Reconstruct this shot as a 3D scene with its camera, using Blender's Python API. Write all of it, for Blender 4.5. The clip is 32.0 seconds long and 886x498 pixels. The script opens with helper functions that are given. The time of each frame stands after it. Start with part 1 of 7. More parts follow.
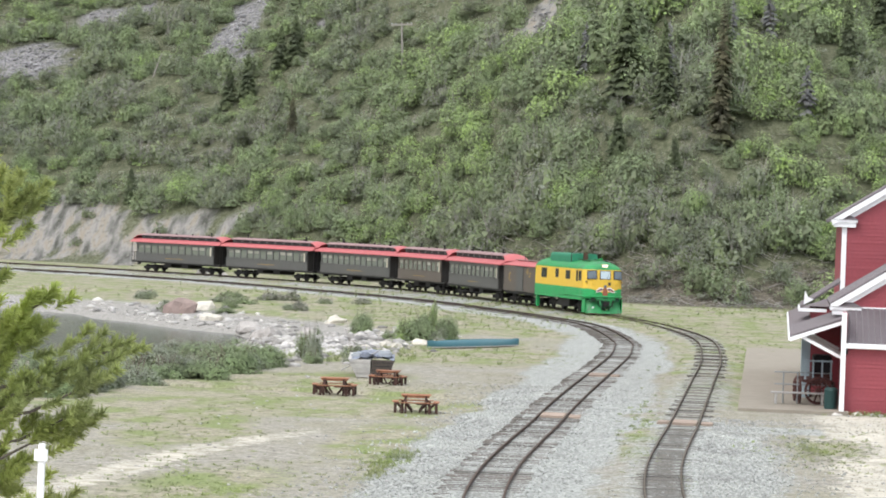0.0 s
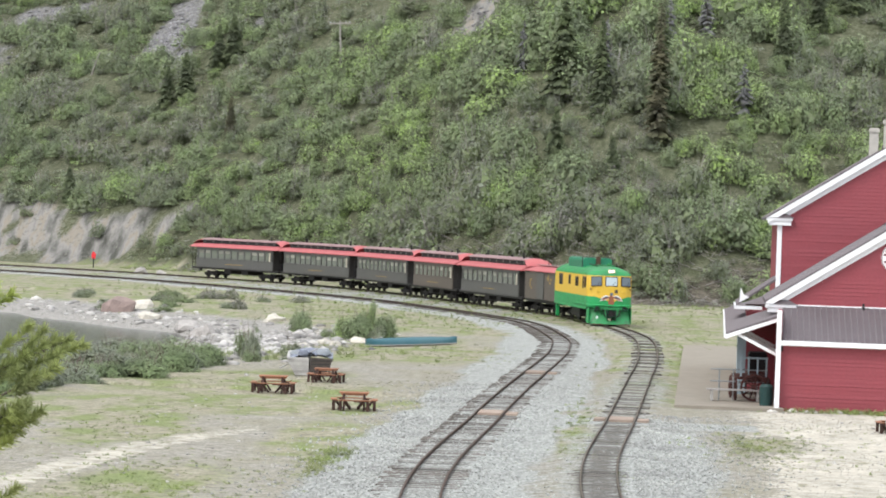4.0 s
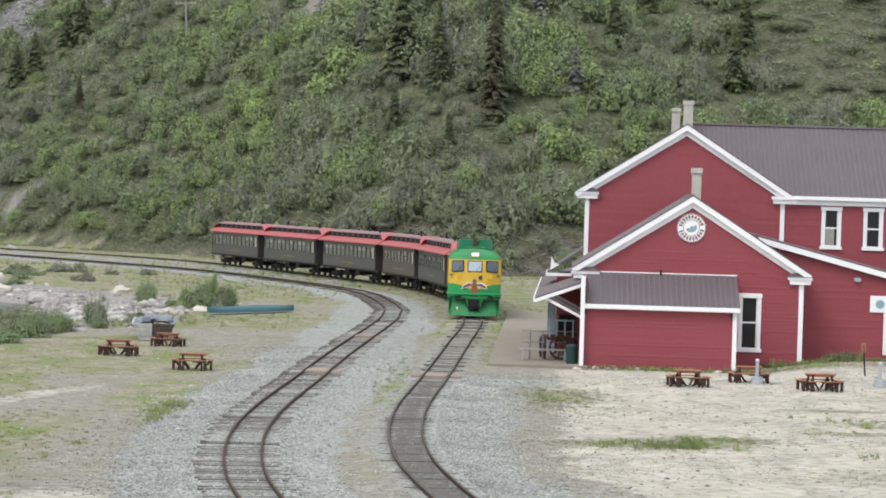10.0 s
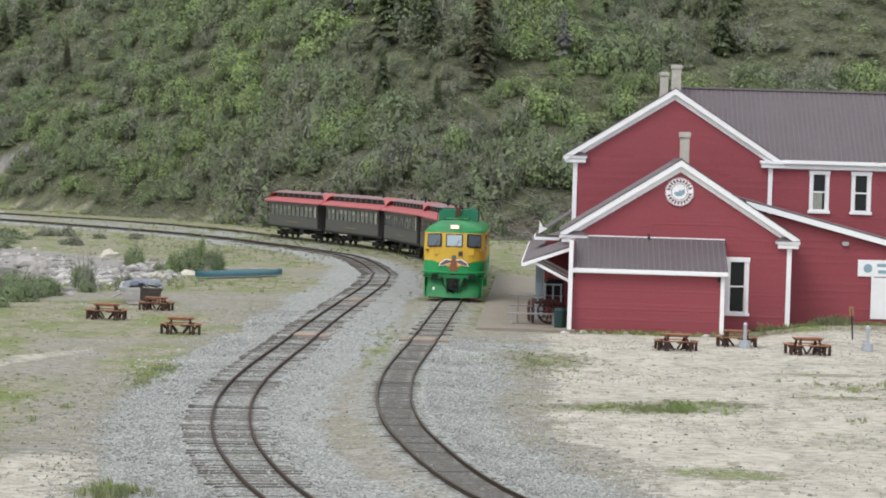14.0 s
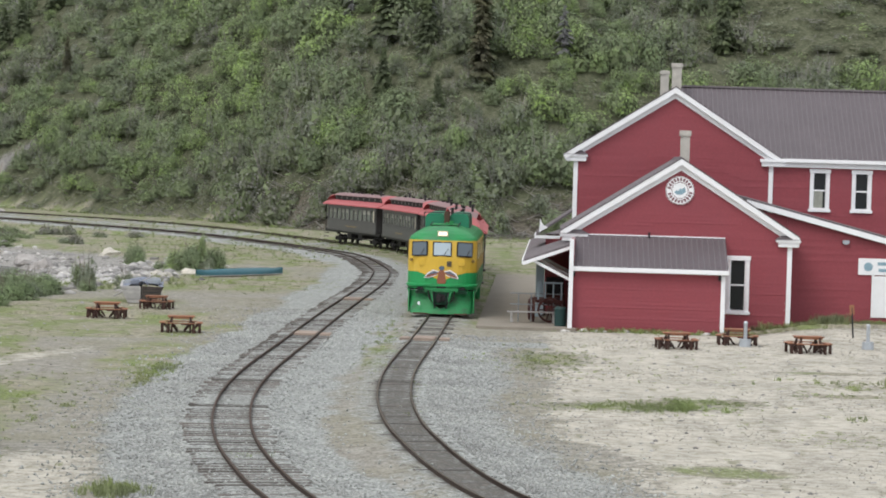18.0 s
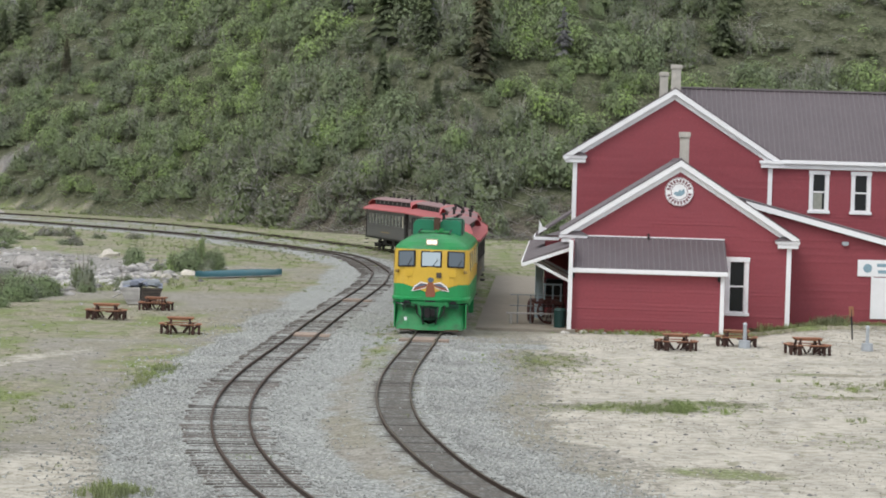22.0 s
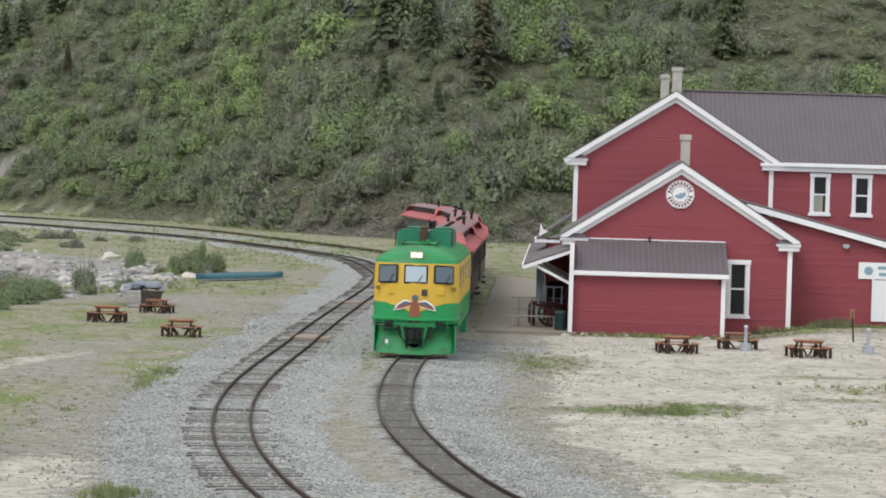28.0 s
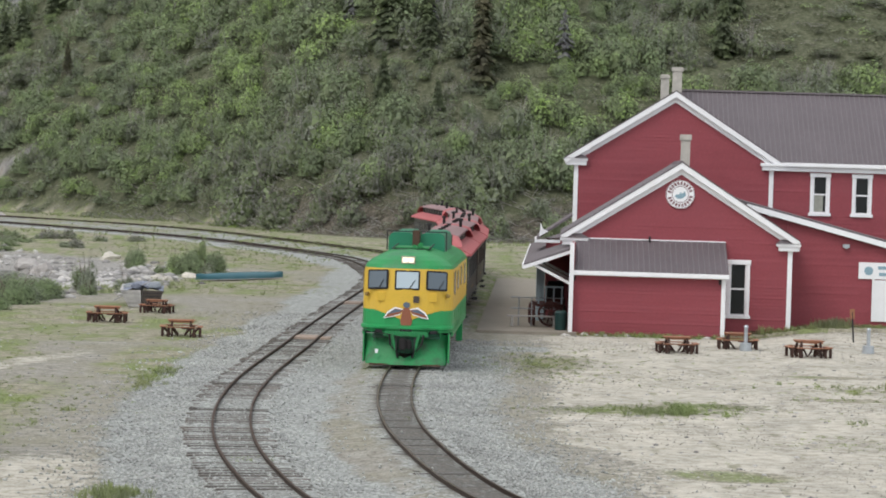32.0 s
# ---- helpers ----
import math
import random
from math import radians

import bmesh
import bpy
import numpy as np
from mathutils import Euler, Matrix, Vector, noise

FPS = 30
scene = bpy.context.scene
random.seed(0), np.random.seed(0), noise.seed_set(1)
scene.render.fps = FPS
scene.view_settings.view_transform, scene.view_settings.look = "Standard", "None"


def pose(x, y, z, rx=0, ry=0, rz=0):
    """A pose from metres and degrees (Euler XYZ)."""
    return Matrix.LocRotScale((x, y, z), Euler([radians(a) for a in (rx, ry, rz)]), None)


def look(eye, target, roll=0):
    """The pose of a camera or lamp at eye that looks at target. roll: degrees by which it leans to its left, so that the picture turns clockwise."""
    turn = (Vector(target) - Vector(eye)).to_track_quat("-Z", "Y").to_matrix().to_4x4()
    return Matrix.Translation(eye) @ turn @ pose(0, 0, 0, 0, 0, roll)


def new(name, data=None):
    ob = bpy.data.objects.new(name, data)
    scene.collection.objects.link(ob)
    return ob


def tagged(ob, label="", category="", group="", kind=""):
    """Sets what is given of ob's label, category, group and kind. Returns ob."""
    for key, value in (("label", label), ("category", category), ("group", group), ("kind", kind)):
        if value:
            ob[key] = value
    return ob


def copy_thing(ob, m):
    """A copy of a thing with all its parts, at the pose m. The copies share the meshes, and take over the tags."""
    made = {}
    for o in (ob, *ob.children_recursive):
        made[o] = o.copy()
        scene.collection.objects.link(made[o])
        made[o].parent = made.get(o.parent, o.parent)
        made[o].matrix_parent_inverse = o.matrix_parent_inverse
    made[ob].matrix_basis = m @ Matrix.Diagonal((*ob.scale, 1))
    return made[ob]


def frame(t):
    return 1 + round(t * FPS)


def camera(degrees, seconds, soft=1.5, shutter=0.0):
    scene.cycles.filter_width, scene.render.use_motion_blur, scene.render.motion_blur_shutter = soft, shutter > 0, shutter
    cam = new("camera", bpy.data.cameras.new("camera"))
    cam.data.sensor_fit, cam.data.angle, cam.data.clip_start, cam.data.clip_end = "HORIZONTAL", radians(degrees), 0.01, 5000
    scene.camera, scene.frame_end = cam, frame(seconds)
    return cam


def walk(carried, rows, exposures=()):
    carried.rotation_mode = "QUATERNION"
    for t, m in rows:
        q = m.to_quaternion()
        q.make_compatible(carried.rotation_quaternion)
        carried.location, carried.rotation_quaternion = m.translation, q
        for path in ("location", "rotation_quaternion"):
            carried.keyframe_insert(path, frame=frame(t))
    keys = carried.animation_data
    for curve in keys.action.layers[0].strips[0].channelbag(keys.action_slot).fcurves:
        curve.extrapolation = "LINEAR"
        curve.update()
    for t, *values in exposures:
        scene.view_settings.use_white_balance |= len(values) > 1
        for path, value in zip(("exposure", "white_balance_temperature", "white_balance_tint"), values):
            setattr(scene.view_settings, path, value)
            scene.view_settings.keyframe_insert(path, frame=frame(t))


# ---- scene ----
LENS = 17.82
cam = camera(LENS, 32.0, soft=1.85)
# seconds, eye x, y, z, heading to the right, downward tilt and lean in degrees
CAMERA_ROWS = [
    (0, -1.45, 10, 6.95, -4.523, 0.66, 2), (0.5, -1.45, 10, 6.95, -4.514, 0.645, 2), (1, -1.45, 10, 6.95, -4.255, 0.655, 2),
    (1.5, -1.45, 10, 6.95, -4.041, 0.662, 2), (2, -1.45, 10, 6.95, -3.958, 0.661, 2), (2.5, -1.45, 10, 6.95, -3.829, 0.671, 2),
    (3, -1.45, 10, 6.95, -3.556, 0.661, 2), (3.5, -1.45, 10, 6.95, -3.337, 0.655, 2), (5.5, -0.36, 2.5, 6.99, -3.07, 0.6, 1.76),
    (6, 0, 0, 7, -2.72, 0.559, 1.68), (6.5, 0, 0, 7, -2.309, 0.554, 1.68), (7, 0, 0, 7, -1.83, 0.541, 1.68),
    (7.5, 0, 0, 7, -1.389, 0.549, 1.68), (8, 0, 0, 7, -1.191, 0.55, 1.68), (8.5, 0, 0, 7, -1.068, 0.588, 1.68),
    (9, 0, 0, 7, -0.744, 0.866, 1.68), (9.5, 0, 0, 7, -0.666, 0.958, 1.68), (10, 0, 0, 7, -0.261, 1.074, 1.68),
    (10.5, 0, 0, 7, -0.026, 1.192, 1.68), (11, 0, 0, 7, -0.016, 1.223, 1.68), (12, 0, 0, 7, -0.019, 1.242, 1.68),
    (12.5, 0, 0, 7, -0.024, 1.259, 1.68), (13, 0, 0, 7, -0.031, 1.405, 1.68), (13.5, 0, 0, 7, -0.01, 1.623, 1.68),
    (14, 0, 0, 7, 0.001, 1.796, 1.68), (14.5, 0, 0, 7, -0.003, 1.834, 1.68), (16.5, 0, 0, 7, -0.01, 1.836, 1.68),
    (19, 0, 0, 7, -0.004, 1.815, 1.68), (22, 0, 0, 7, 0.005, 1.797, 1.68), (24, 0, 0, 7, -0.001, 1.795, 1.68),
    (25.5, 0, 0, 7, -0.009, 1.768, 1.68), (27.5, 0, 0, 7, -0.015, 1.745, 1.68), (30, 0, 0, 7, -0.017, 1.745, 1.68),
    (32, 0, 0, 7, -0.017, 1.745, 1.68),
]


def aimed(x, y, z, pan, tilt, lean):
    return pose(x, y, z, 0, 0, -pan) @ pose(0, 0, 0, 90 - tilt) @ pose(0, 0, 0, 0, 0, lean)


walk(cam, [(r[0], aimed(*r[1:])) for r in CAMERA_ROWS], exposures=[(0.0, 0.47), (3.5, 0.44), (6.0, 0.24), (9.0, 0.1), (13.0, -0.03), (20.0, -0.12), (32.0, -0.15)])

# ---- world and light: bright overcast ----
world = bpy.data.worlds.new("world")
scene.world = world
world.use_nodes = True
wn = world.node_tree.nodes
wl = world.node_tree.links
sky = wn.new("ShaderNodeTexSky")
sky.sky_type = "NISHITA"
sky.sun_disc = False
sky.sun_elevation = radians(52)
sky.sun_rotation = radians(215)
sky.air_density, sky.dust_density, sky.ozone_density = 1.0, 4.0, 1.0
soften = wn.new("ShaderNodeMixRGB")
soften.inputs[0].default_value = 0.75
soften.inputs[2].default_value = (9.0, 9.35, 9.9, 1)
wl.new(sky.outputs[0], soften.inputs[1])
wl.new(soften.outputs[0], wn["Background"].inputs[0])
wn["Background"].inputs[1].default_value = 0.142
sun = new("sun", bpy.data.lights.new("sun", "SUN"))
sun.data.energy, sun.data.angle, sun.data.color = 1.35, radians(24), (1.0, 0.98, 0.95)
sun.matrix_world = look((-35, -45, 75), (0, 0, 0))


# ---- materials ----
def mat(name, color, rough=0.8, metal=0.0, vary=0.12, scale=1.5, fine=20.0, bump=0.0, bump_scale=None, spec=0.4, dirt=None, dirt_amount=0.0, each=0.0, coords="Object"):
    m = bpy.data.materials.new(name)
    m.use_nodes = True
    n, l = m.node_tree.nodes, m.node_tree.links
    b = n["Principled BSDF"]
    b.inputs["Roughness"].default_value = rough
    b.inputs["Metallic"].default_value = metal
    b.inputs["Specular IOR Level"].default_value = spec
    tc = n.new("ShaderNodeTexCoord")
    big = n.new("ShaderNodeTexNoise")
    big.inputs["Scale"].default_value, big.inputs["Detail"].default_value = scale, 5
    small = n.new("ShaderNodeTexNoise")
    small.inputs["Scale"].default_value, small.inputs["Detail"].default_value = fine, 4
    l.new(tc.outputs[coords], big.inputs["Vector"])
    l.new(tc.outputs[coords], small.inputs["Vector"])
    add = n.new("ShaderNodeMath")
    add.operation = "ADD"
    l.new(big.outputs[0], add.inputs[0])
    l.new(small.outputs[0], add.inputs[1])
    mr = n.new("ShaderNodeMapRange")
    mr.inputs[1].default_value, mr.inputs[2].default_value = 0.6, 1.4
    mr.inputs[3].default_value, mr.inputs[4].default_value = 1 - vary, 1 + vary
    l.new(add.outputs[0], mr.inputs[0])
    last = mr.outputs[0]
    if each:
        oi = n.new("ShaderNodeObjectInfo")
        er = n.new("ShaderNodeMapRange")
        er.inputs[3].default_value, er.inputs[4].default_value = 1 - each, 1 + each
        l.new(oi.outputs["Random"], er.inputs[0])
        mu = n.new("ShaderNodeMath")
        mu.operation = "MULTIPLY"
        l.new(last, mu.inputs[0])
        l.new(er.outputs[0], mu.inputs[1])
        last = mu.outputs[0]
    hs = n.new("ShaderNodeHueSaturation")
    hs.inputs["Color"].default_value = (*color, 1)
    l.new(last, hs.inputs["Value"])
    out = hs.outputs[0]
    if dirt:
        mx = n.new("ShaderNodeMixRGB")
        mx.inputs[2].default_value = (*dirt, 1)
        dr = n.new("ShaderNodeMapRange")
        dr.inputs[1].default_value, dr.inputs[2].default_value = 0.48, 0.72
        dr.inputs[4].default_value = dirt_amount
        l.new(big.outputs[0], dr.inputs[0])
        l.new(dr.outputs[0], mx.inputs[0])
        l.new(out, mx.inputs[1])
        out = mx.outputs[0]
    l.new(out, b.inputs["Base Color"])
    if bump:
        bp = n.new("ShaderNodeBump")
        bp.inputs["Strength"].default_value = bump
        bp.inputs["Distance"].default_value = 0.02
        l.new(small.outputs[0], bp.inputs["Height"])
        l.new(bp.outputs[0], b.inputs["Normal"])
    return m


def leafmat(name, color, other, rough=0.7, translucent=0.25, spread=0.24):
    m = bpy.data.materials.new(name)
    m.use_nodes = True
    n, l = m.node_tree.nodes, m.node_tree.links
    b = n["Principled BSDF"]
    b.inputs["Roughness"].default_value = rough
    b.inputs["Specular IOR Level"].default_value = 0.12
    g = n.new("ShaderNodeNewGeometry")
    tc = n.new("ShaderNodeTexCoord")
    nz = n.new("ShaderNodeTexNoise")
    nz.inputs["Scale"].default_value, nz.inputs["Detail"].default_value = 0.16, 4
    l.new(tc.outputs["Object"], nz.inputs["Vector"])
    mr = n.new("ShaderNodeMapRange")
    mr.inputs[1].default_value, mr.inputs[2].default_value = 0.36, 0.64
    l.new(nz.outputs[0], mr.inputs[0])
    mx = n.new("ShaderNodeMixRGB")
    mx.inputs[1].default_value, mx.inputs[2].default_value = (*color, 1), (*other, 1)
    l.new(mr.outputs[0], mx.inputs[0])
    vr = n.new("ShaderNodeMapRange")
    vr.inputs[3].default_value, vr.inputs[4].default_value = 1 - spread, 1 + spread
    l.new(g.outputs["Random Per Island"], vr.inputs[0])
    hs = n.new("ShaderNodeHueSaturation")
    l.new(mx.outputs[0], hs.inputs["Color"])
    # drifts of fresher and duller growth, a few metres across
    dn = n.new("ShaderNodeTexNoise")
    dn.inputs["Scale"].default_value, dn.inputs["Detail"].default_value = 0.45, 3
    l.new(tc.outputs["Object"], dn.inputs["Vector"])
    dr = n.new("ShaderNodeMapRange")
    dr.inputs[1].default_value, dr.inputs[2].default_value = 0.3, 0.7
    dr.inputs[3].default_value, dr.inputs[4].default_value = 0.72, 1.12
    l.new(dn.outputs[0], dr.inputs[0])
    l.new(dr.outputs[0], hs.inputs["Saturation"])
    tone = n.new("ShaderNodeMapRange")
    tone.inputs[1].default_value, tone.inputs[2].default_value = 0.34, 0.66
    tone.inputs[3].default_value, tone.inputs[4].default_value = 0.78, 1.2
    l.new(dn.outputs[0], tone.inputs[0])
    both = n.new("ShaderNodeMath")
    both.operation = "MULTIPLY"
    l.new(tone.outputs[0], both.inputs[0])
    l.new(vr.outputs[0], both.inputs[1])
    l.new(both.outputs[0], hs.inputs["Value"])
    l.new(hs.outputs[0], b.inputs["Base Color"])
    tr = n.new("ShaderNodeBsdfTranslucent")
    l.new(hs.outputs[0], tr.inputs["Color"])
    ms = n.new("ShaderNodeMixShader")
    ms.inputs[0].default_value = translucent
    l.new(b.outputs[0], ms.inputs[1])
    l.new(tr.outputs[0], ms.inputs[2])
    l.new(ms.outputs[0], n["Material Output"].inputs["Surface"])
    return m


def sidingmat(name, color):
    """Weathered barn-red paint on boards."""
    m = mat(name, color, 0.6, vary=0.13, scale=0.7, fine=9.0, dirt=(color[0] * 0.72, color[1] * 0.9, color[2] * 0.9), dirt_amount=0.35)
    return m


M = {}
M["red_siding"] = sidingmat("red_siding", (0.275, 0.054, 0.068))
M["white_paint"] = mat("white_paint", (0.86, 0.87, 0.885), 0.5, vary=0.05, dirt=(0.6, 0.6, 0.58), dirt_amount=0.25)
M["roof_metal"] = mat("roof_metal", (0.118, 0.1, 0.107), 0.65, 0.0, vary=0.14, scale=0.5, fine=4)
M["roof_rib"] = mat("roof_rib", (0.162, 0.143, 0.151), 0.6, 0.0, vary=0.1)
M["brick"] = mat("brick", (0.46, 0.44, 0.4), 0.9, vary=0.2, scale=4, fine=30, bump=0.5)
M["dark"] = mat("dark", (0.018, 0.018, 0.02), 0.7, vary=0.2)
M["black_iron"] = mat("black_iron", (0.022, 0.02, 0.02), 0.6, 0.3, vary=0.25, fine=12)
M["loco_green"] = mat("loco_green", (0.022, 0.31, 0.095), 0.38, vary=0.1, scale=1.2, dirt=(0.05, 0.15, 0.07), dirt_amount=0.4)
M["loco_roof"] = mat("loco_roof", (0.02, 0.25, 0.07), 0.45, vary=0.14, scale=1.0, dirt=(0.04, 0.09, 0.06), dirt_amount=0.5)
M["loco_yellow"] = mat("loco_yellow", (0.68, 0.44, 0.05), 0.4, vary=0.1, dirt=(0.5, 0.33, 0.08), dirt_amount=0.35)
M["cowl_green"] = mat("cowl_green", (0.02, 0.19, 0.105), 0.4, vary=0.12)
M["car_body"] = mat("car_body", (0.09, 0.089, 0.084), 0.5, vary=0.2, scale=0.8, fine=8, dirt=(0.075, 0.07, 0.06), dirt_amount=0.45)
M["car_brown"] = mat("car_brown", (0.105, 0.088, 0.074), 0.5, vary=0.2, scale=0.8, fine=8, dirt=(0.08, 0.07, 0.055), dirt_amount=0.4)
M["car_red"] = mat("car_red", (0.43, 0.11, 0.115), 0.6, vary=0.12, scale=0.6, dirt=(0.4, 0.13, 0.12), dirt_amount=0.5)
M["car_top"] = mat("car_top", (0.26, 0.165, 0.165), 0.7, vary=0.2, scale=0.8)
# car ends: the vestibule's deep shade is put into this near-black
M["car_end_shaded"] = mat("car_end_shaded", (0.03, 0.028, 0.026), 0.7, vary=0.2)
M["cream"] = mat("cream", (0.5, 0.46, 0.36), 0.6, vary=0.1)
M["gold"] = mat("gold", (0.3, 0.2, 0.06), 0.5, vary=0.15)
M["rail"] = mat("rail", (0.055, 0.036, 0.028), 0.6, 0.35, vary=0.25, scale=2, fine=30, coords="Generated")
M["rail_top"] = mat("rail_top", (0.3, 0.27, 0.25), 0.35, 0.8, vary=0.2)
M["tie"] = mat("tie", (0.125, 0.112, 0.1), 0.95, vary=0.4, scale=2, fine=25, bump=0.6, each=0.45)
M["tie_dark"] = mat("tie_dark", (0.085, 0.076, 0.068), 0.95, vary=0.45, scale=2, fine=25, bump=0.6, each=0.5)
M["plank"] = mat("plank", (0.33, 0.26, 0.21), 0.9, vary=0.2, scale=2, fine=25, bump=0.5, each=0.2)
M["table_wood"] = mat("table_wood", (0.3, 0.135, 0.075), 0.7, vary=0.2, scale=3, fine=30, bump=0.3, each=0.15)
M["table_dark"] = mat("table_dark", (0.06, 0.03, 0.023), 0.75, vary=0.25, scale=3, each=0.2)
M["galv"] = mat("galv", (0.42, 0.45, 0.48), 0.45, 0.5, vary=0.15, scale=5)
M["canoe_paint"] = mat("canoe_paint", (0.035, 0.13, 0.16), 0.45, vary=0.15, dirt=(0.07, 0.14, 0.15), dirt_amount=0.5)
M["old_wood"] = mat("old_wood", (0.36, 0.35, 0.335), 0.9, vary=0.25, scale=3, fine=25, bump=0.5, each=0.25)
M["tarp"] = mat("tarp", (0.2, 0.22, 0.27), 0.5, vary=0.45, scale=3.5, fine=9)
M["rock"] = mat("rock", (0.33, 0.31, 0.29), 0.95, vary=0.3, scale=1.2, fine=9, bump=0.8, each=0.25)
M["rust_rock"] = mat("rust_rock", (0.25, 0.19, 0.17), 0.95, vary=0.3, scale=1.5, fine=9, bump=0.8)
M["bark"] = mat("bark", (0.13, 0.11, 0.095), 0.95, vary=0.25, scale=2, fine=15, bump=0.6)
M["grey_wood"] = mat("grey_wood", (0.3, 0.28, 0.26), 0.95, vary=0.25, scale=1, fine=6)
M["deck"] = mat("deck", (0.275, 0.245, 0.2), 0.92, vary=0.16, scale=1.2, fine=18, bump=0.4, each=0.12)
M["pipe_grey"] = mat("pipe_grey", (0.24, 0.26, 0.27), 0.5, 0.3, vary=0.15, scale=5)
M["red_sign"] = mat("red_sign", (0.7, 0.03, 0.04), 0.5, vary=0.05)
M["blue_grey"] = mat("blue_grey", (0.3, 0.38, 0.42), 0.6, vary=0.12)
# wagon red and bin green, darkened to hold the canopy's shade
M["wagon_red_shaded"] = mat("wagon_red_shaded", (0.07, 0.022, 0.018), 0.6, vary=0.2)
M["can_green_shaded"] = mat("can_green_shaded", (0.012, 0.045, 0.042), 0.5, vary=0.15)
M["sign_blue"] = mat("sign_blue", (0.25, 0.38, 0.45), 0.6, vary=0.2, scale=8)
M["lamp_glow"] = mat("lamp_glow", (1, 0.95, 0.8), 0.4, vary=0.0)
M["lamp_glow"].node_tree.nodes["Principled BSDF"].inputs["Emission Color"].default_value = (1, 0.86, 0.6, 1)
M["lamp_glow"].node_tree.nodes["Principled BSDF"].inputs["Emission Strength"].default_value = 0.8


def glassmat(name, tint, rough=0.08):
    m = bpy.data.materials.new(name)
    m.use_nodes = True
    b = m.node_tree.nodes["Principled BSDF"]
    b.inputs["Base Color"].default_value = (*tint, 1)
    b.inputs["Roughness"].default_value = rough
    b.inputs["Specular IOR Level"].default_value = 0.8
    return m


M["glass_dark"] = glassmat("glass_dark", (0.015, 0.018, 0.02))
M["glass_dark"].node_tree.nodes["Principled BSDF"].inputs["Specular IOR Level"].default_value = 0.3
# opaque pane, its base colour lifted in place of reflections
M["glass_car_reflect"] = glassmat("glass_car_reflect", (0.15, 0.165, 0.14), 0.12)
M["glass_clerestory"] = glassmat("glass_clerestory", (0.035, 0.034, 0.034), 0.3)
# windscreens: bluish reflections are put into both base colours
M["glass_reflect_pale"] = glassmat("glass_reflect_pale", (0.42, 0.51, 0.56), 0.15)
M["glass_reflect_blue"] = glassmat("glass_reflect_blue", (0.085, 0.115, 0.14), 0.12)
M["badge_ink"] = mat("badge_ink", (0.16, 0.06, 0.07), 0.5, vary=0.2)
M["bird_brown"] = mat("bird_brown", (0.28, 0.1, 0.055), 0.5, vary=0.2)
M["bird_blue"] = mat("bird_blue", (0.1, 0.14, 0.19), 0.5, vary=0.1)
M["rusty_iron"] = mat("rusty_iron", (0.09, 0.05, 0.035), 0.7, 0.3, vary=0.3)
M["shore_stone"] = leafmat("shore_stone", (0.4, 0.385, 0.36), (0.3, 0.29, 0.28), 0.95, 0.0, 0.5)
M["scree_stone"] = leafmat("scree_stone", (0.25, 0.245, 0.25), (0.19, 0.185, 0.19), 0.95, 0.0, 0.4)
M["ballast_stone"] = leafmat("ballast_stone", (0.4, 0.41, 0.388), (0.33, 0.336, 0.316), rough=0.9, translucent=0.0)
M["turf"] = leafmat("turf", (0.215, 0.24, 0.12), (0.235, 0.24, 0.135), translucent=0.35)
M["blind"] = mat("blind", (0.24, 0.235, 0.2), 0.8, vary=0.2, each=0.3)
# dirty loco green, darkened for the shade of pocket and steps
M["loco_shaded"] = mat("loco_shaded", (0.012, 0.09, 0.045), 0.6, vary=0.3, dirt=(0.05, 0.05, 0.035), dirt_amount=0.7)
M["plough_green"] = mat("plough_green", (0.02, 0.22, 0.07), 0.5, vary=0.25, scale=2.2, fine=14, dirt=(0.045, 0.06, 0.04), dirt_amount=0.85)
M["curtain"] = mat("curtain", (0.3, 0.31, 0.27), 0.9, vary=0.2, scale=6)
M["leaf_bright"] = leafmat("leaf_bright", (0.345, 0.455, 0.178), (0.305, 0.4, 0.168), translucent=0.4)
M["leaf_mid"] = leafmat("leaf_mid", (0.28, 0.355, 0.18), (0.25, 0.31, 0.18), translucent=0.4)
M["leaf_grey"] = leafmat("leaf_grey", (0.305, 0.335, 0.258), (0.275, 0.305, 0.225), translucent=0.4)
M["leaf_brown"] = leafmat("leaf_brown", (0.31, 0.3, 0.275), (0.27, 0.265, 0.235), translucent=0.4)
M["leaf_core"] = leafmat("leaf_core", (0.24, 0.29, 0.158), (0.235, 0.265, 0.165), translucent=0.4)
M["heath"] = leafmat("heath", (0.2, 0.235, 0.135), (0.21, 0.215, 0.145), translucent=0.35)
M["spruce"] = leafmat("spruce", (0.105, 0.135, 0.065), (0.125, 0.15, 0.08), translucent=0.2)
M["spruce_grey"] = leafmat("spruce_grey", (0.2, 0.2, 0.205), (0.17, 0.175, 0.165), translucent=0.15)
M["spruce_rust"] = leafmat("spruce_rust", (0.125, 0.115, 0.07), (0.1, 0.11, 0.062), translucent=0.15)
M["pine"] = leafmat("pine", (0.42, 0.46, 0.14), (0.3, 0.37, 0.115), translucent=0.4)
M["grass"] = leafmat("grass", (0.25, 0.32, 0.12), (0.27, 0.3, 0.14), translucent=0.4)
M["sand_stone"] = leafmat("sand_stone", (0.3, 0.285, 0.25), (0.38, 0.355, 0.31), 0.95, 0.0, 0.45)
M["cream_rock"] = mat("cream_rock", (0.48, 0.45, 0.39), 0.95, vary=0.25, scale=1.5, fine=9, bump=0.7, each=0.2)
# brown of the loco's crest, also the shade painted on the boat
M["shade_crest_brown"] = mat("shade_crest_brown", (0.07, 0.058, 0.05), 0.85, vary=0.35, scale=3, fine=22, bump=0.5)
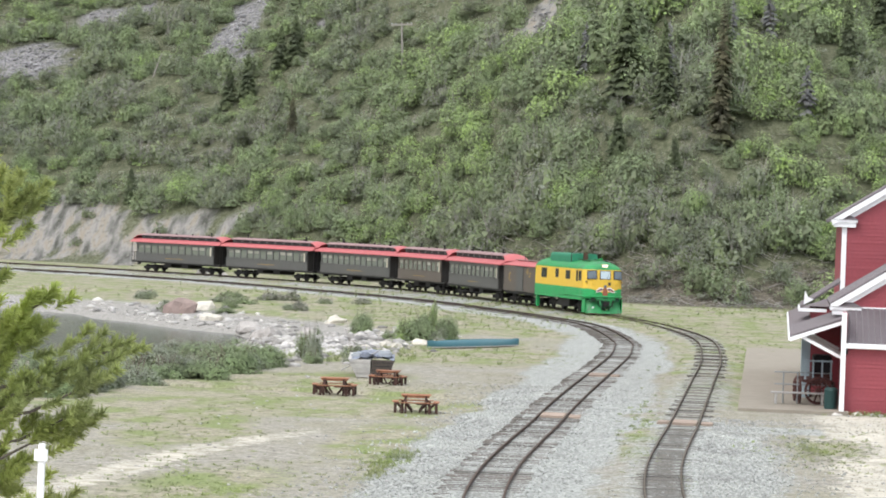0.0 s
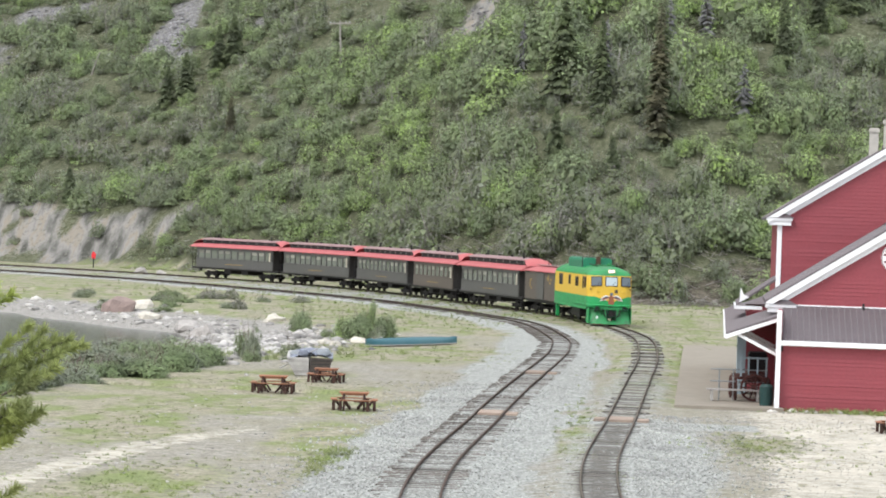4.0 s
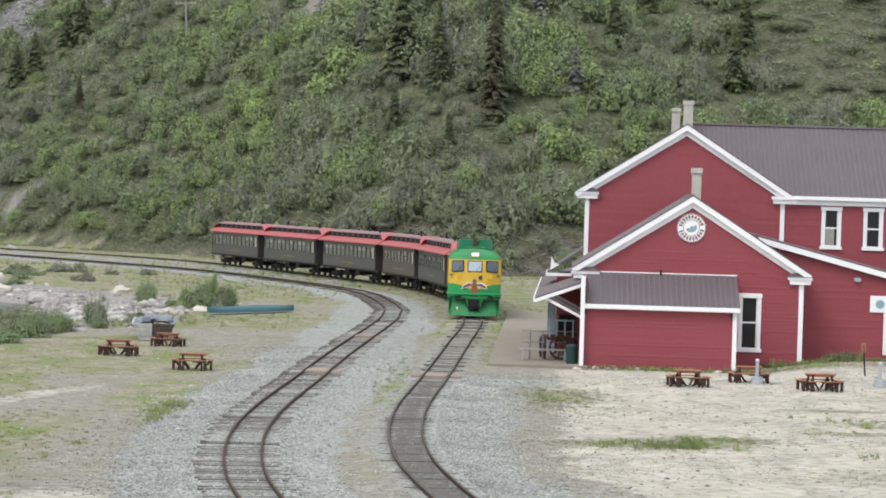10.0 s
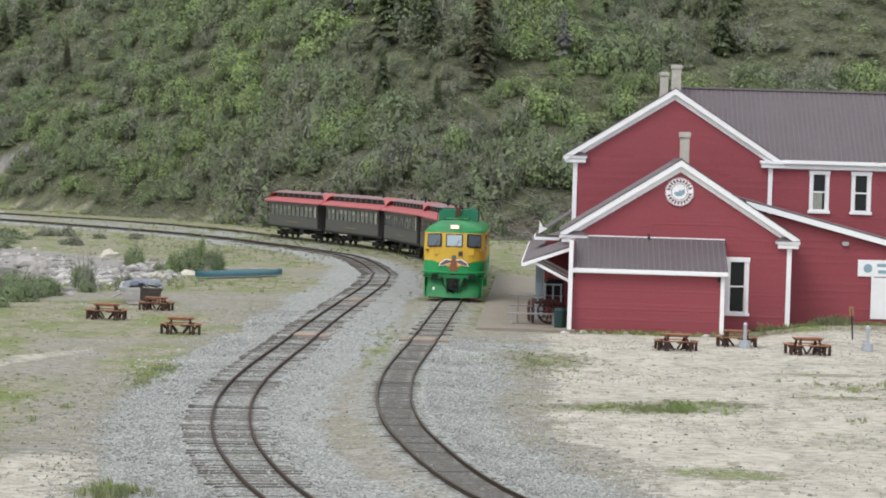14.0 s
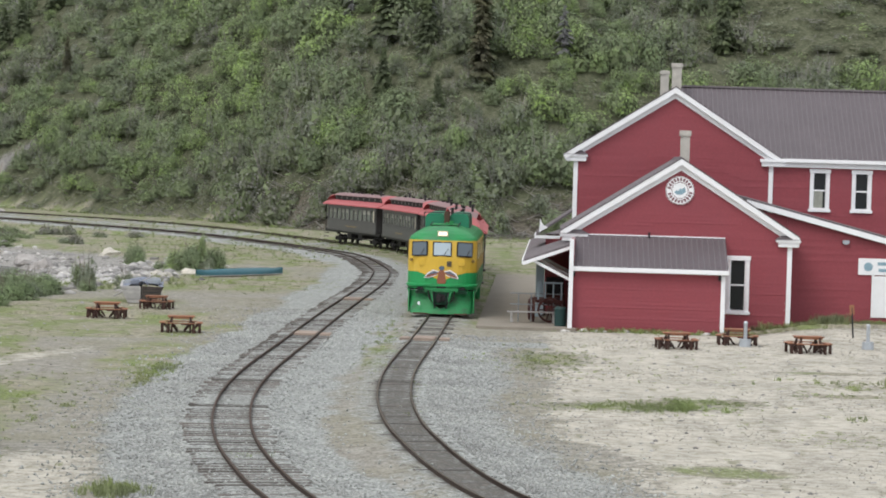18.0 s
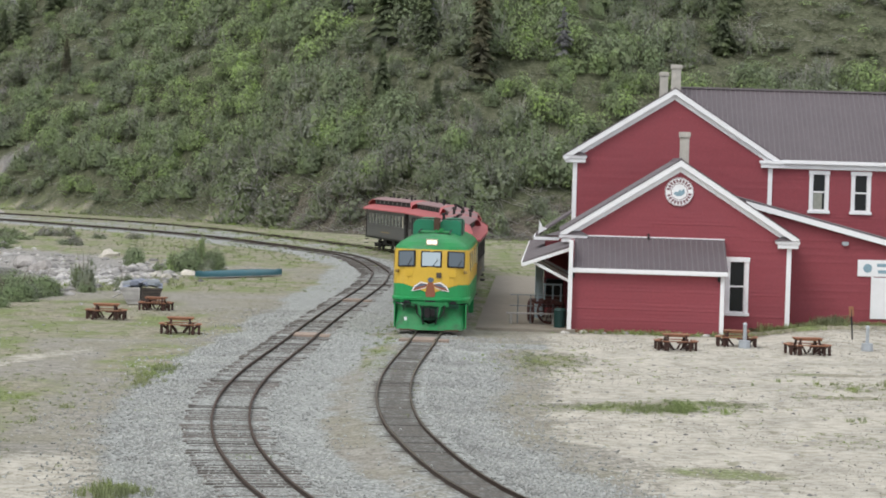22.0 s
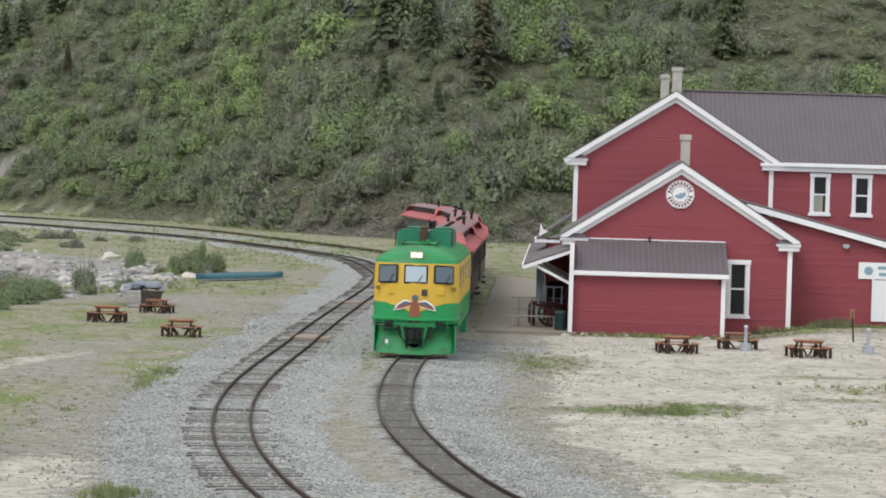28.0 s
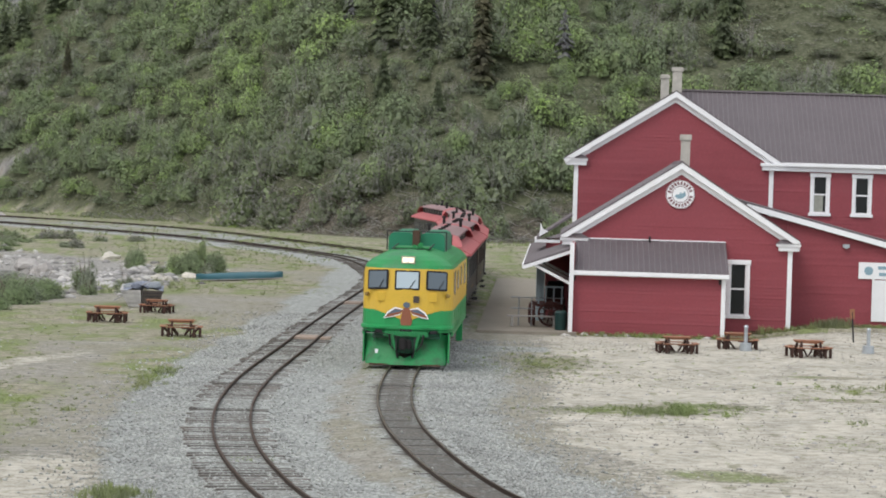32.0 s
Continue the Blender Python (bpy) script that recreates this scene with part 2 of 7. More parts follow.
M["twig"] = mat("twig", (0.17, 0.14, 0.115), 0.95, vary=0.3, scale=0.5)


# ---- mesh helpers ----
def part(name, geo, material, parent=None, label="", smooth=False):
    """Link a mesh made of (verts, faces), or a bmesh, as one object."""
    me = bpy.data.meshes.new(name)
    if isinstance(geo, bmesh.types.BMesh):
        geo.to_mesh(me)
        geo.free()
    else:
        me.from_pydata([tuple(v) for v in geo[0]], [], geo[1])
    if material:
        me.materials.append(material)
    if smooth:
        me.shade_smooth()
    ob = new(name, me)
    if parent:
        ob.parent = parent
    if label:
        tagged(ob, label)
    return ob


def share(name, like, parent, m):
    """Another object on the mesh of like."""
    ob = new(name, like.data)
    ob.parent = parent
    ob.matrix_basis = m
    return ob


def root(name, m=None):
    e = new(name)
    if m is not None:
        e.matrix_basis = m
    return e


def join(*geos):
    vs, fs = [], []
    for v, f in geos:
        o = len(vs)
        vs.extend(v)
        fs.extend([tuple(i + o for i in q) for q in f])
    return vs, fs


def moved(geo, m):
    return [tuple(m @ Vector(v)) for v in geo[0]], geo[1]


BOXF = [(0, 2, 3, 1), (4, 5, 7, 6), (0, 1, 5, 4), (2, 6, 7, 3), (0, 4, 6, 2), (1, 3, 7, 5)]


def box(x0, x1, y0, y1, z0, z1):
    return [(x, y, z) for x in (x0, x1) for y in (y0, y1) for z in (z0, z1)], list(BOXF)


def rbox(x0, x1, y0, y1, z0, z1, r=0.02):
    """A box with chamfered edges, as a bmesh."""
    bm = bmesh.new()
    v, f = box(x0, x1, y0, y1, z0, z1)
    vs = [bm.verts.new(p) for p in v]
    for q in f:
        bm.faces.new([vs[i] for i in q])
    bmesh.ops.bevel(bm, geom=bm.edges[:], offset=r, segments=2, affect="EDGES")
    bmesh.ops.recalc_face_normals(bm, faces=bm.faces[:])
    return bm


def rgeo(*a, r=0.02):
    bm = rbox(*a, r=r)
    bm.verts.index_update()
    g = [tuple(v.co) for v in bm.verts], [tuple(v.index for v in f.verts) for f in bm.faces]
    bm.free()
    return g


def prism(pts, axis, a, b):
    """A polygon in the plane across axis, drawn out from a to b. pts in the two other axes, in x, y, z order."""
    def put(p, c):
        q = list(p)
        q.insert("xyz".index(axis), c)
        return tuple(q)
    n = len(pts)
    v = [put(p, a) for p in pts] + [put(p, b) for p in pts]
    f = [tuple(range(n))[::-1], tuple(range(n, 2 * n))]
    f += [(i, (i + 1) % n, n + (i + 1) % n, n + i) for i in range(n)]
    return v, f


def beam(p, q, w, h=None):
    """A square bar from p to q."""
    h = h or w
    p, q = Vector(p), Vector(q)
    d = (q - p).normalized()
    s = d.cross(Vector((0, 0, 1)))
    s = s.normalized() if s.length > 1e-4 else Vector((1, 0, 0))
    u = s.cross(d)
    v = [tuple(e + s * a * w / 2 + u * b * h / 2) for e in (p, q) for a in (-1, 1) for b in (-1, 1)]
    return v, [(0, 2, 3, 1), (4, 5, 7, 6), (0, 1, 5, 4), (2, 6, 7, 3), (0, 4, 6, 2), (1, 3, 7, 5)]


def tube(p, q, r0, r1=None, n=10):
    r1 = r0 if r1 is None else r1
    p, q = Vector(p), Vector(q)
    d = (q - p).normalized()
    s = d.cross(Vector((0.3, 0.2, 1)) if abs(d.z) < 0.95 else Vector((1, 0, 0))).normalized()
    u = d.cross(s)
    v = []
    for e, r in ((p, r0), (q, r1)):
        v += [tuple(e + (s * math.cos(t) + u * math.sin(t)) * r) for t in [2 * math.pi * i / n for i in range(n)]]
    f = [(i, (i + 1) % n, n + (i + 1) % n, n + i) for i in range(n)] + [tuple(range(n))[::-1], tuple(range(n, 2 * n))]
    return v, f


def smoothstep(a, b, x):
    t = np.clip((x - a) / (b - a), 0, 1)
    return t * t * (3 - 2 * t)


def catmull(pts, n=12):
    P = np.array(pts, float)
    P = np.vstack([2 * P[0] - P[1], P, 2 * P[-1] - P[-2]])
    out = []
    for i in range(1, len(P) - 2):
        a, b, c, d = P[i - 1:i + 3]
        for u in np.linspace(0, 1, n, endpoint=False):
            out.append(0.5 * (2 * b + (c - a) * u + (2 * a - 5 * b + 4 * c - d) * u * u + (3 * b - a - 3 * c + d) * u ** 3))
    return np.array(out + [P[-2]])


class Line:
    """A curve on the plan, by its length from the near end."""

    def __init__(self, pts):
        self.p = catmull(pts)
        self.s = np.r_[0, np.cumsum(np.linalg.norm(np.diff(self.p, axis=0), axis=1))]

    def at(self, s):
        return np.array([np.interp(s, self.s, self.p[:, 0]), np.interp(s, self.s, self.p[:, 1])])

    def way(self, s):
        d = self.at(s + 0.4) - self.at(s - 0.4)
        return d / np.linalg.norm(d)

    def far(self, X, Y):
        """Distance from the points to the curve."""
        if X.size < 50:
            q = self.p[::2]
            return np.sqrt(((X.reshape(-1, 1) - q[:, 0]) ** 2 + (Y.reshape(-1, 1) - q[:, 1]) ** 2).min(1)).reshape(X.shape)
        best = np.full(X.shape, 1e9)
        for q in self.p[::2]:
            best = np.minimum(best, (X - q[0]) ** 2 + (Y - q[1]) ** 2)
        return np.sqrt(best)


# ---- the plan: two narrow-gauge tracks, a lake, a hillside ----
MAIN = Line([(26, 12), (14, 30), (3.7, 49.3), (2.2, 54.2), (1.31, 57.4), (0.77, 59.9), (0.33, 62.5), (-0.08, 65.4), (-0.46, 68.6), (-0.83, 72.1), (-1.1, 76.1), (-1.28, 80.6), (-1.33, 85.7), (-1.25, 91.5), (-1.0, 98.3), (-0.66, 106.2), (-0.1, 121.7), (0.35, 134.4), (1.0, 153.8), (1.0, 176.5), (-0.6, 193.4), (-3.3, 208.2), (-7.7, 222.5), (-14.4, 241), (-19.6, 255), (-25.8, 268.0), (-32.4, 278.2), (-39.1, 286), (-46.2, 294), (-58, 305), (-74, 317), (-98, 331), (-160, 352)])
LOOP = Line([(21, 10), (8.5, 30), (-0.9, 49), (-2.2, 53), (-2.97, 56.35), (-3.48, 58.7), (-3.94, 61.3), (-4.39, 64.1), (-4.82, 67.25), (-5.18, 70.7), (-5.47, 74.6), (-5.68, 79.0), (-5.77, 84.0), (-5.73, 89.75), (-5.55, 96.4), (-5.3, 104.1), (-5.05, 114), (-4.74, 123.75), (-4.36, 134), (-4.0, 143.5), (-3.65, 154), (-3.6, 162), (-3.9, 173.4), (-6.2, 195.4), (-10.2, 209.5), (-14.4, 221), (-18.4, 231.5), (-23.6, 242), (-29.4, 251), (-35.8, 260.3), (-42.7, 270), (-50, 278), (-60, 287), (-80, 300), (-105, 312), (-160, 328)])
RAIL_TOP = 0.20
SHORE_Y = [120, 135, 150, 165, 183, 196, 211, 235]
SHORE_X = [-70, -40, -30, -27, -28, -37, -46, -80]
FOOT_X = [-400, -110, -80, -60, -45, -30, -20, -10, 0, 10, 30, 60, 200, 400]
FOOT_Y = [372, 352, 343, 330, 316, 298, 280, 262, 255, 255, 258, 255, 240, 220]


TABLES_OF_NOISE = {}


def fnoise(X, Y, scale, seed):
    """Smooth value noise on arrays."""
    if seed not in TABLES_OF_NOISE:
        TABLES_OF_NOISE[seed] = np.random.RandomState(seed).rand(256, 256)
    tab = TABLES_OF_NOISE[seed]
    u, v = X / scale + 1000, Y / scale + 1000
    i, j = np.floor(u).astype(int), np.floor(v).astype(int)
    a, b = u - i, v - j
    a, b = a * a * (3 - 2 * a), b * b * (3 - 2 * b)
    i0, i1, j0, j1 = i % 256, (i + 1) % 256, j % 256, (j + 1) % 256
    return (tab[i0, j0] * (1 - a) + tab[i1, j0] * a) * (1 - b) + (tab[i0, j1] * (1 - a) + tab[i1, j1] * a) * b


def lake_in(X, Y):
    """Metres inside the lake's shore, to the west."""
    sx = np.interp(Y, SHORE_Y, SHORE_X)
    d = sx - X + 3 * (fnoise(X, Y, 7, 3) - 0.5)
    return np.where((Y < 120) | (Y > 236), -5, d)


def height(X, Y):
    X, Y = np.asarray(X, float), np.asarray(Y, float)
    dy = Y - np.interp(X, FOOT_X, FOOT_Y)
    dh = np.maximum(dy, 0)
    hill = 0.56 * dh * smoothstep(0, 12, dh + 3) - 0.00045 * np.minimum(dh, 500) ** 2
    rough = np.minimum(dh / 25, 1)
    hill = hill + rough * (5 * (fnoise(X, Y, 42, 5) - 0.5) + 2.4 * (fnoise(X, Y, 14, 6) - 0.5) + 0.8 * (fnoise(X, Y, 5, 7) - 0.5))
    z = np.where(dh > 0, hill, 0.0)
    z = z + 0.10 * (fnoise(X, Y, 9, 8) - 0.5) + 0.05 * (fnoise(X, Y, 2.5, 9) - 0.5)
    dt = np.minimum(MAIN.far(X, Y), LOOP.far(X, Y))
    z = z * smoothstep(0.8, 3.0, dt)
    z = z + 0.052 * smoothstep(2.2, 1.0, dt)
    z = z - 2.1 * smoothstep(-3.5, 3.0, lake_in(X, Y)) - 0.5 * smoothstep(-14, -5, lake_in(X, Y)) * (Y > 118) * (Y < 240) * smoothstep(2.5, 6, dt)
    # the yard climbs towards the depot's east side
    z = z + 0.42 * smoothstep(12.2, 16.5, X) * smoothstep(110, 120, Y) * smoothstep(240, 180, Y)
    # the knoll on which the camera stands
    z = z + 5.2 * smoothstep(34, 4, np.hypot(X + 6, Y + 8))
    return z


def hz(x, y):
    return float(height(np.array([x]), np.array([y]))[0])


# ---- ground: one sheet, with its zones of gravel, grass, sand, rock ----
def axis(*runs):
    out = []
    for a, b, step in runs:
        out.extend(np.arange(a, b, step))
    return np.array(out + [runs[-1][1]])


GX = axis((-3000, -400, 325), (-400, -140, 20), (-140, -84, 4), (-84, -40, 1.6), (-40, -22, 0.9), (-22, 24, 0.36), (24, 44, 1.2), (44, 100, 5), (100, 400, 30), (400, 3000, 325))
GY = axis((-3000, -100, 290), (-100, 40, 7), (40, 54, 1.5), (54, 130, 0.5), (130, 200, 0.9), (200, 270, 1.3), (270, 430, 1.6), (430, 700, 15), (700, 3000, 230))
# bare rock, clay banks and scree on the hillside: x, y, half-width, half-depth
ROCKS = [(-16.5, 327, 2.8, 4), (-14, 332, 1.4, 5), (-60, 388, 3.2, 11), (-58, 376, 1.6, 4), (-90, 397, 7, 4), (-81, 407, 6, 3), (-47, 372, 1.6, 2), (-77.5, 346.5, 6, 5.5), (-70, 342.5, 5, 5), (-63, 336.5, 4.5, 4), (-57, 333.5, 4, 4), (-50.6, 331, 3.4, 2.3), (-56, 351, 0.8, 2), (-41.2, 331, 0.7, 0.9), (-47.2, 330.6, 1.4, 1.1), (-40.4, 323, 0.5, 1.3), (-22.3, 330, 1, 2)]


def berm(x, y):
    """The low bed of ballast in which the ties lie."""
    return 0.05 * smoothstep(1.7, 1.0, np.minimum(LOOP.far(x, y), MAIN.far(x, y))) * smoothstep(40, 52, y)


def make_ground():
    X, Y = np.meshgrid(GX, GY)
    Z = height(X, Y) + berm(X, Y)
    n1, n2, n3 = fnoise(X, Y, 6, 21), fnoise(X, Y, 1.7, 22), fnoise(X, Y, 16, 23)
    dL, dM = LOOP.far(X, Y), MAIN.far(X, Y)
    wob = 1.6 * (n1 - 0.5) + 0.9 * (n2 - 0.5)
    wide = np.where(Y < 105, 1.0, smoothstep(135, 105, Y) * 0.6 + 0.4)
    west = X < np.interp(Y, LOOP.p[:, 1], LOOP.p[:, 0])
    gravel = np.maximum(smoothstep(3.6, 2.7, dL + wob * 0.7) * np.where(west, 1, smoothstep(2.9, 2.2, dL + wob * 0.5)), smoothstep(4.3 * wide, 2.3 * wide, dM + wob) * (X > np.interp(Y, MAIN.p[:, 1], MAIN.p[:, 0]) - 0.5) * smoothstep(112, 100, Y))
    gravel = np.maximum(gravel, smoothstep(1.6, 1.0, dM + wob * 0.4) * 0.55 * smoothstep(230, 190, Y))
    between = (X > np.interp(Y, LOOP.p[:, 1], LOOP.p[:, 0])) & (X < np.interp(Y, MAIN.p[:, 1], MAIN.p[:, 0]))
    gravel = np.maximum(gravel, between * smoothstep(150, 110, Y) * smoothstep(0.62, 0.40, n1 * 0.6 + n2 * 0.4 - 0.1 * smoothstep(1.6, 0.6, dM)) * smoothstep(1.1, 1.9, dM + 0.5 * wob))
    gravel = np.maximum(gravel, smoothstep(1.9, 1.3, np.abs(Y - 107.4 - 0.5 * wob)) * (X > -6) * (X < 4))
    gravel = np.maximum(gravel, between * smoothstep(205, 225, Y) * smoothstep(0.7, 0.4, n2) * 0.75)
    dy = Y - np.interp(X, FOOT_X, FOOT_Y)
    meadow = smoothstep(-14, -22, X) * smoothstep(5.5, 1.5, dy + 3 * wob) * smoothstep(-70, -56, X) * smoothstep(0.3, 0.5, n1)
    hill = smoothstep(-6, 1, dy) * (1 - meadow)
    sand = smoothstep(2.5, 4.5, X + wob * 1.2) * smoothstep(119, 116, Y) * smoothstep(3.0, 5.5, dM + wob)
    sand = np.maximum(sand, 0.75 * smoothstep(66.5, 63.5, Y + wob) * smoothstep(-6.5, -8.5, X + wob))
    path = smoothstep(1.1, 0.3, np.abs(X - np.interp(Y, [66, 77, 81.4, 90, 95.6, 104], [-19.5, -16.4, -15.6, -14.7, -13.7, -11.5]) + wob * 0.3)) * smoothstep(104, 94, Y) * smoothstep(64, 70, Y)
    sand = np.maximum(sand, path * 0.8)
    worn = np.maximum(smoothstep(0.8, 0.5, dM) * smoothstep(170, 130, Y), 0.62 * smoothstep(0.95, 0.6, dL) * smoothstep(230, 190, Y))
    g = np.zeros_like(X)
    g = np.maximum(g, smoothstep(0.50, 0.66, 0.6 * n3 + 0.4 * n1) * 0.85 * (X < -7))
    g = np.maximum(g, smoothstep(3.2, 1.5, np.hypot((X + 8.2) / 0.55, (Y - 93) / 5) + wob))
    for cx, cy, rx, ry in ((4.3, 101, 1.8, 5.5), (5.7, 81.0, 2.9, 2.0), (8.0, 83.3, 1.7, 1.5), (16.0, 91.0, 4.0, 0.9), (-12.9, 79, 2.0, 6.5), (-16.4, 98, 1.9, 9), (-17.5, 106, 4, 3), (-10.2, 96, 1.2, 8), (-12.6, 70, 1.6, 3), (12.8, 87, 1.8, 0.8), (7.0, 65, 1.6, 1.2), (13.5, 97, 2.5, 1.2), (-10, 153, 5.2, 9), (-4.6, 150, 1.5, 14), (2.4, 158, 5, 32), (9, 118.0, 3.4, 0.8), (-17, 114, 6, 3), (16, 121, 3, 2.2), (20, 126, 5, 4), (-1.9, 100, 1.0, 9)):
        spot = smoothstep(1.5, 0.35, np.hypot((X - cx) / rx, (Y - cy) / ry) + wob * 0.6) * 0.9
        g = np.maximum(g, spot)
        sand = sand * (1 - 0.85 * spot)
    g = np.maximum(g, smoothstep(150, 185, Y) * smoothstep(0.25, 0.6, n1 * 0.5 + n3 * 0.5) * 0.9)
    g = np.maximum(g, smoothstep(1.8, 2.6, dM) * smoothstep(185, 215, Y) * 0.8)
    g = np.maximum(g, smoothstep(126, 132, Y) * (X > 16))
    g = np.maximum(g, meadow * (dy > -6))
    g = g * smoothstep(2.0, 3.2, dL + wob * 0.5) * (1 - sand * 0.8)
    lk = lake_in(X, Y)
    wet = smoothstep(-13, -7, lk + 2 * (n1 - 0.5)) * (Y > 140) * (Y < 236)
    rock = np.zeros_like(X)
    for cx, cy, rx, ry in ROCKS:
        rock = np.maximum(rock, smoothstep(1.3, 0.75, np.hypot((X - cx) / rx, (Y - cy) / ry) + 0.9 * (n2 - 0.5) + 0.7 * (n1 - 0.5)))
    clay = np.zeros_like(X)
    for cx, cy, rx, ry in ROCKS:
        if cy < 348:
            clay = np.maximum(clay, smoothstep(1.5, 0.9, np.hypot((X - cx) / rx, (Y - cy) / ry)))
    bank = smoothstep(-3, 1, dy) * smoothstep(10, 5, dy + wob) * smoothstep(-20, -10, X) * smoothstep(0.3, 0.5, n1)
    ny, nx = X.shape
    idx = np.arange(nx * ny).reshape(ny, nx)
    faces = np.stack([idx[:-1, :-1], idx[:-1, 1:], idx[1:, 1:], idx[1:, :-1]], -1).reshape(-1, 4)
    me = bpy.data.meshes.new("ground")
    me.vertices.add(nx * ny)
    me.vertices.foreach_set("co", np.stack([X, Y, Z], -1).astype("f4").ravel())
    me.loops.add(faces.size)
    me.loops.foreach_set("vertex_index", faces.astype("i4").ravel())
    me.polygons.add(len(faces))
    me.polygons.foreach_set("loop_start", np.arange(0, faces.size, 4, dtype="i4"))
    me.update(calc_edges=True)
    one = np.ones_like(X)
    for name, chans in (("zone", (gravel, g, sand, one)), ("zone_two", (rock, hill, wet, one)), ("zone_three", (bank, worn, clay, one))):
        at = me.attributes.new(name, "FLOAT_COLOR", "POINT")
        at.data.foreach_set("color", np.stack(chans, -1).astype("f4").ravel())
    me.shade_smooth()
    return me


def groundmat():
    m = bpy.data.materials.new("ground_cover")
    m.use_nodes = True
    n, l = m.node_tree.nodes, m.node_tree.links
    b = n["Principled BSDF"]
    b.inputs["Roughness"].default_value = 0.95
    b.inputs["Specular IOR Level"].default_value = 0.15
    tc = n.new("ShaderNodeTexCoord")

    def tex(scale, detail=4, kind="ShaderNodeTexNoise", stretch=None):
        t = n.new(kind)
        t.inputs["Scale"].default_value = scale
        if kind == "ShaderNodeTexNoise":
            t.inputs["Detail"].default_value = detail
        src = tc.outputs["Object"]
        if stretch:
            mp = n.new("ShaderNodeMapping")
            mp.inputs["Scale"].default_value = stretch
            l.new(src, mp.inputs[0])
            src = mp.outputs[0]
        l.new(src, t.inputs["Vector"])
        return t

    def ramp(src, stops):
        r = n.new("ShaderNodeValToRGB")
        while len(r.color_ramp.elements) < len(stops):
            r.color_ramp.elements.new(0.5)
        for e, (p, c) in zip(r.color_ramp.elements, stops):
            e.position, e.color = p, (*c, 1)
        l.new(src, r.inputs[0])
        return r.outputs[0]

    def over(below, above, mask):
        x = n.new("ShaderNodeMixRGB")
        l.new(mask, x.inputs[0])
        l.new(below, x.inputs[1])
        l.new(above, x.inputs[2])
        return x.outputs[0]

    fine, mid, big = tex(11, 6), tex(2.3, 7), tex(0.3, 6)
    pebble = tex(14, kind="ShaderNodeTexVoronoi")
    stones = tex(4.5, kind="ShaderNodeTexVoronoi")
    edge = n.new("ShaderNodeMath")
    edge.operation = "MULTIPLY_ADD"
    edge.inputs[1].default_value, edge.inputs[2].default_value = 2.3, -1.15
    mixn = n.new("ShaderNodeMath")
    mixn.operation = "MULTIPLY_ADD"
    mixn.inputs[1].default_value = 0.55
    half = n.new("ShaderNodeMath")
    half.operation = "MULTIPLY"
    half.inputs[1].default_value = 0.45
    l.new(mid.outputs[0], half.inputs[0])
    l.new(fine.outputs[0], mixn.inputs[0])
    l.new(half.outputs[0], mixn.inputs[2])
    l.new(mixn.outputs[0], edge.inputs[0])

    def mask(attr, chan, lo=0.3, hi=0.7):
        a = n.new("ShaderNodeAttribute")
        a.attribute_name = attr
        s = n.new("ShaderNodeSeparateColor")
        l.new(a.outputs["Color"], s.inputs[0])
        ad = n.new("ShaderNodeMath")
        l.new(s.outputs[chan], ad.inputs[0])
        l.new(edge.outputs[0], ad.inputs[1])
        mr = n.new("ShaderNodeMapRange")
        mr.inputs[1].default_value, mr.inputs[2].default_value = lo, hi
        l.new(ad.outputs[0], mr.inputs[0])
        return mr.outputs[0]

    dirt = ramp(mixn.outputs[0], [(0.37, (0.15, 0.14, 0.11)), (0.5, (0.285, 0.268, 0.228)), (0.62, (0.42, 0.4, 0.35))])
    dirt = over(dirt, ramp(fine.outputs[0], [(0.38, (0.17, 0.165, 0.1)), (0.62, (0.3, 0.28, 0.19))]), ramp(big.outputs[0], [(0.42, (0, 0, 0)), (0.62, (0.45, 0.45, 0.45))]))
    patchy = tex(0.55, 8, stretch=(1.0, 0.55, 1))
    grain = tex(15, 3, stretch=(1.0, 0.6, 1))
    dirt = over(dirt, ramp(pebble.outputs["Color"], [(0.2, (0.13, 0.125, 0.11)), (0.8, (0.36, 0.345, 0.31))]), ramp(grain.outputs[0], [(0.54, (0, 0, 0)), (0.62, (0.75, 0.75, 0.75))]))
    gravel = ramp(pebble.outputs["Color"], [(0.1, (0.15, 0.155, 0.146)), (0.5, (0.3, 0.31, 0.291)), (0.9, (0.475, 0.485, 0.456))])
    grass = ramp(mixn.outputs[0], [(0.37, (0.12, 0.14, 0.062)), (0.51, (0.2, 0.225, 0.108)), (0.64, (0.29, 0.305, 0.165))])
    grass = over(grass, ramp(mixn.outputs[0], [(0.38, (0.15, 0.135, 0.1)), (0.5, (0.29, 0.265, 0.2)), (0.62, (0.4, 0.375, 0.3))]), ramp(patchy.outputs[0], [(0.44, (0.1, 0.1, 0.1)), (0.55, (0.9, 0.9, 0.9))]))
    grass = over(grass, ramp(fine.outputs[0], [(0.38, (0.13, 0.17, 0.065)), (0.62, (0.25, 0.285, 0.125))]), ramp(patchy.outputs[0], [(0.36, (0.8, 0.8, 0.8)), (0.46, (0, 0, 0))]))
    # bleached sand with gravelly speckle, scuffed dirt and thin weedy drifts
    speck = tex(15, 3, stretch=(1.0, 0.6, 1))
    drift = tex(0.8, 6, stretch=(0.75, 0.42, 1))
    weeds = tex(1.6, 8, stretch=(1.0, 0.35, 1))
    sand = ramp(mid.outputs[0], [(0.36, (0.41, 0.38, 0.315)), (0.5, (0.5, 0.465, 0.39)), (0.64, (0.57, 0.54, 0.465))])
